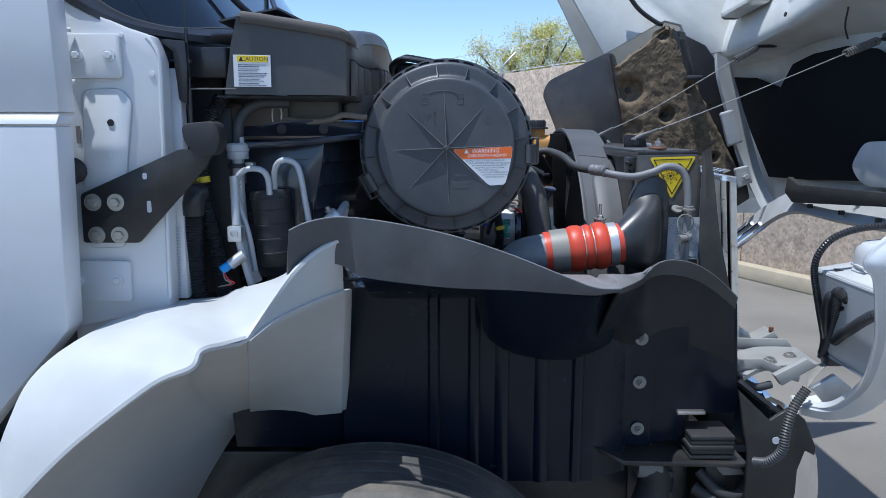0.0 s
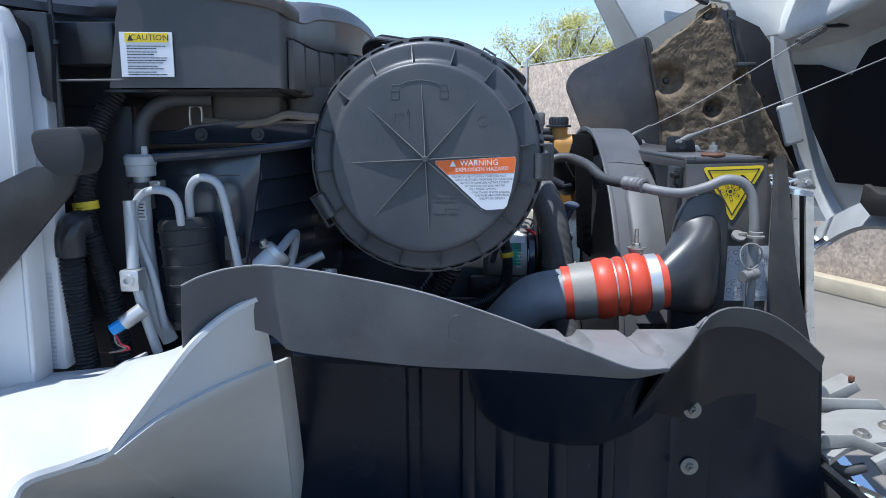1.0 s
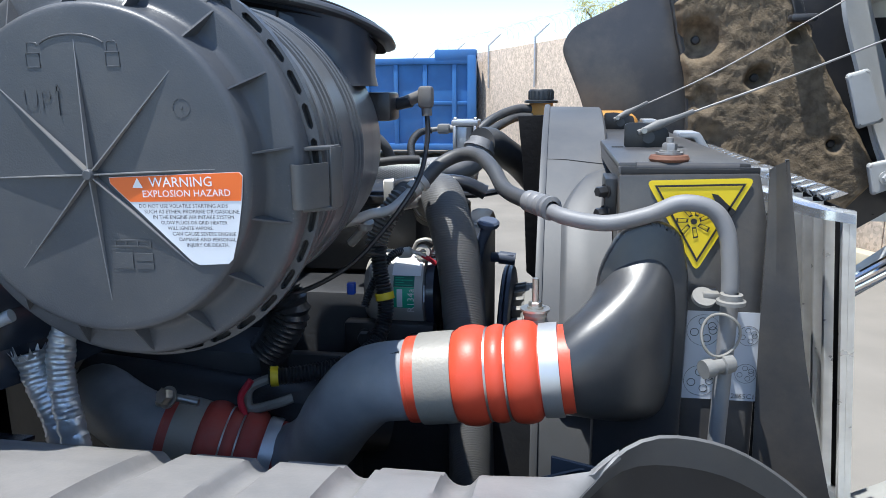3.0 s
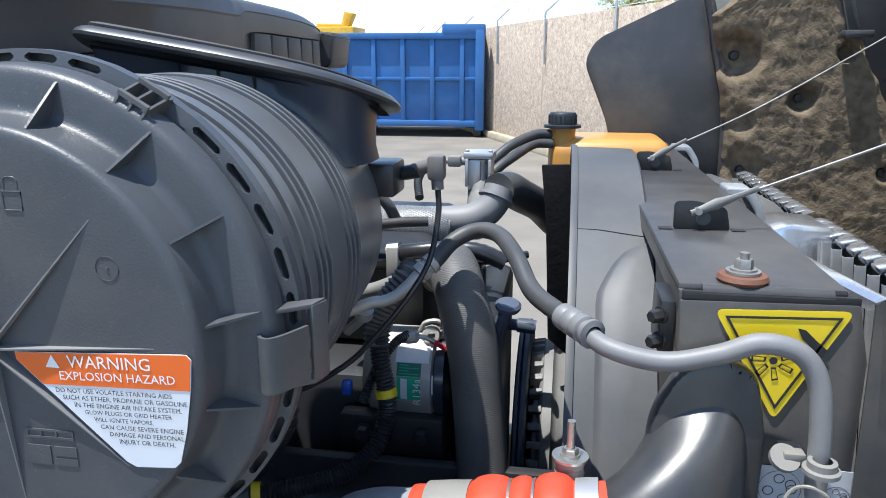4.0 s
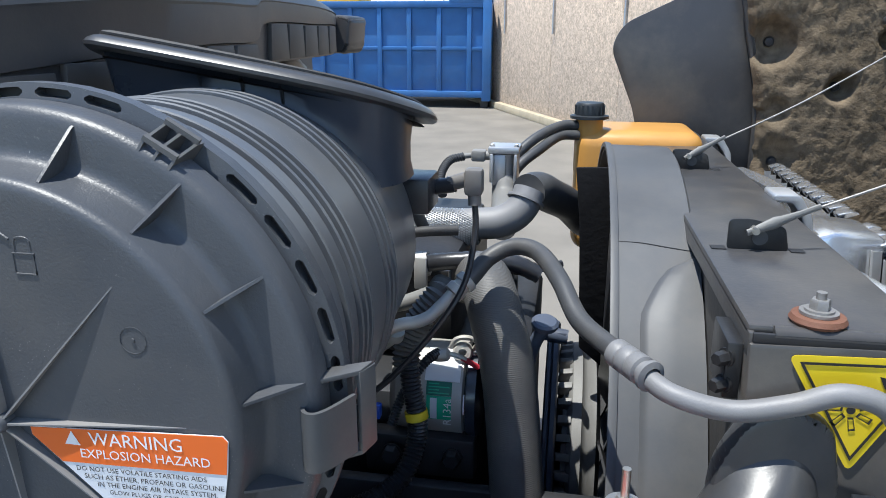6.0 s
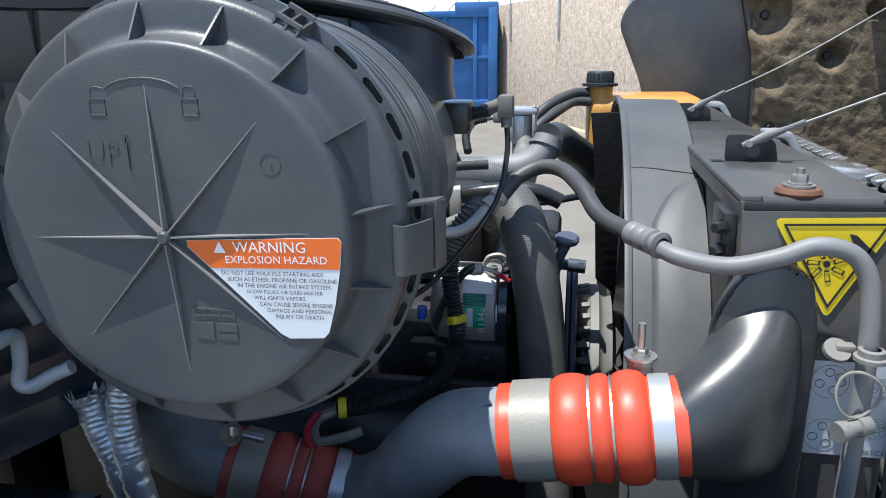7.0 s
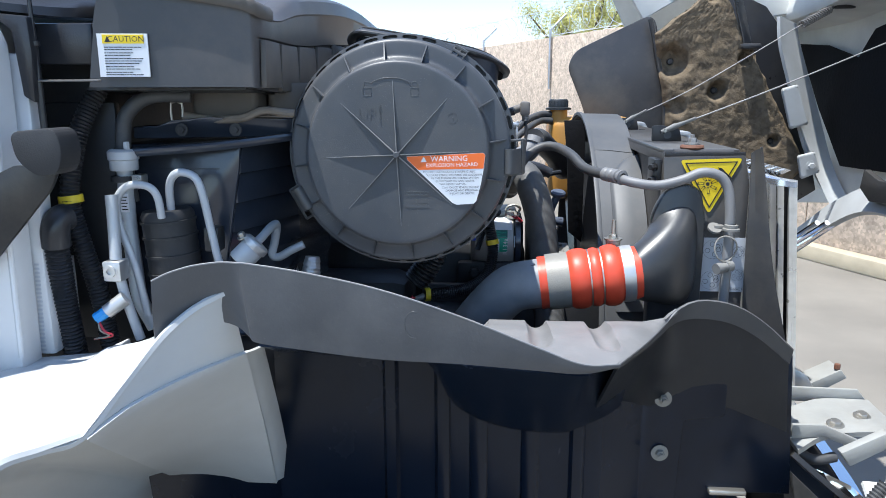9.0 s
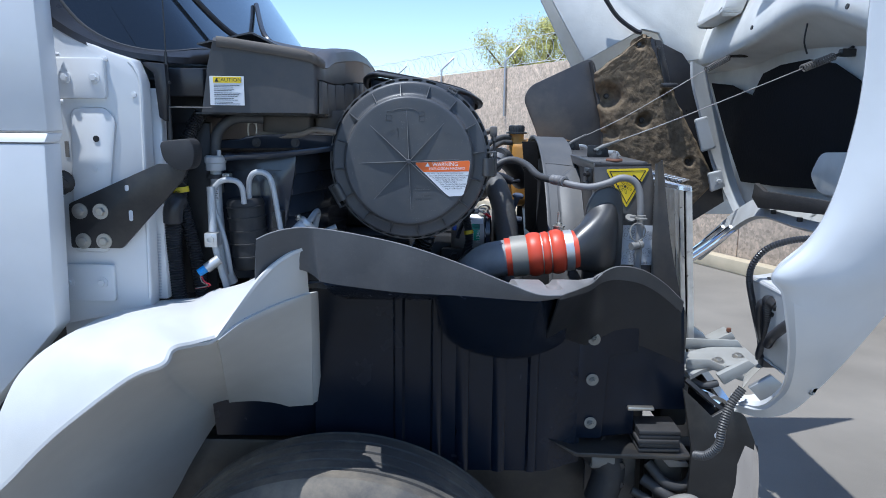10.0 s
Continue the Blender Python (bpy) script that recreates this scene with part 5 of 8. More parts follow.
# ---- cooling pack ----
rad = thing("radiator_pack", (0.6, 2.4, 0.6), "black steel framed radiator and charge air cooler with finned core", "radiator")
bm = bmesh.new()
prism(bm, [(0.487, 1.822, 1.652), (0.64, 1.822, 1.655), (0.652, 1.822, 1.60), (0.66, 1.822, 0.72), (0.50, 1.822, 0.72), (0.50, 1.822, 1.40)], (0, 0.03, 0), 0.004)
part("side_plate", bm, M_PLATE, rad)
bm = bmesh.new()
box(bm, (0.487, 1.832, 1.655), (0.632, 3.08, 1.665), 0.003)
tube(bm, [(0.507, 1.831, 1.6585), (0.56, 1.831, 1.6585), (0.618, 1.831, 1.6585)], 0.0072, 12, smooth=False)
box(bm, (0.487, 1.826, 1.64), (0.492, 3.08, 1.66), 0.001)
part("top_plate", bm, M_PLATE, rad)
bm = bmesh.new()
box(bm, (0.50, 1.86, 0.72), (0.64, 3.06, 1.652), 0.004)
part("core", bm, M_FRAME, rad)
for y in (2.06, 2.56):
    bm = bmesh.new()
    prism(bm, rounded([(0.512, y, 1.664), (0.512, y, 1.699), (0.535, y, 1.70), (0.572, y, 1.692), (0.578, y, 1.664)], 0.006), (0, 0.004, 0), 0.0008)
    tab = part("cable_tab", bm, M_FRAME, rad)
    bm = bmesh.new()
    lathe(bm, [(0, 0), (0.0085, 0), (0.0085, 0.0006), (0, 0.0006)], (0.546, y - 0.0004, 1.679), (0, -1, 0), 20)
    part("hole", bm, M_LATCH, tab)
    for x0, x1 in ((0.495, 0.511), (0.579, 0.594)):
        bm = bmesh.new()
        box(bm, (x0, y - 0.006, 1.6655), (x1, y + 0.008, 1.6662))
        part("slot", bm, M_INK, rad)
bm = bmesh.new()
box(bm, (0.490, 1.824, 1.652), (0.640, 1.8285, 1.6605), 0.001)
part("lip_gap", bm, M_INK, rad)
bm = bmesh.new()
lathe(bm, [(0, 0), (0.021, 0), (0.023, 0.003), (0.021, 0.007), (0.012, 0.008), (0, 0.008)], (0.545, 1.847, 1.665), (0, 0, 1), 32)
part("isolator_washer", bm, M_RUST, rad, "rust-brown rubber washer")
bm = bmesh.new()
lathe(bm, [(0, 0.008), (0.0155, 0.008), (0.0155, 0.0105), (0, 0.0105)], (0.545, 1.847, 1.665), (0, 0, 1), 24)
bolt(bm, (0.545, 1.847, 1.675), (0, 0, 1), 0.0085, 0.009, 1.4, 0.008)
part("nut", bm, M_CABLE, rad)
bm = bmesh.new()
for z in (1.63, 1.605):
    bolt(bm, (0.476, 1.842, z), (-0.8, -0.6, 0), 0.0065, 0.012, 1.3)
box(bm, (0.474, 1.838, 1.592), (0.488, 1.90, 1.645), 0.002)
part("corner_bracket", bm, M_FRAME, rad)
# elbow tank
bm = bmesh.new()
rings = []
for s in [i / 14 for i in range(15)]:
    e = s * s * (3 - 2 * s)
    c = Vector((0.425 + 0.094 * math.sin(s * math.pi / 2) ** 1.1, 1.7687 + 0.066 * (1 - math.cos(s * math.pi / 2)), 1.4355 + 0.036 * s))
    phi = math.radians(90 * e)
    nh = Vector((math.sin(phi), -math.cos(phi), 0))
    w, h = 0.0475 - 0.0035 * e, 0.0475 + 0.070 * s
    p = 2 + 1.4 * e
    ring_pts = []
    for k in range(36):
        a = 2 * math.pi * k / 36
        ca, sa = math.cos(a), math.sin(a)
        ring_pts.append(bm.verts.new(c + nh * w * math.copysign(abs(ca) ** (2 / p), ca) + Vector((0, 0, 1)) * h * math.copysign(abs(sa) ** (2 / p), sa)))
    rings.append(ring_pts)
for a, b in zip(rings, rings[1:]):
    for k in range(36):
        bm.faces.new((a[k], a[(k + 1) % 36], b[(k + 1) % 36], b[k]))
elbow = part("inlet_elbow", bm, M_ELBOW, rad)
bm = bmesh.new()
prism(bm, rounded([(0.467, 1.803, 1.30), (0.467, 1.803, 1.54), (0.492, 1.803, 1.59), (0.528, 1.803, 1.605), (0.558, 1.803, 1.59), (0.570, 1.803, 1.53), (0.566, 1.803, 0.9), (0.477, 1.803, 0.9)], 0.03), (0, 0.03, 0), 0.006)
part("end_tank", bm, M_ELBOW, rad)
# outer wing and fins in front of the core
bm = bmesh.new()
lt = [(0.646, 1.81, 1.66), (0.648, 1.81, 1.58), (0.65, 1.81, 1.45), (0.655, 1.81, 1.30), (0.66, 1.81, 1.20), (0.66, 1.81, 1.0)]
rt = [(0.660, 1.795, 1.672), (0.674, 1.79, 1.58), (0.694, 1.785, 1.45), (0.73, 1.78, 1.30), (0.75, 1.78, 1.225), (0.74, 1.78, 1.0)]
sheet(bm, [[a, a.lerp(b, 0.4) + Vector((0, 0.006, 0)), a.lerp(b, 0.8), b, b + Vector((0.003, 0.012, 0))] for a, b in zip(spline(lt, 6), spline(rt, 6))], 0.004)
part("air_baffle", bm, M_PLATE, rad)
bm = bmesh.new()
box(bm, (0.66, 1.99, 0.95), (0.70, 3.0, 1.58), 0.004)
part("condenser_core", bm, M_DARK, rad)

# bright grille standing in front of the cooling pack
gr = thing("grille", (0.8, 2.4, 1.1), "chrome radiator grille with vertical slats, seen edge-on", "grille")
for i in range(22):
    bm = bmesh.new()
    y = 1.985 + i * 0.046 + (0.05 if i > 10 else 0)
    x, w = 0.782, 0.0118
    if i == 0:
        x, w = 0.788, 0.016
    g = []
    for k in range(9):
        s = k / 8
        dx = 0.045 * s
        z = 1.588 - 0.53 * s
        row = [(x + dx, y + 0.006, z), (x + dx - 0.0005, y + 0.002, z), (x + dx, y, z)]
        if i == 0:
            for q in (0.45,):
                row += [(x + dx + w * q, y, z), (x + dx + w * (q + 0.03), y + 0.003, z), (x + dx + w * (q + 0.06), y, z)]
        g.append(row + [(x + dx + w, y, z), (x + dx + w + 0.0005, y + 0.004, z)])
    sheet(bm, g, -0.001)
    part("slat", bm, M_BLADE, gr)
bm = bmesh.new()
prism(bm, [(0.804, 2.02, 1.585), (0.804, 3.02, 1.585), (0.850, 3.02, 1.055), (0.850, 2.02, 1.055)], (0.003, 0, 0))
part("bug_screen", bm, M_MATTBLACK, gr)
for i in range(2, 22):
    bm = bmesh.new()
    y = 1.985 + i * 0.046 + (0.05 if i > 10 else 0)
    prism(bm, [(0.792, y, 1.597), (0.812, y - 0.004, 1.604), (0.828, y, 1.600), (0.81, y, 1.592), (0.795, y, 1.588)], (0, 0.030, 0), 0.002)
    part("louvre_step", bm, M_RAIL, gr)
for pts, w in (([(0.69, 2.20, 1.605), (0.712, 2.10, 1.603), (0.738, 2.04, 1.596), (0.765, 2.0, 1.590), (0.805, 1.99, 1.584)], 0.02), ([(0.70, 2.92, 1.605), (0.725, 2.80, 1.605), (0.745, 2.66, 1.603), (0.755, 2.58, 1.60), (0.742, 2.48, 1.60), (0.70, 2.38, 1.60)], 0.035)):
    bm = bmesh.new()
    ps = spline(pts, 8)
    rows = []
    for i, p in enumerate(ps):
        t = (ps[min(i + 1, len(ps) - 1)] - ps[max(i - 1, 0)]).normalized()
        n = Vector((t.y, -t.x, 0))
        if n.x < 0:
            n = -n
        rows.append([p - n * w * 0.5 - up * 0.012, p - n * w * 0.45, p + up * 0.004, p + n * w * 0.45 + up * 0.004, p + n * w * 0.5 - up * 0.006])
    sheet(bm, rows, 0.003)
    part("top_rail", bm, M_RAIL, gr)
bm = bmesh.new()
prism(bm, [(0.70, 2.36, 1.60), (0.735, 2.36, 1.612), (0.80, 2.36, 1.606), (0.815, 2.36, 1.58), (0.83, 2.36, 1.05), (0.74, 2.36, 1.05)], (0, 0.12, 0), 0.008)
part("centre_post", bm, M_RAIL, gr)
for y in (2.33, 2.92):
    bm = bmesh.new()
    prism(bm, rounded([(0.628, y, 1.672), (0.665, y, 1.672), (0.685, y, 1.64), (0.69, y, 1.60), (0.68, y, 1.60), (0.672, y, 1.635), (0.655, y, 1.66), (0.628, y, 1.662)], 0.006), (0, 0.06, 0), 0.002)
    part("mounting_clip", bm, M_ALU, gr, "bare aluminium mounting clip")
# Added black sheet: stands for the shade in the gaps between slats.
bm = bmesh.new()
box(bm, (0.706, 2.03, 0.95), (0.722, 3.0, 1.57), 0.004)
part("shade_backing", bm, M_MATTBLACK, gr)

# yellow triangle sticker
st = thing("fan_warning_sticker", (0.575, 1.82, 1.6), "yellow triangular fan hazard sticker with black border", "label")
bm = bmesh.new()
T = [(0.5175, 1.8205, 1.6455), (0.6345, 1.8205, 1.6495), (0.578, 1.8205, 1.5415)]
prism(bm, rounded(T, 0.009), (0, -0.0005, 0))
part("field", bm, M_YELLOW, st)
c = Vector((0.577, 1.8195, 1.6125))
inner = [c + (Vector(p) - c) * 0.84 for p in T]
inner2 = [c + (Vector(p) - c) * 0.775 for p in T]
for p in inner + inner2:
    p.y = 1.8195
bm = bmesh.new()
for i in range(3):
    j = (i + 1) % 3
    prism(bm, [inner[i], inner[j], inner2[j], inner2[i]], (0, -0.0003, 0))
part("border", bm, M_INK, st)
sy = lambda x, z: (x, 1.8195, z)
bm = bmesh.new()
prism(bm, [sy(0.589, 1.632), sy(0.596, 1.6305), sy(0.606, 1.621), sy(0.6165, 1.612), sy(0.610, 1.603), sy(0.604, 1.609), sy(0.600, 1.6165), sy(0.594, 1.622)], (0, -0.0003, 0))
part("arm_symbol", bm, M_INK, st)
bm = bmesh.new()
lathe(bm, [(0, -0.0003), (0.0035, -0.0003), (0.0035, 0), (0, 0)], sy(0.572, 1.6), (0, 1, 0), 16)
part("hub_symbol", bm, M_INK, st)
for k in range(7):
    a = 2 * math.pi * k / 7 + 0.3
    d, s = Vector((math.cos(a), 0, math.sin(a))), Vector((-math.sin(a), 0, math.cos(a)))
    cc = Vector(sy(0.572, 1.6))
    bm = bmesh.new()
    o = [cc + d * 0.0065 - s * 0.0022, cc + d * 0.0065 + s * 0.0022, cc + d * 0.0185 + s * 0.0045, cc + d * 0.0195 - s * 0.001]
    m = sum(o, Vector()) / 4
    inn = [m + (p - m) * 0.72 for p in o]
    for i in range(4):
        j = (i + 1) % 4
        prism(bm, [o[i], o[j], inn[j], inn[i]], (0, -0.0003, 0))
    part("blade_symbol", bm, M_INK, st)

# belt diagram label
bl = thing("belt_diagram_label", (0.61, 1.8, 1.4), "silver belt routing label with circular diagrams", "label")
bm = bmesh.new()
prism(bm, rounded([(0.564, 1.8205, 1.4955), (0.656, 1.8205, 1.4955), (0.656, 1.8205, 1.3875), (0.564, 1.8205, 1.3875)], 0.005), (0, -0.0006, 0))
part("field", bm, M_LABELG, bl)
for cx, cz, r in ((0.591, 1.4725, 0.019), (0.641, 1.4675, 0.012), (0.591, 1.4105, 0.019), (0.641, 1.4215, 0.012)):
    bm = bmesh.new()
    lathe(bm, [(r - 0.0004, -0.0002), (r, -0.0002), (r, 0), (r - 0.0004, 0)], (cx, 1.8197, cz), (0, 1, 0), 28, True)
    for k in range(5):
        a = k * 1.7
        lathe(bm, [(r * 0.22, -0.0002), (r * 0.26, -0.0002), (r * 0.26, 0), (r * 0.22, 0)], (cx + r * 0.55 * math.cos(a), 1.8197, cz + r * 0.55 * math.sin(a)), (0, 1, 0), 14, True)
    part("diagram", bm, M_INK, bl)
bm = bmesh.new()
words(bm, "2865C1", 0.0085, face_y(0.640, 1.8194, 1.393))
part("print", bm, M_INK, bl)

# air-conditioning line
ac = thing("ac_line", (0.4, 1.85, 1.5), "black rubber air-conditioning hose crimped to a bent aluminium pipe", "pipe")
bm = bmesh.new()
tube(bm, [(0.2216, 2.04, 1.6141), (0.2276, 2.047, 1.6199), (0.2429, 2.06, 1.6372), (0.2635, 2.068, 1.6487), (0.2858, 2.062, 1.6539), (0.3078, 2.04, 1.6512), (0.3305, 1.985, 1.6396), (0.3498, 1.935, 1.6194), (0.374, 1.895, 1.6125), (0.40, 1.852, 1.612)], 0.0105, 14)
part("hose", bm, M_HOSE, ac)
bm = bmesh.new()
lathe(bm, [(0.0075, 0), (0.0125, 0.001), (0.013, 0.010), (0.0105, 0.012), (0.0105, 0.017), (0.0135, 0.018), (0.0135, 0.026), (0.0108, 0.028)], (0.2047, 2.03, 1.6006), (0.0229, 0.017, 0.0193), 20)
tube(bm, [(0.04, 1.98, 1.555), (0.11, 1.99, 1.558), (0.1498, 2.0, 1.5702), (0.1644, 2.005, 1.5716), (0.1799, 2.01, 1.5774), (0.1936, 2.02, 1.589), (0.2047, 2.03, 1.6006)], 0.0076, 14)
part("engine_side_pipe", bm, M_BAREPIPE, ac, "pale bare metal pipe with a crimped end")
bm = bmesh.new()
lathe(bm, [(0.0105, 0), (0.0135, 0), (0.0138, 0.01), (0.0125, 0.012), (0.0138, 0.014), (0.0138, 0.024), (0.0125, 0.026), (0.0138, 0.028), (0.0138, 0.038), (0.011, 0.04), (0.011, 0.045), (0.0145, 0.046), (0.0145, 0.05), (0.009, 0.052)], (0.385, 1.873, 1.6125), (0.55, -0.82, -0.05), 24)
part("crimp", bm, M_PIPE, ac)
bm = bmesh.new()
tube(bm, [(0.405, 1.843, 1.609), (0.43, 1.815, 1.603), (0.475, 1.803, 1.599), (0.52, 1.80, 1.610), (0.553, 1.797, 1.624), (0.584, 1.795, 1.619), (0.601, 1.792, 1.597), (0.607, 1.788, 1.56), (0.609, 1.786, 1.51), (0.607, 1.782, 1.43), (0.604, 1.778, 1.3), (0.604, 1.778, 1.0)], 0.0094, 16)
part("pipe", bm, M_PIPE, ac)
bm = bmesh.new()
lathe(bm, [(0.008, 0), (0.0155, 0.001), (0.0155, 0.005), (0.012, 0.006), (0.012, 0.012), (0.008, 0.013)], (0.608, 1.775, 1.517), (0, 0, 1), 20)
box(bm, (0.582, 1.79, 1.517), (0.60, 1.815, 1.525), 0.001)
lathe(bm, [(0, 0), (0.013, 0), (0.013, 0.005), (0, 0.005)], (0.583, 1.795, 1.517), (0.1, -0.6, 0.8), 20)
part("pipe_clamp", bm, M_CAST, ac)
bm = bmesh.new()
lathe(bm, [(0, 0), (0.011, 0), (0.011, 0.012), (0.0085, 0.013), (0.0085, 0.024), (0.0105, 0.025), (0.0105, 0.036), (0, 0.036)], (0.612, 1.772, 1.452), (-0.85, -0.45, -0.1), 16)
part("charge_port", bm, M_CAST, ac)
bm = bmesh.new()
lp = [(0.598 + 0.02 * math.cos(a), 1.765 - 0.004 * math.sin(a * 2), 1.485 + 0.024 * math.sin(a)) for a in [2 * math.pi * k / 12 for k in range(13)]]
tube(bm, lp, 0.0016, 6, 4)
part("cap_tether", bm, M_CLAMPG, ac)

# threaded stud with isolator
stud = thing("isolator_stud", (0.397, 1.81, 1.47), "ribbed rubber isolator with a steel washer and stud", "stud")
bm = bmesh.new()
lathe(bm, [(0, -0.06), (0.011, -0.06), (0.011, -0.03)] + [(0.0145 if i % 2 else 0.0125, -0.028 + i * 0.005) for i in range(6)] + [(0.013, 0.002), (0, 0.002)], (0.397, 1.81, 1.49), (0, 0, 1), 20)
part("isolator", bm, M_CLAMPG, stud)
bm = bmesh.new()
lathe(bm, [(0, 0.002), (0.0175, 0.002), (0.0175, 0.0045), (0, 0.0045)], (0.397, 1.81, 1.49), (0, 0, 1), 24)
bolt(bm, (0.397, 1.81, 1.4945), (0, 0, 1), 0.008, 0.006, 1.2, 0.03)
part("stud", bm, M_STEEL, stud)

# fan shroud
sh = thing("fan_shroud", (0.45, 2.45, 0.6), "black plastic fan shroud ring with a fan inside", "fan shroud")
SC = (2.45, 1.15)
bm = bmesh.new()
RS = 0.565
lathe(bm, [(RS - 0.003, 0), (RS, 0.003), (RS - 0.001, 0.06), (RS - 0.002, 0.10), (RS - 0.008, 0.104), (RS - 0.012, 0.10), (RS - 0.008, 0.06), (RS - 0.008, 0)], (0.395, *SC), (1, 0, 0), 120, True)
part("ring", bm, M_SHROUD, sh)
# Near-black colour stands for the shade inside the shroud ring.
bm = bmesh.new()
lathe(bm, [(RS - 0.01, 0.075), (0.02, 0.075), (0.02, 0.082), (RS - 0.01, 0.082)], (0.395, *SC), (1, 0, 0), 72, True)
part("shaded_core_face", bm, M_MATTBLACK, sh)
bm = bmesh.new()
tube(bm, [(0.397, 2.165, 1.6375), (0.43, 2.164, 1.637), (0.462, 2.160, 1.634), (0.492, 2.157, 1.631)], 0.0007, 6)
part("mould_seam", bm, M_INK, sh)
on_ring = lambda x, ang, e=0.0: Vector((x, SC[0] + (RS + e) * math.cos(math.radians(ang)), SC[1] + (RS + e) * math.sin(math.radians(ang))))
bm = bmesh.new()
rows = []
for i in range(25):
    u = i / 24
    ang = 123.0 + 40.0 * u
    x_in = 0.492 - 0.062 * min(1.0, math.sqrt(min(1.0, u / 0.22)))
    rows.append([on_ring(x_in - 0.006, ang, -0.003), on_ring(x_in, ang, 0.004), on_ring(x_in + 0.006, ang, 0.007), on_ring((x_in + 0.498) / 2 + 0.004, ang, 0.0085), on_ring(0.4985, ang, 0.008)])
sheet(bm, rows, 0.002)
part("raised_pad", bm, M_SHROUD, sh)
bm = bmesh.new()
lathe(bm, [(RS - 0.004, -0.004), (RS + 0.0035, -0.004), (RS + 0.0045, 0.0), (RS + 0.003, 0.006), (RS - 0.004, 0.006)], (0.395, *SC), (1, 0, 0), 120, True)
part("rolled_lip", bm, M_SHROUD, sh)
bm = bmesh.new()
prism(bm, [(0.344, 2.34, 1.70), (0.40, 2.34, 1.702), (0.40, 2.34, 1.375), (0.364, 2.34, 1.405), (0.354, 2.34, 1.61)], (0, 0.008, 0), 0.002)
part("baffle", bm, M_MATTBLACK, sh, "matt black foam baffle")
fan = thing("cooling_fan", (0.42, SC[0], SC[1]), "black cooling fan with grey ribbed clutch", "fan")
for k in range(9):
    bm = bmesh.new()
    a = 2 * math.pi * k / 9
    d, s = Vector((0, math.cos(a), math.sin(a))), Vector((0, -math.sin(a), math.cos(a)))
    c = Vector((0.43, *SC))
    g = [[c + d * r + s * w + Vector((tw, 0, 0)) for (w, tw) in ((-0.05, -0.025), (0, 0.0), (0.06, 0.02))] for r in (0.14, 0.25, 0.36, 0.49)]
    sheet(bm, g, 0.004)
    part("blade", bm, M_BLACK, fan)
bm = bmesh.new()
lathe(bm, [(0, -0.10), (0.05, -0.10), (0.06, -0.088), (0.15, -0.08), (0.178, -0.076), (0.178, -0.068), (0.192, -0.066), (0.198, -0.06), (0.198, -0.045), (0.19, -0.042), (0.182, -0.035), (0.178, -0.02), (0.15, -0.012), (0, -0.012)], (0.42, *SC), (1, 0, 0), 64)
part("clutch", bm, M_CAST, fan, "grey cast fan clutch housing")
for k in range(40):
    bm = bmesh.new()
    a = 2 * math.pi * k / 40
    d, s_ = Vector((0, math.cos(a), math.sin(a))), Vector((0, -math.sin(a), math.cos(a)))
    c = Vector((0.42, *SC))
    prism(bm, [c + d * r + s_ * -0.006 + Vector((x, 0, 0)) for r, x in ((0.176, -0.086), (0.196, -0.084), (0.2, -0.062), (0.176, -0.062))], s_ * 0.012, 0.001)
    part("cooling_fin", bm, M_CAST, fan)
bm = bmesh.new()
lathe(bm, [(0, 0), (0.23, 0), (0.236, 0.003), (0.236, 0.008), (0.228, 0.010), (0.236, 0.012), (0.236, 0.019), (0.23, 0.022), (0, 0.022)], (0.312, *SC), (1, 0, 0), 64)
part("drive_pulley", bm, M_PULLEY, fan, "blue-black belt pulley")

# upper radiator hose
bm = bmesh.new()
tube(bm, [(0.195, 2.25, 1.54), (0.212, 2.20, 1.566), (0.229, 2.15, 1.580), (0.243, 2.105, 1.573), (0.2565, 2.08, 1.542), (0.267, 2.07, 1.507), (0.275, 2.062, 1.462), (0.281, 2.053, 1.41), (0.290, 2.03, 1.32), (0.30, 1.99, 1.2), (0.31, 1.95, 0.95)], 0.0345, 28)
rh = thing("radiator_hose", (0.31, 1.94, 0.95), "thick black rubber radiator hose with fabric texture", "hose")
part("hose", bm, M_RADHOSE, rh)
bm = bmesh.new()
lathe(bm, [(0.0335, 0), (0.0365, 0), (0.0365, 0.014), (0.0335, 0.014)], (0.203, 2.226, 1.554), (0.25, -0.8, 0.35), 28)
part("clamp", bm, M_STEEL, rh)

# reservoir
res = thing("coolant_reservoir", (0.48, 2.88, 1.4), "amber plastic coolant reservoir with a dark screw cap", "reservoir")
bm = bmesh.new()
box(bm, (0.344, 2.83, 1.42), (0.615, 3.05, 1.692), 0.035, seg=6)
tube(bm, [(0.372, 2.87, 1.60), (0.372, 2.87, 1.72)], 0.030, 24, smooth=False)
part("tank", bm, M_TANK, res)
bm = bmesh.new()
lathe(bm, [(0, 0.034), (0.028, 0.034), (0.031, 0.03), (0.031, 0.008), (0.042, 0.006), (0.042, 0.0), (0, 0.0)], (0.372, 2.87, 1.715), (0, 0, 1), 36)
part("cap", bm, M_CAP, res)
for k in range(18):
    bm = bmesh.new()
    a = 2 * math.pi * k / 18
    box(bm, (0.372 + 0.0305 * math.cos(a) - 0.002, 2.87 + 0.0305 * math.sin(a) - 0.002, 1.724), (0.372 + 0.0305 * math.cos(a) + 0.002, 2.87 + 0.0305 * math.sin(a) + 0.002, 1.744))
    part("knurl", bm, M_CAP, res)
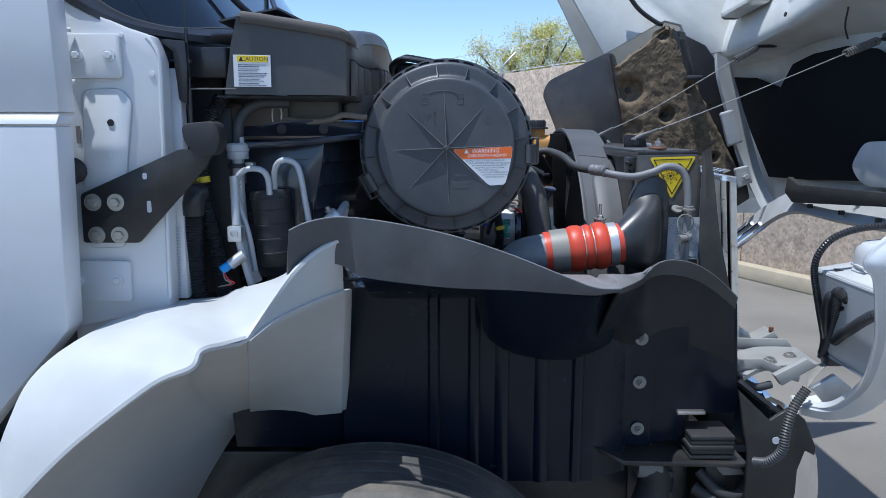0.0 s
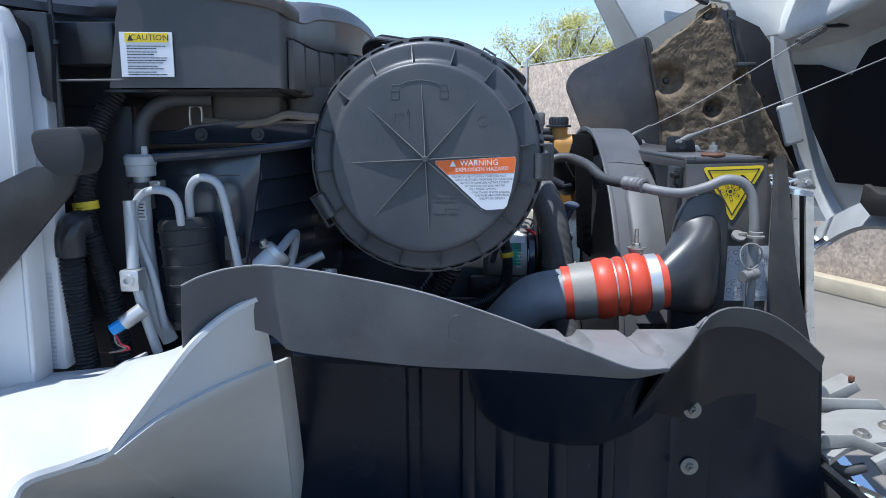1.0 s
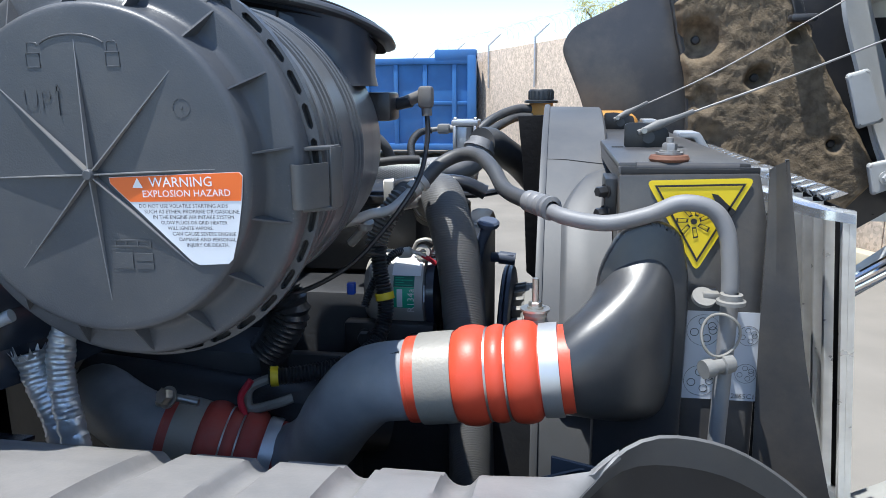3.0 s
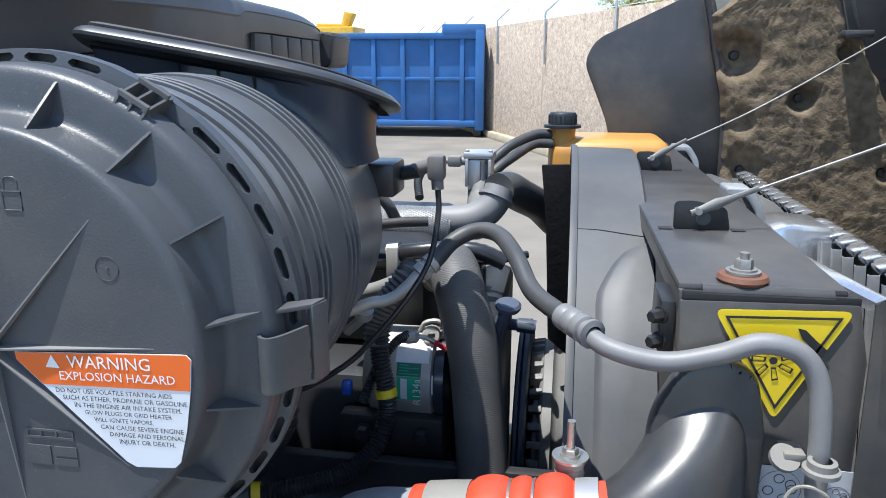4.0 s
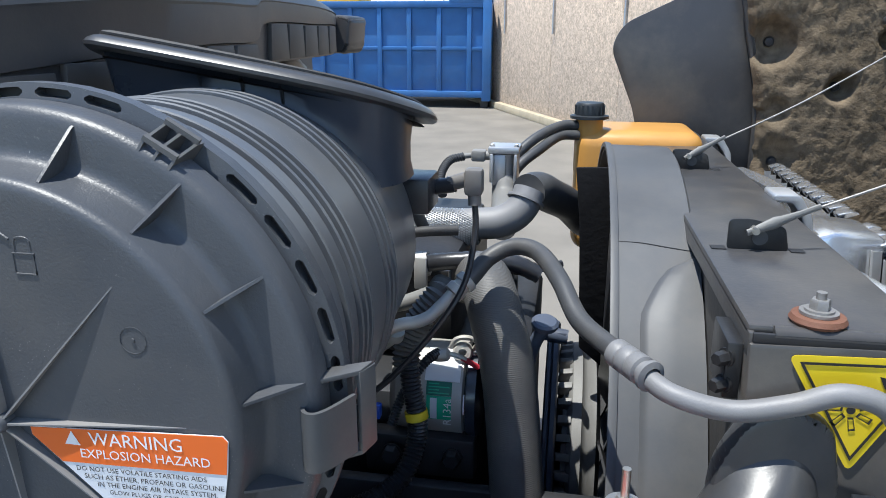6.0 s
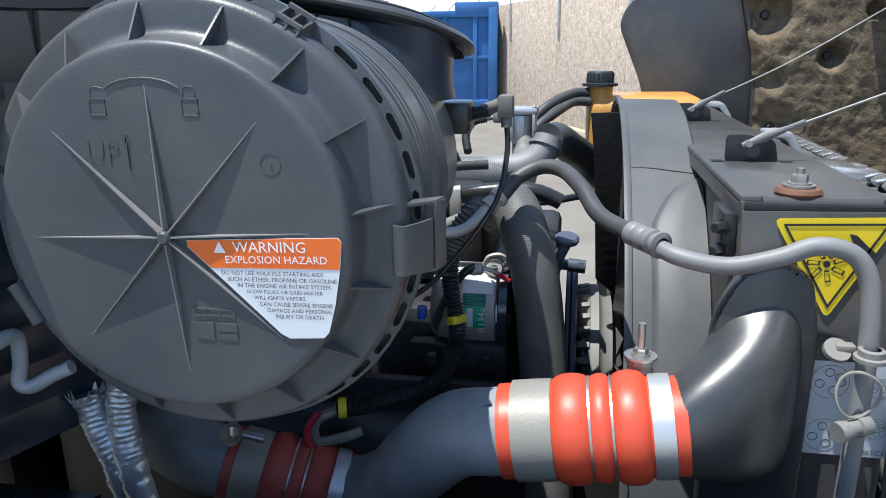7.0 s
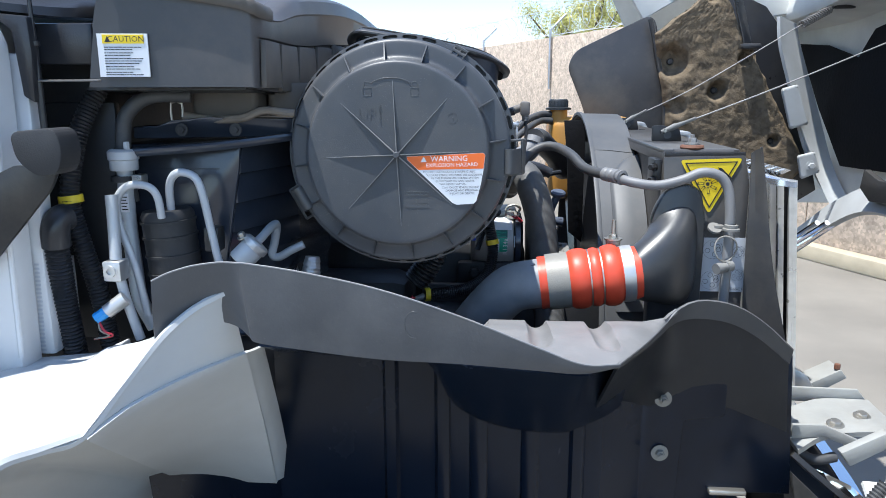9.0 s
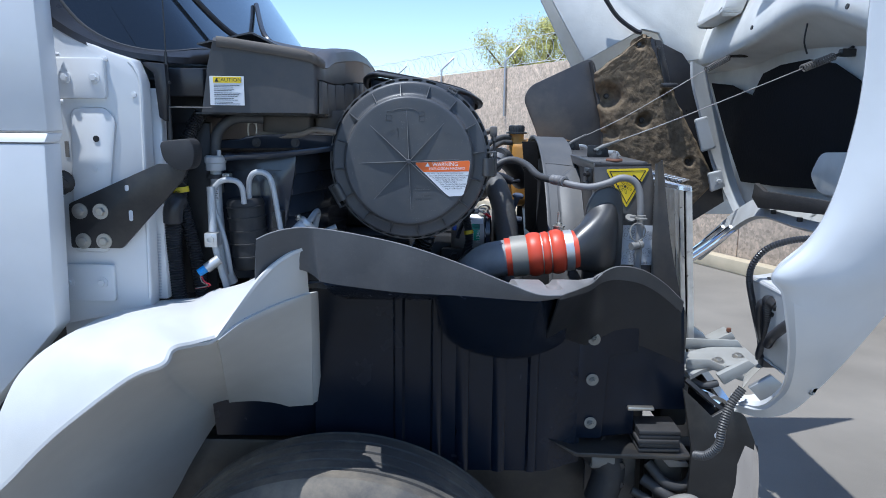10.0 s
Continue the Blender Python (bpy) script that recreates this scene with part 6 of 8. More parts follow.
for pts in ([(0.35, 2.86, 1.70), (0.31, 2.84, 1.70), (0.26, 2.78, 1.68), (0.215, 2.74, 1.64), (0.19, 2.72, 1.60)], [(0.35, 2.85, 1.68), (0.31, 2.83, 1.68), (0.27, 2.76, 1.66), (0.235, 2.72, 1.635), (0.21, 2.70, 1.60)]):
    bm = bmesh.new()
    tube(bm, pts, 0.011, 10)
    solo("overflow_hose", bm, M_HOSE, "thin black rubber overflow hose to the reservoir", "hose", group="overflow hoses")

# ---- engine ----
eng = thing("engine", (-0.2, 2.4, 0.6), "dark diesel engine with cast valve cover and accessories", "engine")
bm = bmesh.new()
box(bm, (-0.60, 2.12, 0.62), (0.24, 2.75, 1.42), 0.03)
box(bm, (-0.60, 2.22, 1.42), (0.18, 2.65, 1.58), 0.03)
part("block", bm, M_DARK, eng)
bm = bmesh.new()
box(bm, (-1.9, 1.96, 0.55), (-0.56, 2.95, 1.28), 0.04)
part("bell_housing", bm, M_DARK, eng)
bm = bmesh.new()
box(bm, (-0.5, 1.98, 1.05), (-0.02, 2.12, 1.36), 0.04)
part("side_casting", bm, M_DARK, eng)
bm = bmesh.new()
tube(bm, [(-0.3, 1.95, 1.3), (0.0, 1.98, 1.26), (0.15, 2.05, 1.22)], 0.05, 14)
part("coolant_elbow", bm, M_DARK, eng)
bm = bmesh.new()
box(bm, (-0.05, 1.93, 1.12), (0.12, 2.06, 1.30), 0.015)
part("pump_housing", bm, M_DARK, eng)
bm = bmesh.new()
tube(bm, [(0.03, 2.38, 1.5882), (0.1136, 2.38, 1.5882), (0.1933, 2.38, 1.5951), (0.2246, 2.38, 1.5992), (0.2494, 2.383, 1.6112), (0.2648, 2.39, 1.629), (0.2722, 2.4, 1.649)], 0.0262, 24)
part("egr_pipe", bm, M_PIPE, eng, "dull cast EGR crossover pipe")
bm = bmesh.new()
lathe(bm, [(0.0262, 0.004), (0.0312, 0.004), (0.0312, 0.009), (0.0262, 0.009)], (0.2648, 2.39, 1.629), (0.0074, 0.01, 0.02), 28, True)
part("pipe_clamp", bm, M_PIPE, eng)
bm = bmesh.new()
P = [Vector((0.06, 2.38, 1.5882))]
lathe(bm, [(0.0262, 0), (0.0288, 0.001), (0.0292, 0.06), (0.0288, 0.134), (0.0262, 0.135)], P[0], (1, 0, 0), 32)
part("heat_sleeve", bm, M_CORE, eng, "woven silver heat sleeve")
rnd = random.Random(8)
bm = bmesh.new()
for i in range(31):
    for k in range(26):
        a = math.pi * (0.45 + 1.1 * (k + 0.5 * (i % 2)) / 26)
        p = P[0] + Vector((0.003 + i * 0.0042, math.cos(a) * 0.0294, math.sin(a) * 0.0294))
        box(bm, (p.x - 0.0015, p.y - 0.0011, p.z - 0.0011), (p.x + 0.0015, p.y + 0.0011, p.z + 0.0011))
tagged(part("sleeve_weave", bm, M_ALU, eng, "raised silver weave"), kind="stuff")
bm = bmesh.new()
tube(bm, [(0.2703, 2.4, 1.646), (0.2854, 2.43, 1.6443), (0.3075, 2.48, 1.623), (0.3365, 2.55, 1.5927), (0.3693, 2.62, 1.5455), (0.37, 2.72, 1.54)], 0.0305, 22)
part("bypass_hose", bm, M_HOSE, eng)
bm = bmesh.new()
box(bm, (0.186, 2.64, 1.602), (0.212, 2.70, 1.668), 0.006)
lathe(bm, [(0, 0), (0.022, 0), (0.024, 0.006), (0.02, 0.012), (0.0205, 0.06), (0.024, 0.066), (0, 0.068)], (0.205, 2.665, 1.60), (0, 0, 1), 24)
box(bm, (0.176, 2.635, 1.668), (0.238, 2.70, 1.682), 0.004)
box(bm, (0.18, 2.632, 1.612), (0.187, 2.70, 1.668), 0.002)
box(bm, (0.227, 2.632, 1.612), (0.234, 2.70, 1.668), 0.002)
for x in (0.184, 0.231):
    bolt(bm, (x, 2.645, 1.682), (0, 0, 1), 0.004, 0.003, 1.3)
part("egr_valve", bm, M_ALU, eng, "silver valve body with side ribs and a bolted cap")
bm = bmesh.new()
tube(bm, [(0.21, 2.665, 1.61), (0.212, 2.64, 1.58), (0.218, 2.58, 1.565), (0.22, 2.50, 1.56)], 0.027, 20)
part("valve_neck", bm, M_CAST, eng)
bm = bmesh.new()
box(bm, (0.142, 2.645, 1.650), (0.17, 2.675, 1.672), 0.004)
tube(bm, [(0.165, 2.66, 1.661), (0.18, 2.66, 1.661)], 0.009, 12, smooth=False)
tube(bm, [(0.12, 2.655, 1.658), (0.145, 2.66, 1.661)], 0.0055, 10, smooth=False)
part("valve_plug", bm, M_CAST, eng, "pale grey electrical plug")
bm = bmesh.new()
corrugated(bm, [(0.125, 2.656, 1.658), (0.10, 2.64, 1.652), (0.09, 2.60, 1.63), (0.10, 2.56, 1.60)], 0.008, 0.005, 0.12, 10)
part("plug_conduit", bm, M_HOSE, eng)
bm = bmesh.new()
box(bm, (0.06, 2.215, 1.548), (0.262, 2.25, 1.566), 0.003)
prism(bm, [(0.245, 2.22, 1.568), (0.268, 2.22, 1.555), (0.268, 2.22, 1.40), (0.25, 2.22, 1.40)], (0, 0.03, 0), 0.003)
part("support_beam", bm, M_FRAME, eng)
bm = bmesh.new()
corrugated(bm, [(0.135, 2.19, 1.583), (0.174, 2.18, 1.592), (0.224, 2.18, 1.597), (0.265, 2.18, 1.5945), (0.300, 2.185, 1.579)], 0.0125, 0.011, 0.03, 14)
part("braided_line", bm, M_BLACK, eng)
bm = bmesh.new()
lathe(bm, [(0.012, 0), (0.0175, 0), (0.0175, 0.018), (0.012, 0.018)], (0.128, 2.19, 1.582), (1, 0, 0.15), 20, True)
box(bm, (0.128, 2.17, 1.552), (0.146, 2.18, 1.598), 0.002)
part("line_clamp", bm, M_BAREPIPE, eng, "pale metal line clamp")
bm = bmesh.new()
tube(bm, [(0.06, 2.14, 1.53), (0.12, 2.13, 1.545), (0.165, 2.125, 1.565), (0.195, 2.13, 1.572)], 0.011, 10)
part("bracket", bm, M_CAST, eng)
bm = bmesh.new()
prism(bm, [(0.135, 2.12, 1.545), (0.165, 2.12, 1.575), (0.205, 2.12, 1.582), (0.20, 2.12, 1.572), (0.17, 2.12, 1.556), (0.15, 2.12, 1.535)], (0, 0.02, 0), 0.003)
part("bracket", bm, M_CAST, eng)
bm = bmesh.new()
lathe(bm, [(0, -0.006), (0.016, -0.006), (0.0175, -0.003), (0.0175, 0.001), (0.014, 0.004), (0, 0.004)], (0.3135, 2.1, 1.5436), (0.1, -0.25, 1), 28)
tube(bm, [(0.3135, 2.1, 1.54), (0.298, 2.11, 1.50), (0.29, 2.12, 1.44)], 0.009, 12)
part("idler_cap", bm, M_PULLEY, eng, "flat blue-black round cap")
bm = bmesh.new()
box(bm, (0.29, 2.29, 1.434), (0.345, 2.31, 1.450), 0.004)
lathe(bm, [(0, 0), (0.012, 0), (0.012, 0.03), (0, 0.03)], (0.315, 2.30, 1.442), (1, 0, -0.1), 16)
part("tensioner_arm", bm, M_PULLEY, eng, "blue-black tensioner arm")
bm = bmesh.new()
tube(bm, [(0.085, 2.22, 1.60), (0.09, 2.21, 1.655), (0.105, 2.20, 1.672), (0.125, 2.20, 1.655), (0.135, 2.21, 1.63)], 0.0085, 12)
part("vacuum_hose", bm, M_HOSE, eng)
bm = bmesh.new()
tube(bm, [(0.06, 2.20, 1.645), (0.10, 2.19, 1.628), (0.15, 2.19, 1.632), (0.185, 2.20, 1.632)], 0.0075, 12)
part("vacuum_hose", bm, M_RUBBER, eng)
bm = bmesh.new()
corrugated(bm, [(0.1885, 2.075, 1.594), (0.1819, 2.06, 1.586), (0.1627, 2.05, 1.5596), (0.1482, 2.045, 1.5258), (0.146, 2.035, 1.495)], 0.0165, 0.0062, 0.11, 18)
part("sensor_conduit", bm, M_CONDUIT, eng, "grey corrugated conduit")
bm = bmesh.new()
lathe(bm, [(0, 0), (0.011, 0), (0.012, 0.003), (0.012, 0.012), (0, 0.014)], (0.138, 2.01, 1.548), (0.2, -0.3, 0.9), 16)
tube(bm, [(0.138, 2.01, 1.548), (0.11, 2.03, 1.52)], 0.007, 8, smooth=False)
part("sensor", bm, M_BAREPIPE, eng, "small pale metal sensor")
for pts, r in (([(0.20, 2.25, 1.57), (0.27, 2.22, 1.57), (0.33, 2.25, 1.575)], 0.006),):
    bm = bmesh.new()
    tube(bm, pts, r, 8)
    part("harness", bm, M_BLACK, eng)
bm = bmesh.new()
box(bm, (0.0, 2.02, 0.6), (0.48, 2.04, 1.34), 0.004)
part("splash_plate", bm, M_DARK, eng)
bm = bmesh.new()
box(bm, (0.25, 2.05, 1.0), (0.30, 2.4, 1.52), 0.015)
part("front_cover", bm, M_DARK, eng)

bm = bmesh.new()
corrugated(bm, [(0.0242, 1.96, 1.4561), (0.035, 1.96, 1.4321), (0.0161, 1.96, 1.3934), (-0.0114, 1.96, 1.3576)], 0.027, 0.008, 0.1, 18)
part("ribbed_duct", bm, M_BLACK, eng, "black ribbed breather duct")

comp = thing("ac_compressor", (0.15, 2.14, 1.32), "silver and black air-conditioning compressor with white and green labels", "compressor")
CY, CZ = 2.142, 1.42
bm = bmesh.new()
lathe(bm, [(0, 0.05), (0.05, 0.05), (0.062, 0.06), (0.066, 0.08), (0.066, 0.150), (0.06, 0.152), (0, 0.152)], (0.06, CY, CZ), (1, 0, 0), 40)
part("body", bm, M_BAREPIPE, comp)
bm = bmesh.new()
lathe(bm, [(0, 0.153), (0.064, 0.153), (0.069, 0.156), (0.069, 0.168), (0.062, 0.170), (0.05, 0.174), (0, 0.174)], (0.06, CY, CZ), (1, 0, 0), 40)
part("pulley", bm, M_GLOSS, comp)


def wrap(name, x0, x1, a0, a1, e, material, label):
    bm = bmesh.new()
    ring = [(math.sin(a), math.cos(a)) for a in [math.radians(a0 + (a1 - a0) * i / 8) for i in range(9)]]
    sheet(bm, [[(x, CY - (0.0664 + e) * c, CZ + (0.0664 + e) * s_) for (c, s_) in ring] for x in (x0, x1)], 0.0006)
    part(name, bm, material, comp, label)


wrap("label", 0.160, 0.207, 14, 57, 0.0006, M_LABEL, "white label")
wrap("label", 0.163, 0.197, 57.5, 73, 0.0006, M_DGREEN, "dark green label with printed rows")
wrap("label", 0.164, 0.197, 73.5, 102, 0.0010, M_GREEN, "bright green label")
wrap("label", 0.169, 0.178, 76, 101, 0.0016, M_LABEL, "white strip")
for k in range(4):
    wrap("print_row", 0.166, 0.180 + 0.014 * (k % 2), 59.5 + 3.4 * k, 60.7 + 3.4 * k, 0.0011, M_GREEN, "")
wrap("scuff", 0.2125, 0.2145, 70, 92, 0.0026, M_LABEL, "white paint scuff")
bm = bmesh.new()
words(bm, "R134a", 0.0155, pose(0.1925, CY - 0.0690, CZ - 0.001, 90, 0, 0) @ pose(0, 0, 0, 0, 0, 90))
part("print", bm, M_INKW, comp)
bm = bmesh.new()
lathe(bm, [(0.0055, 0), (0.012, 0), (0.0135, 0.003), (0.0135, 0.014), (0.011, 0.018), (0.0055, 0.018)], (0.2055, 2.122, 1.487), (0.1, -1, 0.25), 20, True)
box(bm, (0.195, 2.115, 1.472), (0.226, 2.14, 1.486), 0.003)
tube(bm, [(0.219, 2.118, 1.49), (0.226, 2.112, 1.503), (0.214, 2.108, 1.512), (0.198, 2.108, 1.508), (0.19, 2.112, 1.494)], 0.0032, 8)
part("port", bm, M_BAREPIPE, comp)
bm = bmesh.new()
lathe(bm, [(0, 0), (0.0075, 0.001), (0.009, 0.008), (0.009, 0.02), (0.005, 0.024), (0, 0.024)], (0.170, 2.084, 1.4935), (1, 0.1, 0.1), 16)
tube(bm, [(0.192, 2.088, 1.496), (0.203, 2.09, 1.493), (0.214, 2.092, 1.487)], 0.0036, 8)
part("lead_plug", bm, M_BAREPIPE, comp, "pale plug on a lead")
bm = bmesh.new()
tube(bm, [(0.208, 2.091, 1.490), (0.218, 2.093, 1.484), (0.230, 2.097, 1.475)], 0.0038, 8)
part("lead", bm, M_REDW, comp)
bm = bmesh.new()
for c in ((0.12, 2.06, 1.36), (0.20, 2.07, 1.355)):
    bolt(bm, c, (0, -1, 0), 0.012, 0.012, 1.1)
box(bm, (0.08, 2.07, 1.32), (0.23, 2.1, 1.38), 0.006)
part("mount", bm, M_DARK, comp)

# wiring looms
loom = thing("engine_wiring_loom", (0.1, 1.95, 1.33), "black corrugated wiring loom with yellow tape bands", "wiring loom")
bm = bmesh.new()
corrugated(bm, [(0.150, 2.035, 1.515), (0.154, 2.03, 1.48), (0.162, 2.025, 1.44), (0.162, 2.02, 1.405), (0.15, 1.995, 1.37), (0.115, 1.965, 1.35), (0.06, 1.93, 1.345), (0.015, 1.91, 1.345)], 0.012, 0.005, 0.1)
part("conduit", bm, M_BLACK, loom)
for a, d in (((0.1605, 2.0255, 1.445), (0.2, -0.1, -1)), ((0.028, 1.916, 1.345), (-1, -0.35, 0.0))):
    bm = bmesh.new()
    lathe(bm, [(0.012, 0), (0.0146, 0), (0.0146, 0.011), (0.012, 0.011)], a, d, 20)
    part("tape", bm, M_YTAPE, loom, "yellow tape band")
bm = bmesh.new()
tube(bm, [(0.02, 1.91, 1.345), (-0.01, 1.90, 1.33), (-0.01, 1.90, 1.30), (0.03, 1.9, 1.31), (0.05, 1.91, 1.315)], 0.007, 8)
part("lead", bm, M_CLAMPG, loom)
bm = bmesh.new()
tube(bm, [(-0.005, 1.895, 1.345), (-0.02, 1.89, 1.32), (-0.015, 1.89, 1.29)], 0.005, 8)
part("red_lead", bm, M_REDW, loom)
bm = bmesh.new()
box(bm, (0.113, 1.986, 1.450), (0.125, 1.998, 1.468), 0.002)
part("blue_plug", bm, M_BLUED, loom, "blue connector")
bm = bmesh.new()
corrugated(bm, [(0.178, 2.084, 1.498), (0.168, 2.065, 1.496), (0.1565, 2.05, 1.483), (0.140, 2.04, 1.455), (0.128, 2.03, 1.42)], 0.0062, 0.004, 0.12, 8)
part("branch", bm, M_BLACK, loom)

# ---- intake plenum (cowl) ----
cowl = thing("cowl_plenum", (-0.25, 2.0, 1.77), "black plastic windscreen cowl and air-intake plenum, dusty front edge", "cowl")
CF = [(-0.43, 1.458, 1.782, 1.862, 1.937), (-0.34, 1.470, 1.782, 1.86, 1.93), (-0.215, 1.488, 1.782, 1.858, 1.912), (-0.19, 1.505, 1.78, 1.855, 1.90), (-0.19, 1.60, 1.775, 1.855, 1.902), (-0.185, 1.72, 1.772, 1.855, 1.935), (-0.165, 1.95, 1.80, 1.87, 1.957), (-0.165, 2.2, 1.84, 1.88, 1.963),
      (-0.172, 2.36, 1.845, 1.882, 1.963), (-0.175, 2.42, 1.845, 1.91, 1.963), (-0.19, 2.7, 1.845, 1.91, 1.96), (-0.212, 2.88, 1.845, 1.91, 1.948), (-0.25, 2.96, 1.845, 1.905, 1.94), (-0.38, 3.0, 1.845, 1.905, 1.93)]
CL, CS, CT = (spline([(p[0], p[1], p[k]) for p in CF], 8) for k in (2, 3, 4))
for i in range(9):
    CT[i].x += 0.03 * (1 - i / 9)
    CS[i].x += 0.014 * (1 - i / 9)
CN = []
for i in range(len(CL)):
    t = CL[min(i + 1, len(CL) - 1)] - CL[max(i - 1, 0)]
    CN.append(Vector((t.y, -t.x, 0)).normalized())
up = Vector((0, 0, 1))
bm = bmesh.new()
step_in = [min(1.0, max(0.0, (i - 22) / 6)) for i in range(len(CL))]
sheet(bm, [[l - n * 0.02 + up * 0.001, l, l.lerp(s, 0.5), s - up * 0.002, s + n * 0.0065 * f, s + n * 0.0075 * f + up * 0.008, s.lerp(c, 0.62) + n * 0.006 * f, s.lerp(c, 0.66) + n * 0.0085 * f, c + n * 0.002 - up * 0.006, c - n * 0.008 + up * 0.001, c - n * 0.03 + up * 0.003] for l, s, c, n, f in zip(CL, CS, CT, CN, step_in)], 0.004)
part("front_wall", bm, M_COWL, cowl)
bm = bmesh.new()
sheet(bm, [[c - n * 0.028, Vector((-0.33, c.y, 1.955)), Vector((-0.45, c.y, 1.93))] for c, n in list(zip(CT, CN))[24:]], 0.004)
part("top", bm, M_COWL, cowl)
bm = bmesh.new()
sheet(bm, [[l - n * 0.018 + up * 0.002, Vector((-0.46, max(1.50, l.y), l.z + 0.002))] for l, n in list(zip(CL, CN))[24:]], 0.004)
part("floor", bm, M_BLACK, cowl)


def vent_pad(y, w):
    k = min(range(len(CL)), key=lambda i: abs(CL[i].y - y) + (9 if CL[i].x < -0.235 else 0))
    n = CN[k]
    t = Vector((-n.y, n.x, 0))
    l, s = CL[k], CS[k]
    l, s = l + t * ((y - l.y) / max(0.2, t.y)), s + t * ((y - s.y) / max(0.2, t.y))
    bm = bmesh.new()
    lo_, hi_ = l + up * 0.004, s - up * 0.0035
    prism(bm, [lo_ - t * w * 0.495, lo_ + t * w * 0.495, hi_ + t * w * 0.425, hi_ - t * w * 0.425], n * 0.0085, 0.001)
    part("vent_pad", bm, M_SEAT, cowl)


for i in range(9):
    vent_pad(1.553 + i * 0.096, 0.096)
for i in range(5):
    vent_pad(2.47 + i * 0.092, 0.092)
bm = bmesh.new()
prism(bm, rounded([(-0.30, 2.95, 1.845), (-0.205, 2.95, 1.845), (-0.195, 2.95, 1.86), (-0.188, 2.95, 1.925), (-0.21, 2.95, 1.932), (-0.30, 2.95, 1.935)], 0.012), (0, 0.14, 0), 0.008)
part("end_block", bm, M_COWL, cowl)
bm = bmesh.new()
tube(bm, [(-0.33, 2.7, 1.80), (-0.30, 2.78, 1.83), (-0.31, 2.9, 1.80)], 0.03, 12)
part("wiper_linkage", bm, M_BLACK, cowl)
bm = bmesh.new()
lip_line = CT[1:30]
sheet(bm, [[p + n * 0.006 - up * 0.018, p + n * 0.0095 - up * 0.013, p + n * 0.0095 - up * 0.002, p + n * 0.005 + up * 0.004, p - n * 0.03 + up * 0.006] for p, n in zip(lip_line, CN[1:30])], 0.003)
part("top_lip", bm, M_SEAT, cowl, "dusty overhanging lip")

cl = thing("caution_label", (-0.375, 1.455, 1.8), "white printed caution label with a yellow heading on the cowl", "label")
u = Vector((0.0705, 0.0105, 0)).normalized()
LQ = lambda s, z, e=0.0: Vector((-0.4095, 1.4565 - e, z)) + u * s
bm = bmesh.new()
prism(bm, [LQ(0, 1.797), LQ(0.071, 1.797), LQ(0.071, 1.858), LQ(0, 1.858)], (0.0, -0.002, 0))
part("white_field", bm, M_LABEL, cl)
bm = bmesh.new()
prism(bm, [LQ(0.0075, 1.844, 0.002), LQ(0.066, 1.844, 0.002), LQ(0.066, 1.8565, 0.002), LQ(0.0075, 1.8565, 0.002)], (0, -0.0008, 0))
part("yellow_field", bm, M_YELLOW, cl)
bm = bmesh.new()
rot = math.degrees(math.atan2(u.y, u.x))
mm = Matrix.Translation(LQ(0.041, 1.850, 0.0032)) @ pose(0, 0, 0, 0, 0, rot) @ pose(0, 0, 0, 90, 0, 0)
words(bm, "CAUTION", 0.0115, mm)
prism(bm, [LQ(0.011, 1.846, 0.003), LQ(0.019, 1.846, 0.003), LQ(0.015, 1.8545, 0.003)], (0, -0.0004, 0))
part("heading", bm, M_INK, cl)
bm = bmesh.new()
rnd = random.Random(2)
for i in range(11):
    z = 1.8395 - i * 0.0034 - (0.0012 if i > 1 else 0) - (0.0012 if i > 3 else 0) - (0.0012 if i > 6 else 0) - (0.0012 if i > 8 else 0)
    a = 0.009
    end = 0.009 + rnd.uniform(0.034, 0.053)
    while a < end:
        b = a + rnd.uniform(0.002, 0.0065)
        prism(bm, [LQ(a, z, 0.002), LQ(b, z, 0.002), LQ(b, z - 0.0012, 0.002), LQ(a, z - 0.0012, 0.002)], (0, -0.0004, 0))
        a = b + 0.0009
part("print", bm, M_INK, cl)

# windscreen and black surround
ws = thing("windscreen", (-0.6, 2.4, 1.95), "dark raked windscreen with black rubber surround", "windscreen")
outer = [(-0.80, 1.37, 2.17), (-0.735, 1.372, 2.035), (-0.731, 1.372, 1.999), (-0.718, 1.372, 1.967), (-0.661, 1.372, 1.929), (-0.591, 1.385, 1.898), (-0.498, 1.45, 1.885), (-0.45, 1.55, 1.887), (-0.43, 1.8, 1.90), (-0.41, 2.45, 1.91), (-0.43, 3.1, 1.90), (-0.50, 3.36, 1.90)]
base = [(-0.745, 1.39, 2.13), (-0.712, 1.40, 2.046), (-0.688, 1.402, 2.003), (-0.649, 1.408, 1.955), (-0.598, 1.422, 1.923), (-0.541, 1.455, 1.909), (-0.50, 1.51, 1.912), (-0.47, 1.6, 1.925), (-0.455, 1.85, 1.945), (-0.435, 2.45, 1.955), (-0.455, 3.1, 1.945), (-0.53, 3.32, 1.94)]
bm = bmesh.new()
sheet(bm, loft([base, [(x - 0.5, y + (0.1 if y < 2.4 else -0.1), z + 0.75) for x, y, z in base]], 40, 4), 0.006)
part("glass", bm, M_GLASS, ws)
bm = bmesh.new()
sheet(bm, [[a, a.lerp(b, 0.3) + Vector((0.004, -0.010, 0.004)), a.lerp(b, 0.8) + Vector((0.003, -0.008, 0.004)), b] for a, b in zip(spline(outer, 6), spline(base, 6))], 0.012)
part("rubber_surround", bm, M_BLACK, ws)
bm = bmesh.new()
tube(bm, base, 0.004, 8)
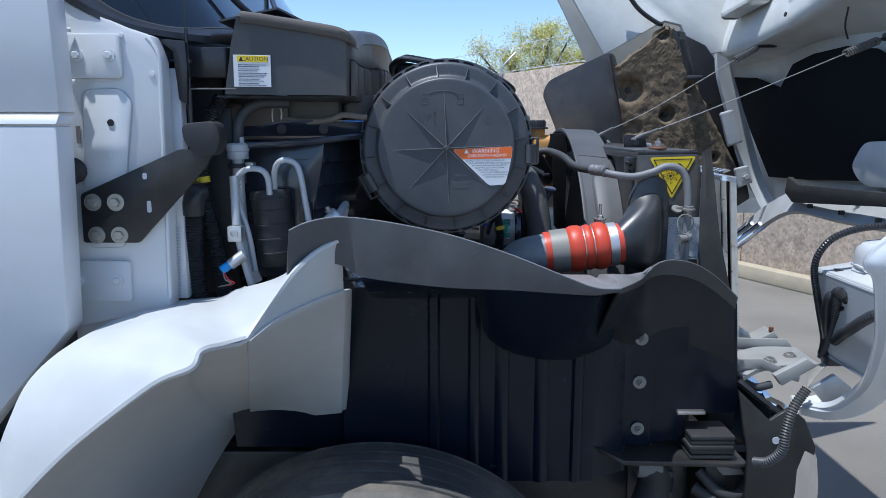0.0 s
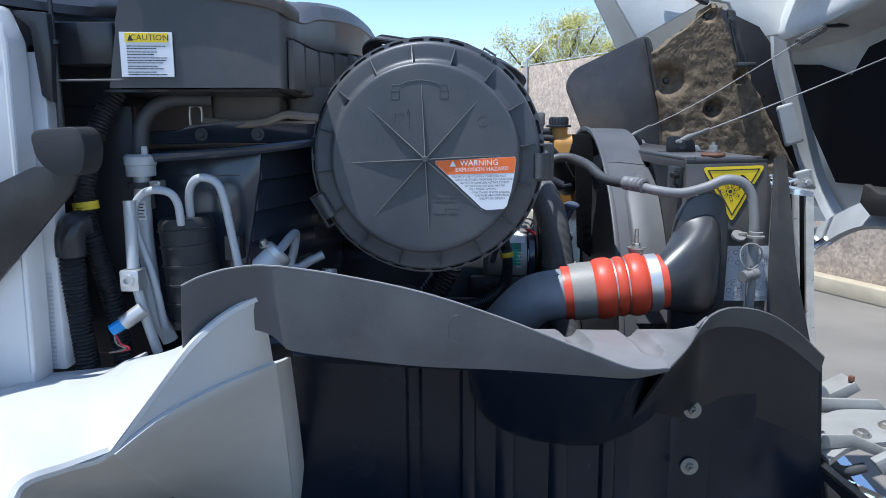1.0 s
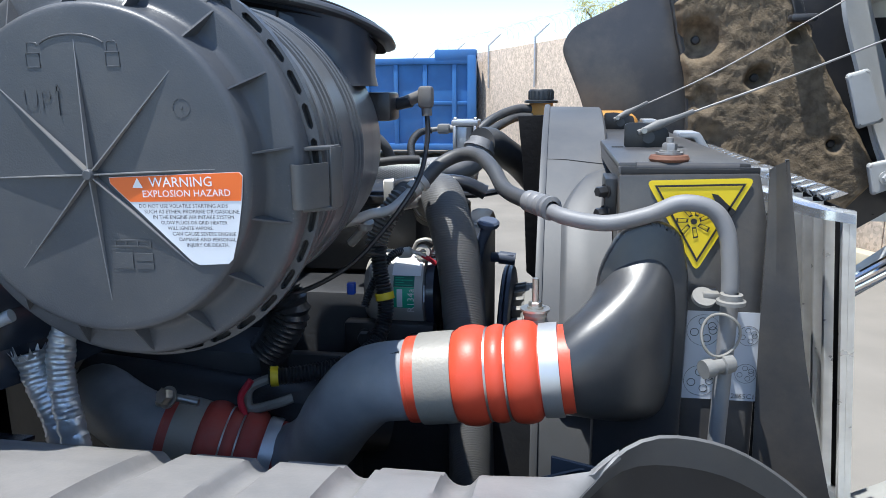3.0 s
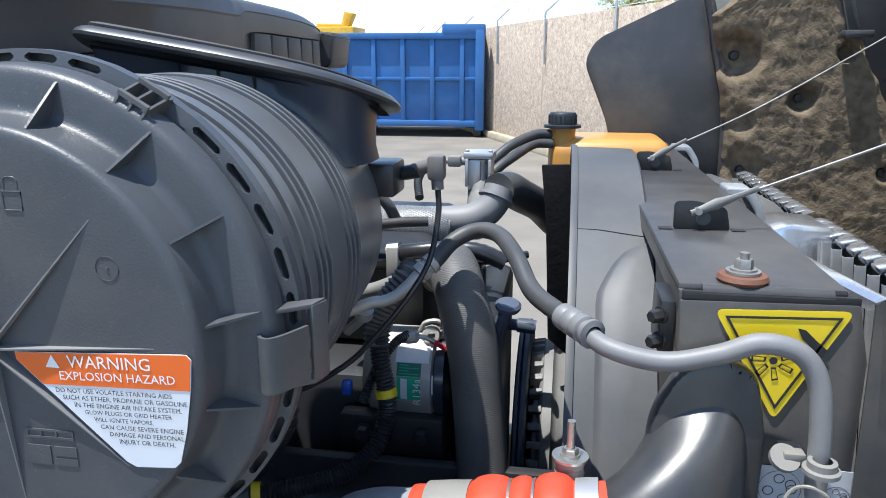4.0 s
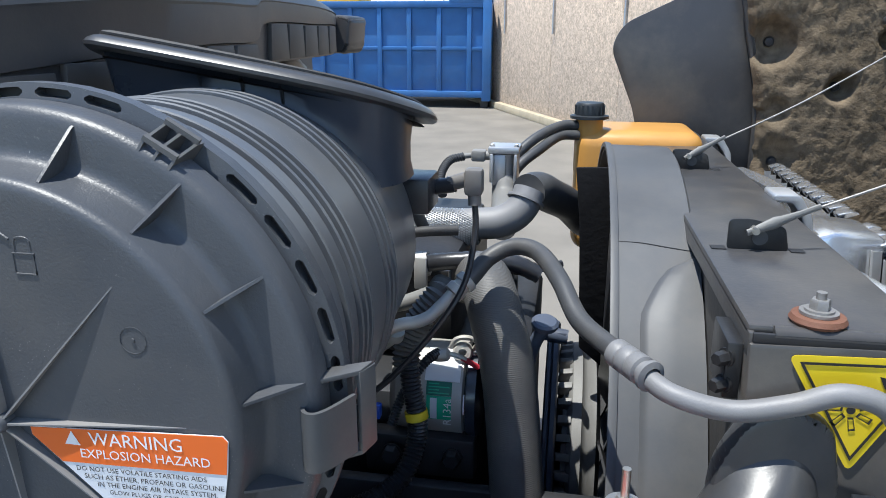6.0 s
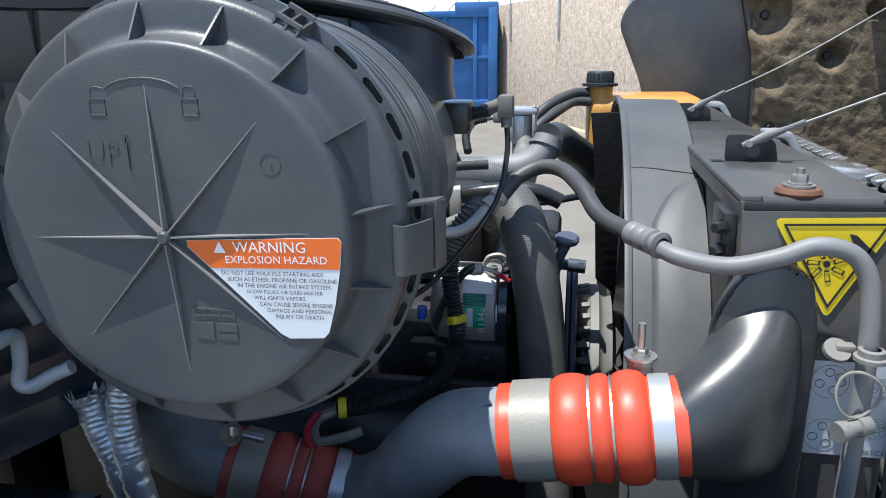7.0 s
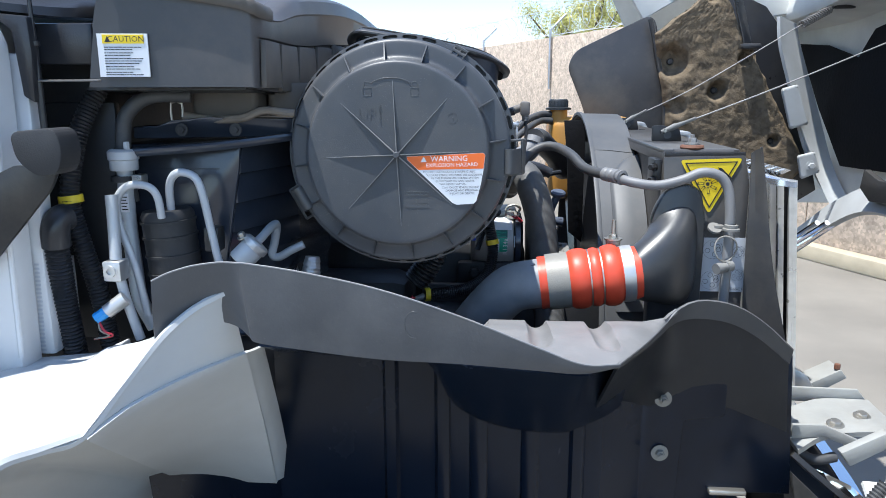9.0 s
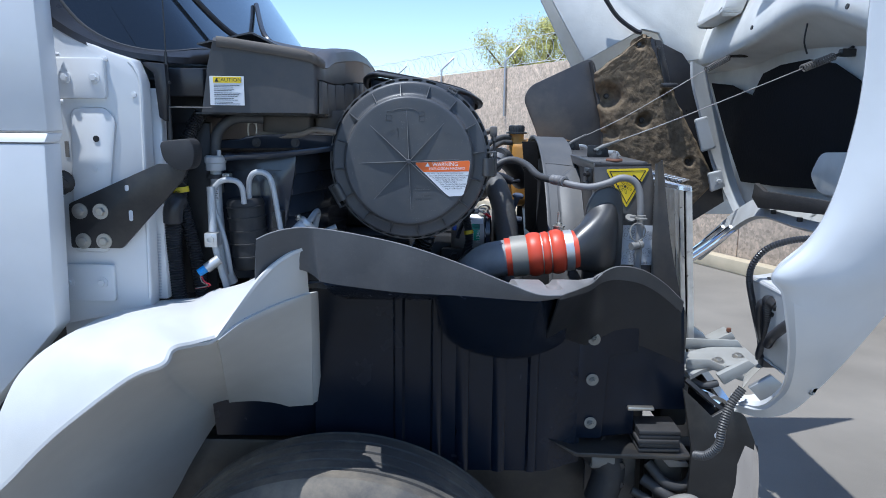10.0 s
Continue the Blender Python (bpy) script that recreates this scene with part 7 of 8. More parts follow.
part("edge_bead", bm, M_HOSE, ws)
bm = bmesh.new()
prism(bm, [(-0.53, 1.47, 1.875), (-0.43, 1.475, 1.875), (-0.41, 1.50, 1.875), (-0.42, 1.62, 1.88), (-0.50, 1.6, 1.88)], (0, 0, -0.06), 0.004)
part("corner_trim", bm, M_BLACK, ws)
for a in ([(-0.41, 1.80, 1.955), (-0.47, 1.72, 2.0), (-0.62, 1.62, 2.18)], [(-0.40, 2.1, 1.97), (-0.45, 2.1, 2.01), (-0.55, 2.4, 2.14)]):
    bm = bmesh.new()
    tube(bm, a, 0.008, 8)
    part("wiper", bm, M_BLACK, ws)

# antenna mast
ant = thing("antenna_mast", (-0.49, 1.435, 1.79), "thin black antenna mast on a bracket beside the pillar", "antenna")
bm = bmesh.new()
tube(bm, [(-0.492, 1.435, 1.70), (-0.492, 1.435, 1.79), (-0.492, 1.435, 1.905)], lambda s, l: 0.005 if s < 0.6 else 0.006 - 0.003 * s, 10, smooth=False)
tube(bm, [(-0.492, 1.435, 1.90), (-0.494, 1.435, 2.2)], 0.0015, 6, smooth=False)
lathe(bm, [(0, 0), (0.0075, 0), (0.0075, 0.006), (0, 0.006)], (-0.492, 1.435, 1.84), (0, 0, 1), 14)
part("mast", bm, M_BLACK, ant)
bm = bmesh.new()
box(bm, (-0.50, 1.43, 1.790), (-0.40, 1.44, 1.793), 0.001)
part("bracket", bm, M_GREYP, ant)
bm = bmesh.new()
prism(bm, [(-0.545, 1.42, 1.885), (-0.515, 1.42, 1.86), (-0.508, 1.42, 1.77), (-0.492, 1.42, 1.76), (-0.488, 1.42, 1.83), (-0.49, 1.42, 1.88)], (0, 0.02, 0), 0.003)
solo("pillar_seal", bm, M_BLACK, "black plastic seal beside the cab pillar", "seal")

# ---- left of the engine bay: plenum box, drier, lines ----
hb = thing("heater_box", (-0.3, 1.75, 1.38), "black moulded heater and blower box on the bulkhead", "heater box")
for k in range(6):
    bm = bmesh.new()
    z0 = 1.385 + 0.051 * k
    xr = -0.262 - (1.66 - z0 - 0.025) * 0.18
    step = 0.006 * k
    prism(bm, [(-0.46, 1.60, z0), (xr, 1.60, z0), (-0.232 + step, 1.80, z0), (-0.20 + step, 1.95, z0), (-0.46, 1.95, z0)], (0, 0, 0.0505), 0.0025)
    part("case_tier", bm, M_GLOSS, hb)
bm = bmesh.new()
prism(bm, [(-0.462, 1.595, 1.69), (-0.258, 1.595, 1.69), (-0.262, 1.595, 1.65), (-0.285, 1.595, 1.53), (-0.308, 1.595, 1.42), (-0.33, 1.595, 1.388), (-0.462, 1.595, 1.388)], (0, 0.012, 0), 0.003)
part("case_front", bm, M_GLOSS, hb)
for x0, z in ((-0.42, 1.648), (-0.40, 1.622), (-0.34, 1.648)):
    bm = bmesh.new()
    box(bm, (x0, 1.5935, z), (x0 + 0.045, 1.597, z + 0.0016))
    part("mould_line", bm, M_GLOSS, hb)
bm = bmesh.new()
prism(bm, [(-0.43, 1.575, 1.70), (-0.13, 1.66, 1.70), (-0.13, 1.66, 1.728), (-0.30, 1.57, 1.735), (-0.365, 1.573, 1.73), (-0.385, 1.574, 1.722), (-0.43, 1.575, 1.72)], (0, 0.05, 0), 0.003)
part("flange", bm, M_GLOSS, hb)
bm = bmesh.new()
sheet(bm, loft([[(-0.45, 1.60, 1.684), (-0.40, 1.60, 1.686), (-0.28, 1.62, 1.694), (-0.15, 1.70, 1.708)], [(-0.45, 1.552, 1.684), (-0.40, 1.545, 1.686), (-0.28, 1.572, 1.694), (-0.15, 1.65, 1.708)], [(-0.45, 1.540, 1.681), (-0.40, 1.537, 1.683), (-0.28, 1.567, 1.691), (-0.15, 1.646, 1.705)], [(-0.45, 1.543, 1.674), (-0.40, 1.541, 1.676), (-0.28, 1.572, 1.684), (-0.15, 1.651, 1.699)]], 20, 5), 0.003)
part("ledge", bm, M_GLOSS, hb)
for x in (-0.345, -0.255):
    bm = bmesh.new()
    bolt(bm, (x, 1.572, 1.715), (0, -1, 0), 0.006, 0.004, 1.7)
    part("bolt", bm, M_DARK, hb)
for x in (-0.435, -0.285):
    bm = bmesh.new()
    box(bm, (x, 1.597, 1.63), (x + 0.002, 1.602, 1.664), 0.0005)
    part("case_rib", bm, M_GLOSS, hb)
bm = bmesh.new()
prism(bm, rounded([(-0.339, 1.60, 1.735), (-0.235, 1.597, 1.735), (-0.225, 1.60, 1.735), (-0.225, 1.75, 1.735), (-0.339, 1.75, 1.735)], 0.012), (0, 0, 0.055), 0.003)
prism(bm, rounded([(-0.224, 1.632, 1.735), (-0.14, 1.66, 1.735), (-0.14, 1.78, 1.735), (-0.224, 1.78, 1.735)], 0.02), (0, 0, 0.055), 0.003)
part("intake_duct", bm, M_SEAT, hb, "dusty brown intake duct")
bm = bmesh.new()
tube(bm, [(-0.35, 1.592, 1.737), (-0.30, 1.59, 1.731), (-0.25, 1.59, 1.733), (-0.215, 1.592, 1.745), (-0.185, 1.60, 1.742), (-0.165, 1.603, 1.740)], 0.0065, 8)
part("foam_seal", bm, M_FOAMS, hb, "tan foam sealing strip")
bm = bmesh.new()
tube(bm, [(-0.366, 1.585, 1.725), (-0.366, 1.585, 1.757), (-0.348, 1.585, 1.757), (-0.348, 1.585, 1.735)], 0.002, 6, 2)
part("duct_clip", bm, M_STEEL, hb)

dr = thing("receiver_drier", (-0.365, 1.53, 1.42), "black ribbed receiver-drier canister", "canister")
bm = bmesh.new()
prof = [(0, 0.0), (0.036, 0.0), (0.042, 0.008)]
for z in (0.03, 0.06, 0.09, 0.12, 0.145):
    prof += [(0.042, z - 0.002), (0.0445, z - 0.0015), (0.0445, z + 0.0015), (0.042, z + 0.002)]
prof += [(0.042, 0.155), (0.038, 0.163), (0, 0.166)]
lathe(bm, prof, (-0.358, 1.545, 1.425), (-0.07, 0, 1), 32)
part("canister", bm, M_RUBBER, dr)
bm = bmesh.new()
box(bm, (-0.305, 1.53, 1.52), (-0.28, 1.56, 1.56), 0.003)
bolt(bm, (-0.29, 1.53, 1.543), (0, -1, 0), 0.006, 0.005, 1.4)
part("strap", bm, M_FRAME, dr)


def line(pts, r, material, name, label, cat="pipe", grp=""):
    bm = bmesh.new()
    tube(bm, pts, r, 12)
    return solo(name, bm, material, label, cat, grp)


line([(-0.395, 1.50, 1.42), (-0.405, 1.495, 1.50), (-0.425, 1.495, 1.57), (-0.425, 1.495, 1.61), (-0.405, 1.495, 1.632), (-0.375, 1.495, 1.632), (-0.362, 1.50, 1.615), (-0.36, 1.505, 1.58)], 0.0062, M_WHITEH, "ac_pipe", "bent bare aluminium air-conditioning pipe", grp="drier pipes")
line([(-0.355, 1.53, 1.58), (-0.352, 1.525, 1.63), (-0.335, 1.52, 1.65), (-0.31, 1.52, 1.645), (-0.298, 1.52, 1.62), (-0.288, 1.525, 1.55), (-0.28, 1.53, 1.50), (-0.262, 1.535, 1.483), (-0.245, 1.54, 1.50), (-0.235, 1.545, 1.52)], 0.0064, M_WHITEH, "ac_pipe", "bent bare aluminium air-conditioning pipe", grp="drier pipes")
line([(-0.232, 1.545, 1.525), (-0.226, 1.585, 1.535), (-0.222, 1.625, 1.545), (-0.221, 1.652, 1.543), (-0.228, 1.66, 1.512), (-0.234, 1.66, 1.488), (-0.222, 1.662, 1.483), (-0.20, 1.665, 1.495), (-0.178, 1.67, 1.505)], 0.0075, M_WHITEH, "ac_pipe", "short aluminium pipe stub beyond the block fitting", grp="drier pipes")
fit_ob = thing("block_fitting", (-0.236, 1.545, 1.50), "pale aluminium pipe union with a clamp bolt", "fitting")
axis = Vector((0.62, 0.25, 0.62)).normalized()
c0 = Vector((-0.232, 1.547, 1.522))
bm = bmesh.new()
lathe(bm, [(0, -0.03), (0.018, -0.03), (0.0205, -0.0265), (0.0205, 0.002), (0, 0.002)], c0, axis, 28)
part("union_body", bm, M_WHITEH, fit_ob)
bm = bmesh.new()
lathe(bm, [(0, 0.0022), (0.022, 0.0022), (0.023, 0.004), (0.023, 0.013), (0.02, 0.016), (0, 0.016)], c0, axis, 28)
part("clamp_flange", bm, M_ALU, fit_ob)
bm = bmesh.new()
bolt(bm, c0 + Vector((-0.012, -0.004, 0.02)), (-0.3, -0.3, 1), 0.006, 0.008, 1.5)
part("bolt", bm, M_STEEL, fit_ob)
bm = bmesh.new()
tube(bm, [(-0.43, 1.55, 1.60), (-0.432, 1.545, 1.66), (-0.432, 1.545, 1.70), (-0.425, 1.55, 1.74), (-0.39, 1.56, 1.768), (-0.33, 1.58, 1.77)], 0.012, 14)
solo("heater_pipe", bm, M_HOSE, "dark curved pipe under the cowl", "pipe")
bm = bmesh.new()
lathe(bm, [(0, 0), (0.021, 0), (0.022, 0.002), (0.022, 0.016), (0.024, 0.018), (0.024, 0.03), (0.02, 0.034), (0, 0.034)], (-0.432, 1.54, 1.652), (0, 0, 1), 28)
bolt(bm, (-0.42, 1.53, 1.684), (0, 0, 1), 0.005, 0.012, 0)
solo("pipe_fitting", bm, M_WHITEH, "white and grey pipe clamp fitting", "fitting")
vb = thing("expansion_valve", (-0.42, 1.46, 1.5), "small aluminium valve block with a hose and blue plug", "valve")
bm = bmesh.new()
box(bm, (-0.437, 1.452, 1.488), (-0.408, 1.482, 1.52), 0.003)
lathe(bm, [(0.005, 0), (0.0095, 0), (0.0095, 0.006), (0.005, 0.006)], (-0.424, 1.454, 1.505), (0, -1, 0), 20, True)
part("block", bm, M_ALU, vb)
bm = bmesh.new()
tube(bm, [(-0.422, 1.468, 1.52), (-0.424, 1.475, 1.57), (-0.426, 1.48, 1.62)], 0.009, 12)
tube(bm, [(-0.418, 1.468, 1.49), (-0.41, 1.468, 1.45), (-0.395, 1.47, 1.39)], 0.0075, 12)
part("pipe", bm, M_WHITEH, vb)
bm = bmesh.new()
tube(bm, [(-0.405, 1.455, 1.462), (-0.432, 1.445, 1.442)], 0.0115, 16, smooth=False)
part("pressure_switch", bm, M_ALU, vb)
bm = bmesh.new()
tube(bm, [(-0.430, 1.446, 1.444), (-0.448, 1.44, 1.432)], 0.009, 8, smooth=False)
part("blue_plug", bm, M_BLUEP, vb, "bright blue plug")
for dx in (0, 0.006):
    bm = bmesh.new()
    tube(bm, [(-0.445, 1.44, 1.433), (-0.44 + dx, 1.435, 1.415), (-0.43 + dx, 1.44, 1.405), (-0.46, 1.45, 1.395)], 0.0016, 6)
    part("wire", bm, M_REDW if dx else M_CLAMPG, vb)

for pts, r in (([(-0.505, 1.47, 1.36), (-0.507, 1.46, 1.45), (-0.502, 1.447, 1.53), (-0.499, 1.442, 1.57)], 0.017), ([(-0.462, 1.50, 1.36), (-0.472, 1.497, 1.46), (-0.49, 1.488, 1.56), (-0.496, 1.486, 1.62), (-0.49, 1.51, 1.70), (-0.476, 1.53, 1.75), (-0.46, 1.54, 1.78)], 0.0145)):
    lm = thing("cab_wiring_conduit", pts[0], "black corrugated wiring conduit along the cab pillar", "wiring conduit", group="cab wiring conduits")
    bm = bmesh.new()
    corrugated(bm, pts, r, 0.006, 0.1, 14)
    part("conduit", bm, M_BLACK, lm)
    bm = bmesh.new()
    if pts[0][0] < -0.48:
        tube(bm, [(-0.499, 1.442, 1.545), (-0.498, 1.441, 1.57), (-0.495, 1.447, 1.585), (-0.49, 1.462, 1.589)], 0.021, 14)
        part("elbow", bm, M_BLACK, lm)
    else:
        lathe(bm, [(0.016, 0), (0.0185, 0), (0.0185, 0.012), (0.016, 0.012)], (-0.4955, 1.488, 1.606), (-0.1, 0.0, 1), 20, True)
        part("tape", bm, M_YTAPE, lm, "yellow tape band")
bm = bmesh.new()
lathe(bm, [(0.008, 0), (0.015, 0), (0.015, 0.012), (0.008, 0.012)], (-0.532, 1.536, 1.702), (0.2, -1, 0), 20, True)
solo("grommet", bm, M_RUBBER, "black ring grommet on the pillar return", "grommet")

# liquid line below the pipe fitting, with its clamp
ll = thing("liquid_line", (-0.44, 1.54, 1.5), "grey aluminium liquid line with a clamp and a white tag", "pipe")
bm = bmesh.new()
tube(bm, [(-0.432, 1.54, 1.655), (-0.433, 1.54, 1.60), (-0.43, 1.535, 1.55), (-0.425, 1.53, 1.50), (-0.418, 1.525, 1.44), (-0.40, 1.53, 1.39)], 0.0125, 14)
part("pipe", bm, M_WHITEH, ll)
bm = bmesh.new()
lathe(bm, [(0.013, 0), (0.0215, 0), (0.0215, 0.009), (0.013, 0.009)], (-0.432, 1.54, 1.634), (0, 0, 1), 22, True)
part("clamp", bm, M_RUBBER, ll)
bm = bmesh.new()
box(bm, (-0.413, 1.522, 1.632), (-0.396, 1.545, 1.646), 0.002)
bolt(bm, (-0.404, 1.522, 1.639), (0, -1, 0), 0.0045, 0.003, 1.3)
part("clamp_tab", bm, M_STEEL, ll)
bm = bmesh.new()
box(bm, (-0.437, 1.5262, 1.585), (-0.423, 1.5272, 1.615))
part("tag", bm, M_LABEL, ll)
for i in range(5):
    bm = bmesh.new()
    box(bm, (-0.435, 1.5255, 1.589 + 0.005 * i), (-0.425 - 0.002 * (i % 2), 1.5263, 1.5905 + 0.005 * i))
    part("print_bar", bm, M_INK, ll)

# ---- raised hood ----
hood = thing("hood", (1.3, 2.4, 1.1), "raised white fibreglass truck hood seen from inside, tipped forward", "hood")
# far side panel and its plastic liner
bm = bmesh.new()
prism(bm, [(0.40, 3.62, 2.62), (0.63, 3.62, 2.18), (0.72, 3.62, 2.0), (0.95, 3.62, 1.7), (1.32, 3.62, 1.3), (1.75, 3.62, 1.3), (1.9, 3.62, 2.7)], (0, 0.02, 0), 0.004)
part("far_side", bm, M_HOODIN, hood)
bm = bmesh.new()
prism(bm, rounded([(0.72, 3.12, 2.045), (0.445, 3.10, 1.915), (0.418, 3.10, 1.86), (0.49, 3.10, 1.69), (0.50, 3.10, 1.45), (0.82, 3.10, 1.45), (0.775, 3.10, 1.75)], 0.05), (0, 0.006, 0), 0.002)
part("mud_flap", bm, M_PLATE, hood, "black plastic splash flap")
bm = bmesh.new()
tube(bm, [(0.70, 3.09, 2.02), (0.735, 3.09, 1.88), (0.765, 3.09, 1.74), (0.772, 3.09, 1.55)], 0.009, 8)
part("flap_bead", bm, M_PLATE, hood)
# top panel underside
bm = bmesh.new()
prism(bm, [(1.36, 1.16, 1.50), (1.36, 3.62, 1.40), (1.36, 3.62, 2.75), (1.36, 1.16, 2.75)], (0.02, 0, 0), 0.004)
part("top_panel", bm, M_HOODIN, hood)
bm = bmesh.new()
g = [(3.40, 1.95), (3.15, 1.93), (2.97, 1.89), (2.916, 1.877), (2.86, 1.93), (2.825, 1.961), (2.68, 1.983), (2.463, 1.987), (2.29, 1.961), (2.097, 1.885), (1.85, 1.80), (1.80, 1.56), (2.122, 1.552), (2.334, 1.552), (2.634, 1.534), (2.959, 1.523), (3.172, 1.711)]
prism(bm, [(1.342, y, z) for y, z in g], (-0.012, 0, 0), 0.004)
part("blanket", bm, M_MATTBLACK, hood, "black sound-deadening blanket")
bm = bmesh.new()
prism(bm, rounded([(1.333, 2.283, 1.677), (1.333, 2.0, 1.69), (1.333, 2.0, 1.547), (1.333, 2.25, 1.54), (1.333, 2.30, 1.56), (1.333, 2.343, 1.60)], 0.03), (-0.02, 0, 0), 0.008)
part("cut_out", bm, M_HOODIN, hood)
# upper stiffener
bm = bmesh.new()
sheet(bm, loft([[(1.36, 3.6, 2.0), (1.36, 3.05, 2.0), (1.36, 2.6, 2.03), (1.36, 1.9, 1.98), (1.36, 1.2, 1.92)], [(1.27, 3.6, 2.02), (1.26, 3.05, 2.02), (1.255, 2.6, 2.05), (1.25, 2.2, 2.075), (1.25, 1.75, 1.96), (1.25, 1.2, 1.9)],
                [(1.20, 3.6, 2.06), (1.19, 3.05, 2.055), (1.19, 2.6, 2.10), (1.18, 2.2, 2.15), (1.18, 1.75, 2.05), (1.18, 1.2, 2.0)], [(1.31, 3.6, 2.4), (1.31, 3.05, 2.4), (1.31, 2.6, 2.42), (1.31, 1.9, 2.42), (1.31, 1.2, 2.4)], [(1.345, 3.6, 2.75), (1.345, 3.05, 2.75), (1.345, 2.6, 2.75), (1.345, 1.9, 2.75), (1.345, 1.2, 2.75)]], 34, 6), 0.008)
part("upper_stiffener", bm, M_HOODIN, hood)
bm = bmesh.new()
prism(bm, rounded([(1.225, 3.10, 2.16), (1.225, 2.80, 2.18), (1.32, 2.80, 2.45), (1.32, 3.12, 2.45)], 0.03), (-0.09, 0, 0), 0.02)
part("hat_section", bm, M_HOODIN, hood)
bm = bmesh.new()
prism(bm, rounded([(1.25, 2.62, 2.24), (1.26, 2.45, 2.27), (1.32, 2.45, 2.45), (1.32, 2.62, 2.45)], 0.03), (-0.08, 0, 0), 0.02)
part("hat_section", bm, M_HOODIN, hood)
for y, z in ((2.55, 2.10), (2.0, 2.16), (1.92, 2.08)):
    bm = bmesh.new()
    lathe(bm, [(0, 0), (0.008, 0), (0.008, 0.004), (0, 0.004)], (1.165, y, z), (-1, 0, 0.2), 12)
    part("drill_hole", bm, M_INK, hood)
bm = bmesh.new()
tube(bm, [(1.24, 2.30, 2.085), (1.235, 2.30, 2.03), (1.25, 2.305, 1.99)], 0.003, 6)
part("clip_wire", bm, M_BLACK, hood)
# far corner structure
bm = bmesh.new()
prism(bm, [(0.56, 3.30, 2.295), (0.70, 3.22, 2.03), (0.94, 3.18, 2.165), (1.01, 3.18, 2.15), (1.075, 3.18, 2.02), (1.25, 3.18, 2.05), (1.2, 3.4, 2.75), (0.36, 3.4, 2.72)], (0, 0.03, 0), 0.004)
part("corner_web", bm, M_HOODIN, hood)
bm = bmesh.new()
tube(bm, [(0.74, 3.17, 2.33), (0.82, 3.17, 2.22), (0.90, 3.165, 2.16), (0.93, 3.165, 2.15)], 0.01, 8)
part("web_seam", bm, M_BLACK, hood)
bm = bmesh.new()
sheet(bm, loft([[(1.12, 3.04, 2.02), (1.129, 3.03, 1.925), (1.182, 3.03, 1.761), (1.236, 3.03, 1.593), (1.30, 3.0, 1.44), (1.32, 2.96, 1.38)], [(1.20, 3.10, 2.0), (1.215, 3.09, 1.93), (1.29, 3.08, 1.714), (1.34, 3.05, 1.54), (1.35, 2.98, 1.46), (1.355, 2.93, 1.42)]], 24, 4), 0.012)
part("side_rail", bm, M_HOODSHADE, hood)
bm = bmesh.new()
prism(bm, rounded([(1.133, 3.02, 1.779), (1.186, 3.02, 1.796), (1.236, 3.02, 1.663), (1.174, 3.02, 1.643)], 0.012), (0, -0.022, 0), 0.008)
part("rail_pad", bm, M_HOODSHADE, hood)
bm = bmesh.new()
prism(bm, rounded([(1.20, 3.0, 1.555), (1.256, 3.0, 1.57), (1.28, 3.0, 1.50), (1.219, 3.0, 1.475)], 0.01), (0, -0.022, 0), 0.006)
bolt(bm, (1.245, 2.976, 1.522), (0, -1, 0), 0.011, 0.008, 1.6)
part("rail_bracket", bm, M_HOODSHADE, hood)
# Added black sheet that darkens the gaps behind the corner rail.
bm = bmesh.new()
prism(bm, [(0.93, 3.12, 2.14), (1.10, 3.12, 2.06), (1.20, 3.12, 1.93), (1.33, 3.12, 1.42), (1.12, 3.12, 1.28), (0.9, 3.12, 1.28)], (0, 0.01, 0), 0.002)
part("shade_backing", bm, M_BLACK, hood)
bm = bmesh.new()
prism(bm, rounded([(0.955, 3.05, 2.11), (0.985, 3.05, 2.105), (1.035, 3.05, 1.93), (1.01, 3.05, 1.92)], 0.008), (0, -0.012, 0), 0.003)
bolt(bm, (0.972, 3.036, 2.075), (0, -1, 0), 0.009, 0.007, 1.5)
part("strut_plate", bm, M_PLATE, hood)
bm = bmesh.new()
box(bm, (0.99, 3.0, 1.912), (1.055, 3.04, 1.93), 0.006)
part("strut_foot", bm, M_PLATE, hood)
# insulation slab with dents and crust
bm = bmesh.new()
rows = []
dents = ((0.775, 1.875, 0.05, 0.06), (0.935, 1.775, 0.028, 0.07), (0.81, 1.60, 0.05, 0.03), (1.14, 1.60, 0.018, 0.05), (0.90, 2.09, 0.02, 0.04), (0.80, 1.72, 0.03, 0.025), (1.02, 1.88, 0.02, 0.05))
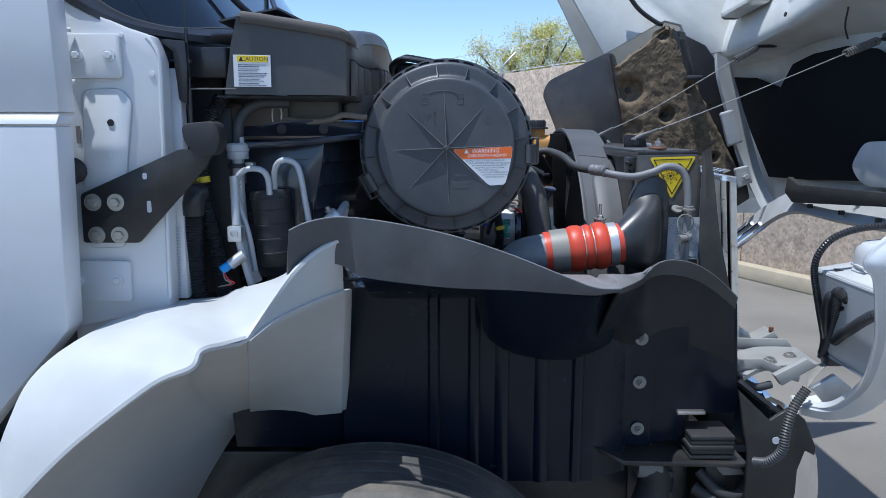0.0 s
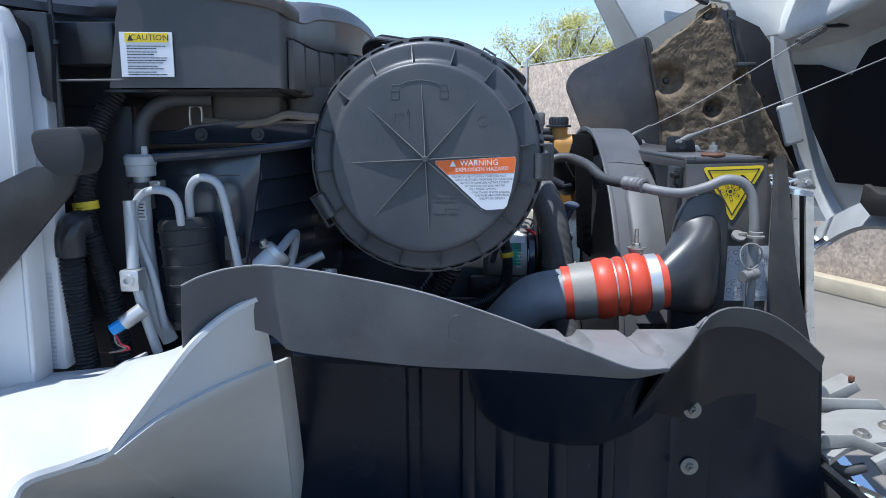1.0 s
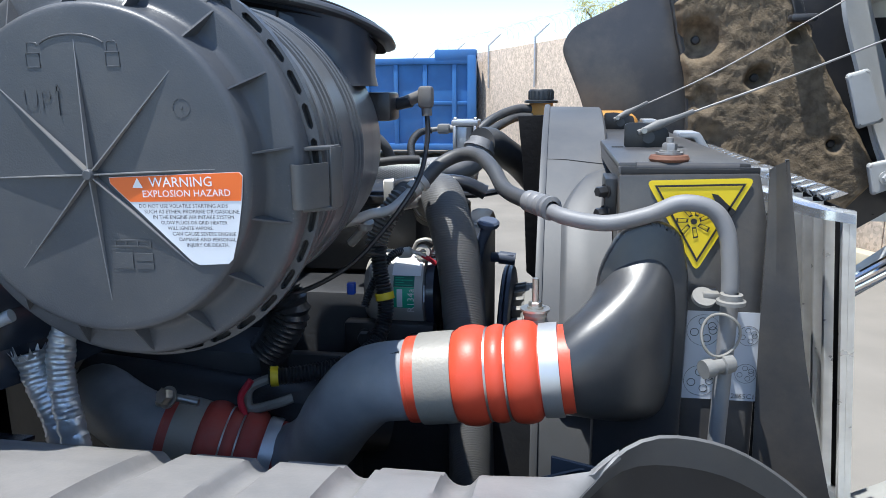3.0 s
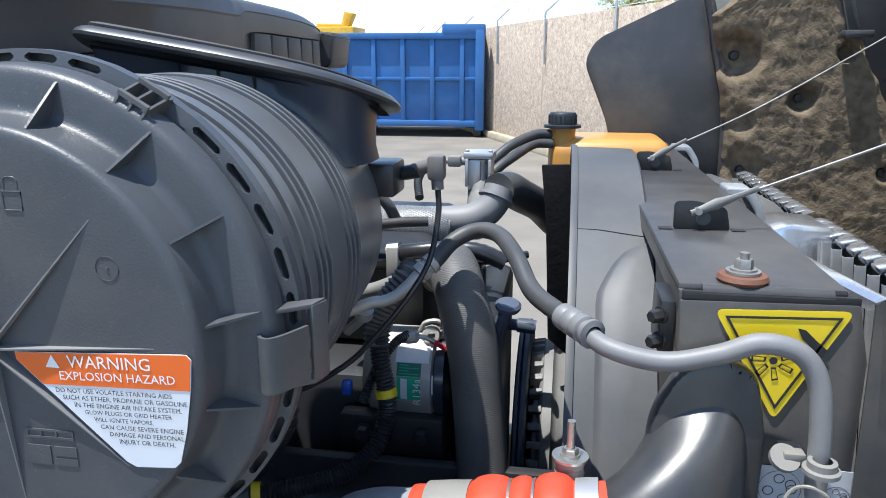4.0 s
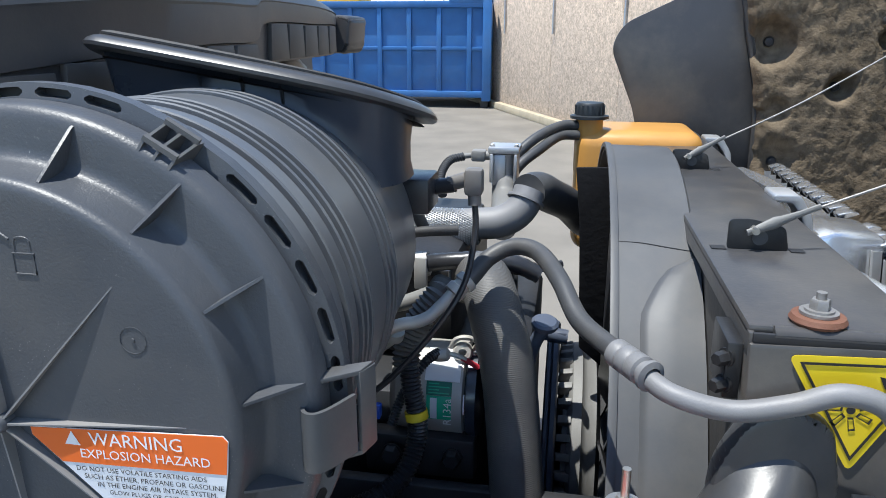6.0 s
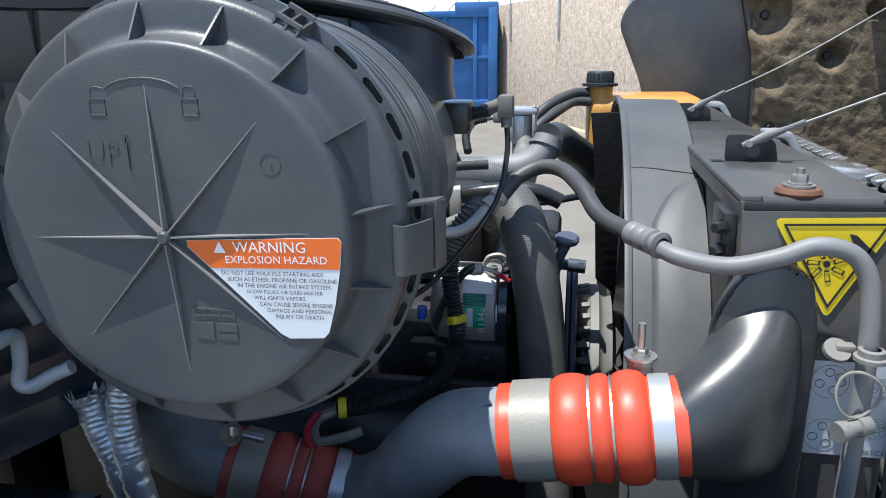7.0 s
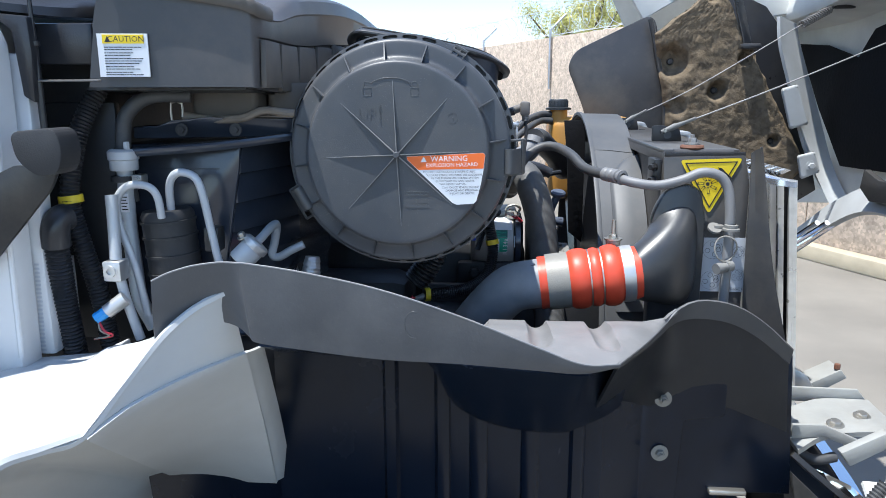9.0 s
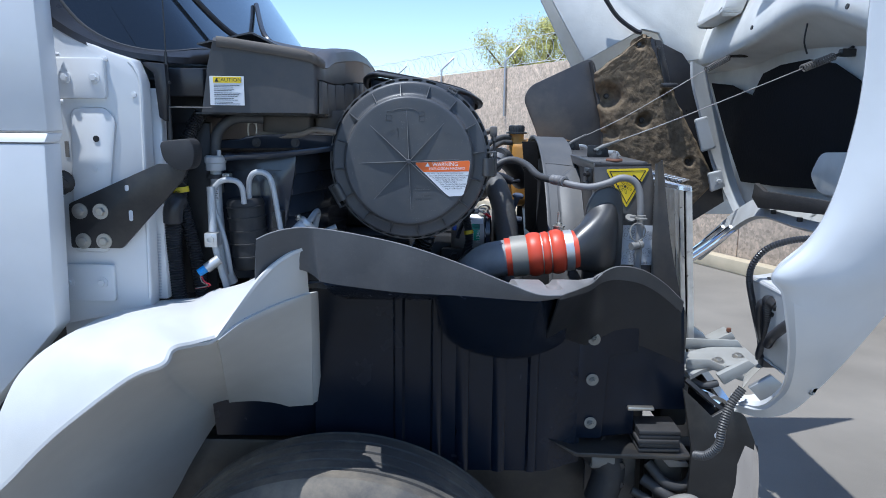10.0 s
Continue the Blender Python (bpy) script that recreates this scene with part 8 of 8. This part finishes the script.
for i in range(150):
    z = 1.33 + 0.785 * i / 149
    xr = (1.10 + (z - 1.32) * 0.88) if z < 1.513 else (1.27 - (z - 1.513) * 0.57 if z < 1.95 else 1.02 - (z - 1.95) * 0.52)
    xl = 0.766 if z < 1.72 else (0.758 - (z - 1.72) * 0.185 if z < 1.968 else 0.712 + (z - 1.968) * 1.31)
    row = []
    for j in range(110):
        s = j / 109
        x = xl + (xr - xl) * s
        y = 3.045 + 0.006 * noise.noise((x * 6, z * 6, 0)) + 0.0035 * noise.noise((x * 30, z * 30, 3)) + 0.0035 * abs(noise.noise((x * 70, z * 70, 7))) + 0.0035 * abs(noise.noise((x * 150, z * 150, 9)))
        for dx, dz, rr, dd in dents:
            q = ((x - dx) ** 2 + (z - dz) ** 2) / (rr * rr)
            y += 0.8 * dd * math.exp(-q * q)
        edge = min(s, 1 - s)
        y += 0.03 * max(0, 1 - edge / 0.05) ** 2
        row.append((x + 0.008 * noise.noise((z * 30, s, 5)), y, z))
    rows.append(row)
sheet(bm, rows, -0.02)
part("insulation", bm, M_FOAM, hood, "dusty brown moulded insulation with dents", angle=80)
for dx, dz, rr, dd in dents[:5]:
    bm = bmesh.new()
    lathe(bm, [(0, -0.006), (0.009, -0.005), (0.012, 0.0), (0.012, 0.004), (0, 0.004)], (dx, 3.043 + 0.78 * dd, dz), (0, 1, 0), 16)
    part("fastener", bm, M_BLACK, hood)
# lower cross member round the grille opening
bm = bmesh.new()
sheet(bm, loft([[(1.24, 3.16, 1.15), (1.27, 3.0, 1.26), (1.28, 2.80, 1.37), (1.28, 2.62, 1.422), (1.28, 2.364, 1.424), (1.28, 2.085, 1.43), (1.28, 1.6, 1.43)], [(1.25, 3.24, 1.19), (1.29, 3.10, 1.30), (1.31, 2.92, 1.41), (1.33, 2.68, 1.50), (1.34, 2.38, 1.515), (1.34, 2.085, 1.52), (1.34, 1.6, 1.52)]], 36, 4), 0.02)
part("cross_member", bm, M_HOODSHADE, hood)
bm = bmesh.new()
prism(bm, [(1.26, 2.647, 1.545), (1.26, 2.56, 1.522), (1.26, 2.057, 1.538), (1.26, 1.6, 1.54), (1.26, 1.6, 1.505), (1.26, 2.06, 1.497), (1.26, 2.60, 1.455), (1.26, 2.662, 1.487)], (0.02, 0, 0), 0.003)
part("seal_strip", bm, M_RUBBER, hood)
for y in (2.50, 2.30, 2.1):
    bm = bmesh.new()
    box(bm, (1.268, y - 0.006, 1.445), (1.285, y + 0.006, 1.46), 0.002)
    part("clip", bm, M_INK, hood)
for i in range(3):
    bm = bmesh.new()
    d = 0.032 * i
    tube(bm, [(1.14 + d, 3.18, 1.125), (1.20 + d, 3.02, 1.24), (1.235 + d, 2.86, 1.345)], 0.009, 8)
    part("grille_bar", bm, M_CHROME, hood, "bright grille surround bar")
# near fender with wheel cut-out
Lc = [(0.80, 1.12, 2.25), (0.795, 1.12, 1.971), (0.798, 1.12, 1.882), (0.795, 1.12, 1.791), (0.778, 1.12, 1.687), (0.757, 1.12, 1.614), (0.726, 1.12, 1.56), (0.676, 1.12, 1.509), (0.699, 1.13, 1.477), (0.719, 1.15, 1.43), (0.755, 1.20, 1.351), (0.798, 1.29, 1.25), (0.822, 1.38, 1.179), (0.822, 1.46, 1.124), (0.799, 1.54, 1.103)]
Rc = [(1.75, 1.15, 2.25), (1.70, 1.15, 1.98), (1.60, 1.15, 1.89), (1.45, 1.15, 1.79), (1.28, 1.15, 1.69), (1.13, 1.15, 1.61), (1.03, 1.16, 1.545), (0.96, 1.175, 1.485), (0.92, 1.19, 1.43), (0.897, 1.21, 1.375), (0.882, 1.245, 1.315), (0.872, 1.31, 1.235), (0.860, 1.39, 1.15), (0.838, 1.48, 1.096), (0.804, 1.555, 1.08)]
ls, rs = spline(Lc, 6), spline(Rc, 6)
bm = bmesh.new()
grid = []
for a, b in zip(ls, rs):
    grid.append([a.lerp(b, s) + Vector((0, 0.012 * (1 - s / 0.06) if s < 0.06 else -0.12 * (b - a).length * min(1.0, (b - a).length / 0.5) * math.sin(math.pi * (s - 0.06) / 0.94), 0)) for s in (0, 0.02, 0.06, 0.15, 0.3, 0.5, 0.7, 0.85, 0.95, 1.0)])
sheet(bm, grid, 0.006)
part("near_fender", bm, M_WHITE, hood, "glossy white outer fender skin")
bm = bmesh.new()
sheet(bm, [[p + Vector((0, 0.012, 0)), p + Vector((0.004, 0.022, 0)), p + Vector((0.012, 0.03, 0.006))] for p in ls], 0.004)
part("arch_return", bm, M_WHITE, hood)
# headlight bucket
bm = bmesh.new()
prism(bm, rounded([(0.815, 1.56, 1.417), (0.835, 1.56, 1.30), (0.860, 1.56, 1.215), (0.885, 1.56, 1.27), (0.925, 1.56, 1.36), (0.985, 1.56, 1.445)], 0.008), (0, -0.25, 0), 0.006)
part("headlight_bucket", bm, M_WHITEP, hood, "white plastic headlight housing back")
bm = bmesh.new()
lathe(bm, [(0, 0), (0.050, 0), (0.052, 0.004), (0.048, 0.008), (0.047, 0.03), (0.042, 0.05), (0.030, 0.06), (0, 0.062)], (0.905, 1.47, 1.428), (-0.1, 0, 1), 10)
part("bulb_cover", bm, M_WHITEP, hood, "white bulb access cover")
bm = bmesh.new()
tube(bm, [(0.857, 1.44, 1.436), (0.858, 1.47, 1.438), (0.865, 1.50, 1.436)], 0.003, 6)
part("bulb_clip", bm, M_WHITEP, hood)
for c in ((0.838, 1.50, 1.4215), (0.845, 1.515, 1.4215)):
    bm = bmesh.new()
    box(bm, (c[0] - 0.009, c[1] - 0.004, c[2]), (c[0] + 0.009, c[1] + 0.002, c[2] + 0.0012))
    part("slot", bm, M_INK, hood)
bm = bmesh.new()
lathe(bm, [(0, 0), (0.017, 0), (0.017, 0.003), (0, 0.003)], (0.829, 1.46, 1.36), (-1, 0, 0.2), 20)
part("harness_hole", bm, M_INK, hood)
bm = bmesh.new()
lathe(bm, [(0, 0), (0.028, 0), (0.028, 0.003), (0, 0.003)], (0.823, 1.30, 1.375), (-1, 0, 0.2), 20)
part("harness_hole", bm, M_INK, hood)
bm = bmesh.new()
sheet(bm, loft([[(0.80, 1.54, 1.09), (0.86, 1.56, 1.075), (0.93, 1.56, 1.10)], [(0.82, 1.62, 1.10), (0.88, 1.64, 1.09), (0.95, 1.64, 1.12)]], 10, 4), 0.006)
part("corner_tray", bm, M_HOODIN, hood)

# hood cables with springs
for ya, a, b in ((2.56, (0.541, 2.555, 1.69), (1.10, 2.80, 1.972)), (2.06, (0.541, 2.055, 1.69), (1.19, 2.20, 1.9365))):
    cb = thing("hood_cable", a, "steel hood retaining cable with a coil spring", "cable", group="hood cables")
    A, B = Vector(a), Vector(b)
    d = (B - A).normalized()
    bm = bmesh.new()
    sag = Vector((0, 0, -0.012 if ya > 2.3 else -0.004))
    tube(bm, [A + d * 0.03, A.lerp(B, 0.35) + sag, A.lerp(B, 0.7) + sag * 0.6, B], 0.0016, 6)
    part("wire", bm, M_CABLE, cb)
    bm = bmesh.new()
    tube(bm, [A - d * 0.012, A - d * 0.006, A + d * 0.02, A + d * 0.028, A + d * 0.05, A + d * 0.053, A + d * 0.072], lambda s, l: (0.004, 0.0075, 0.0072, 0.0056, 0.0056, 0.0036, 0.0036)[min(6, round(s * 6.4))], 10, smooth=False, flat=0.7)
    part("end_fitting", bm, M_CAST, cb)
    bm = bmesh.new()
    lathe(bm, [(0, -0.007), (0.0042, -0.007), (0.0042, 0.007), (0, 0.007)], A - d * 0.003, (0, 1, 0), 12)
    part("clevis_pin", bm, M_STEEL, cb)
    bm = bmesh.new()
    q = d.to_track_quat("Z", "Y").to_matrix()
    pts = [B + q @ Vector((0.011 * math.cos(k * 0.7), 0.011 * math.sin(k * 0.7), 0.001 * k)) for k in range(118)]
    tube(bm, pts, 0.0025, 5, smooth=False)
    part("spring", bm, M_GREYP, cb)
    bm = bmesh.new()
    tube(bm, [B + d * 0.11, B + d * 0.15, B + d * 0.16 + Vector((0.03, 0, 0.02))], 0.005, 6)
    box(bm, tuple(B + d * 0.15 + Vector((-0.01, -0.015, -0.012))), tuple(B + d * 0.15 + Vector((0.05, 0.015, 0.012))), 0.005)
    part("anchor", bm, M_FRAME, cb)

# ---- front end below the hood ----
fb = thing("hood_hinge_arm", (0.95, 1.8, 1.0), "pale painted steel hood hinge arms and brackets", "hinge arm")
def plate(name, pts, depth, material=None):
    bm = bmesh.new()
    prism(bm, pts, (0, depth, 0), 0.003)
    return part(name, bm, material or M_ARM, fb)


plate("upper_plate", [(0.75, 2.02, 1.22), (0.876, 2.0, 1.143), (0.909, 2.0, 1.086), (0.76, 2.0, 1.12)], 0.04, M_GALV)
plate("stop_block", [(0.933, 2.15, 1.056), (1.021, 2.15, 1.103), (1.037, 2.15, 1.081), (0.954, 2.15, 1.03)], 0.07)
bm = bmesh.new()
bolt(bm, (1.015, 2.16, 1.1), (0, 0, 1), 0.008, 0.012, 0)
part("stop_bolt", bm, M_RUST, fb)
bm = bmesh.new()
sheet(bm, loft([[(0.74, 1.70, 1.115), (0.80, 1.74, 1.125), (0.87, 1.76, 1.125), (0.955, 1.76, 1.13)], [(0.74, 1.86, 1.12), (0.80, 1.88, 1.125), (0.87, 1.92, 1.125), (0.97, 1.92, 1.125)]], 14, 4), 0.01)
part("arm", bm, M_ARM, fb)
plate("arm_web", [(0.74, 1.735, 1.15), (0.80, 1.735, 1.15), (0.90, 1.735, 1.105), (0.895, 1.735, 1.088), (0.80, 1.735, 1.125), (0.74, 1.735, 1.12)], 0.008)
plate("arm_flange", [(0.74, 1.925, 1.15), (0.95, 1.925, 1.145), (0.97, 1.925, 1.12), (0.95, 1.925, 1.11), (0.74, 1.925, 1.118)], 0.008)
for x, y in ((0.845, 1.79), (0.915, 1.83)):
    bm = bmesh.new()
    bolt(bm, (x, y, 1.126), (0, -0.2, 1), 0.011, 0.008, 1.5)
    part("bolt", bm, M_STEEL, fb)
plate("brace", [(0.793, 1.65, 1.136), (0.868, 1.65, 1.178), (0.894, 1.65, 1.16), (0.812, 1.65, 1.11)], 0.02)
plate("lower_brace", [(0.845, 1.58, 1.13), (0.898, 1.58, 1.163), (0.94, 1.58, 1.131), (0.891, 1.58, 1.082)], 0.015, M_GALV)
bm = bmesh.new()
box(bm, (0.72, 1.87, 0.9), (0.80, 3.0, 1.06), 0.01)
sheet(bm, loft([[(0.735, 1.70, 1.11), (0.80, 1.66, 1.06), (0.86, 1.63, 1.02)], [(0.735, 1.74, 1.10), (0.80, 1.70, 1.05), (0.86, 1.67, 1.01)]], 10, 3), 0.01)
part("crossbeam", bm, M_FRAME, fb)
bm = bmesh.new()
tube(bm, [(0.755, 1.75, 1.09), (0.79, 1.74, 1.075), (0.83, 1.745, 1.08)], 0.01, 10)
part("hose_stub", bm, M_HOSE, fb)

bp = thing("front_bumper", (0.95, 2.4, 0.6), "polished chrome front bumper with wrapped end", "bumper")
plan = [(0.80, 1.665, 1.085), (0.85, 1.655, 1.06), (0.885, 1.655, 1.02), (0.91, 1.66, 0.975), (0.93, 1.68, 0.94), (0.95, 1.74, 0.93), (0.966, 1.83, 0.94), (0.98, 2.0, 0.95), (0.99, 2.4, 0.97), (0.975, 2.9, 0.97), (0.945, 3.2, 0.97)]
bm = bmesh.new()
rows = []
for p in spline(plan, 8):
    rows.append([(p.x, p.y, 0.55), (p.x + 0.006, p.y, 0.72), (p.x + 0.003, p.y, p.z - 0.10), (p.x - 0.004, p.y + 0.003, p.z - 0.035), (p.x - 0.022, p.y + 0.014, p.z - 0.004), (p.x - 0.05, p.y + 0.03, p.z)])
sheet(bm, rows, -0.004)
part("face", bm, M_CHROME, bp)
bm = bmesh.new()
prism(bm, [(x, 1.625, z) for x, z in ((0.70, 1.108), (0.778, 1.034), (0.826, 1.066), (0.862, 1.036), (0.892, 0.9686), (0.892, 0.945), (0.868, 0.9575), (0.853, 0.907), (0.853, 0.85), (0.842, 0.78), (0.73, 0.78), (0.732, 0.941))], (0, 0.012, 0), 0.002)
part("end_bracket", bm, M_FRAME, bp)
bm = bmesh.new()
lathe(bm, [(0, 0), (0.009, 0), (0.009, 0.002), (0, 0.002)], (0.795, 1.6235, 0.985), (0, -1, 0), 16)
part("bracket_hole", bm, M_LABELG, bp)

hl = thing("headlight_harness", (0.9, 1.4, 1.1), "black corrugated headlight harness with a taped joint", "wiring loom")
bm = bmesh.new()
corrugated(bm, [(0.96, 1.46, 1.525), (0.916, 1.48, 1.52), (0.866, 1.49, 1.512), (0.821, 1.50, 1.491), (0.798, 1.51, 1.455), (0.797, 1.52, 1.416), (0.812, 1.53, 1.365), (0.835, 1.55, 1.309), (0.858, 1.57, 1.251), (0.866, 1.59, 1.203)], 0.0075, 0.006, 0.1, 10)
part("loop", bm, M_BLACK, hl)
bm = bmesh.new()
corrugated(bm, [(0.84, 1.44, 1.366), (0.812, 1.44, 1.385), (0.815, 1.455, 1.378), (0.83, 1.48, 1.333), (0.846, 1.52, 1.279), (0.860, 1.57, 1.218)], 0.0115, 0.007, 0.1, 12)
part("thick_conduit", bm, M_BLACK, hl)
bm = bmesh.new()
tube(bm, [(0.84, 1.47, 1.372), (0.81, 1.475, 1.370), (0.82, 1.50, 1.316), (0.85, 1.54, 1.26)], 0.010, 10)
part("rear_conduit", bm, M_BLACK, hl)
bm = bmesh.new()
corrugated(bm, [(0.82, 1.24, 1.39), (0.785, 1.27, 1.385), (0.79, 1.36, 1.331), (0.812, 1.42, 1.305), (0.844, 1.50, 1.268)], 0.010, 0.007, 0.1, 12)
part("branch", bm, M_BLACK, hl)
bm = bmesh.new()
box(bm, (0.855, 1.54, 1.195), (0.895, 1.575, 1.24), 0.006)
part("plug", bm, M_BLACK, hl)
for k in range(5):
    bm = bmesh.new()
    tube(bm, [(0.872, 1.555 + 0.004 * k, 1.205), (0.835 - 0.004 * k, 1.54, 1.18), (0.803, 1.52, 1.152)], 0.0018, 6)
    part("bare_wire", bm, M_CLAMPG, hl)
bm = bmesh.new()
corrugated(bm, [(0.803, 1.52, 1.151), (0.773, 1.51, 1.112), (0.755, 1.50, 1.062), (0.75, 1.50, 1.017), (0.731, 1.52, 0.981), (0.716, 1.55, 0.966)], 0.0105, 0.006, 0.1, 12)
part("lower_conduit", bm, M_HOSE, hl)
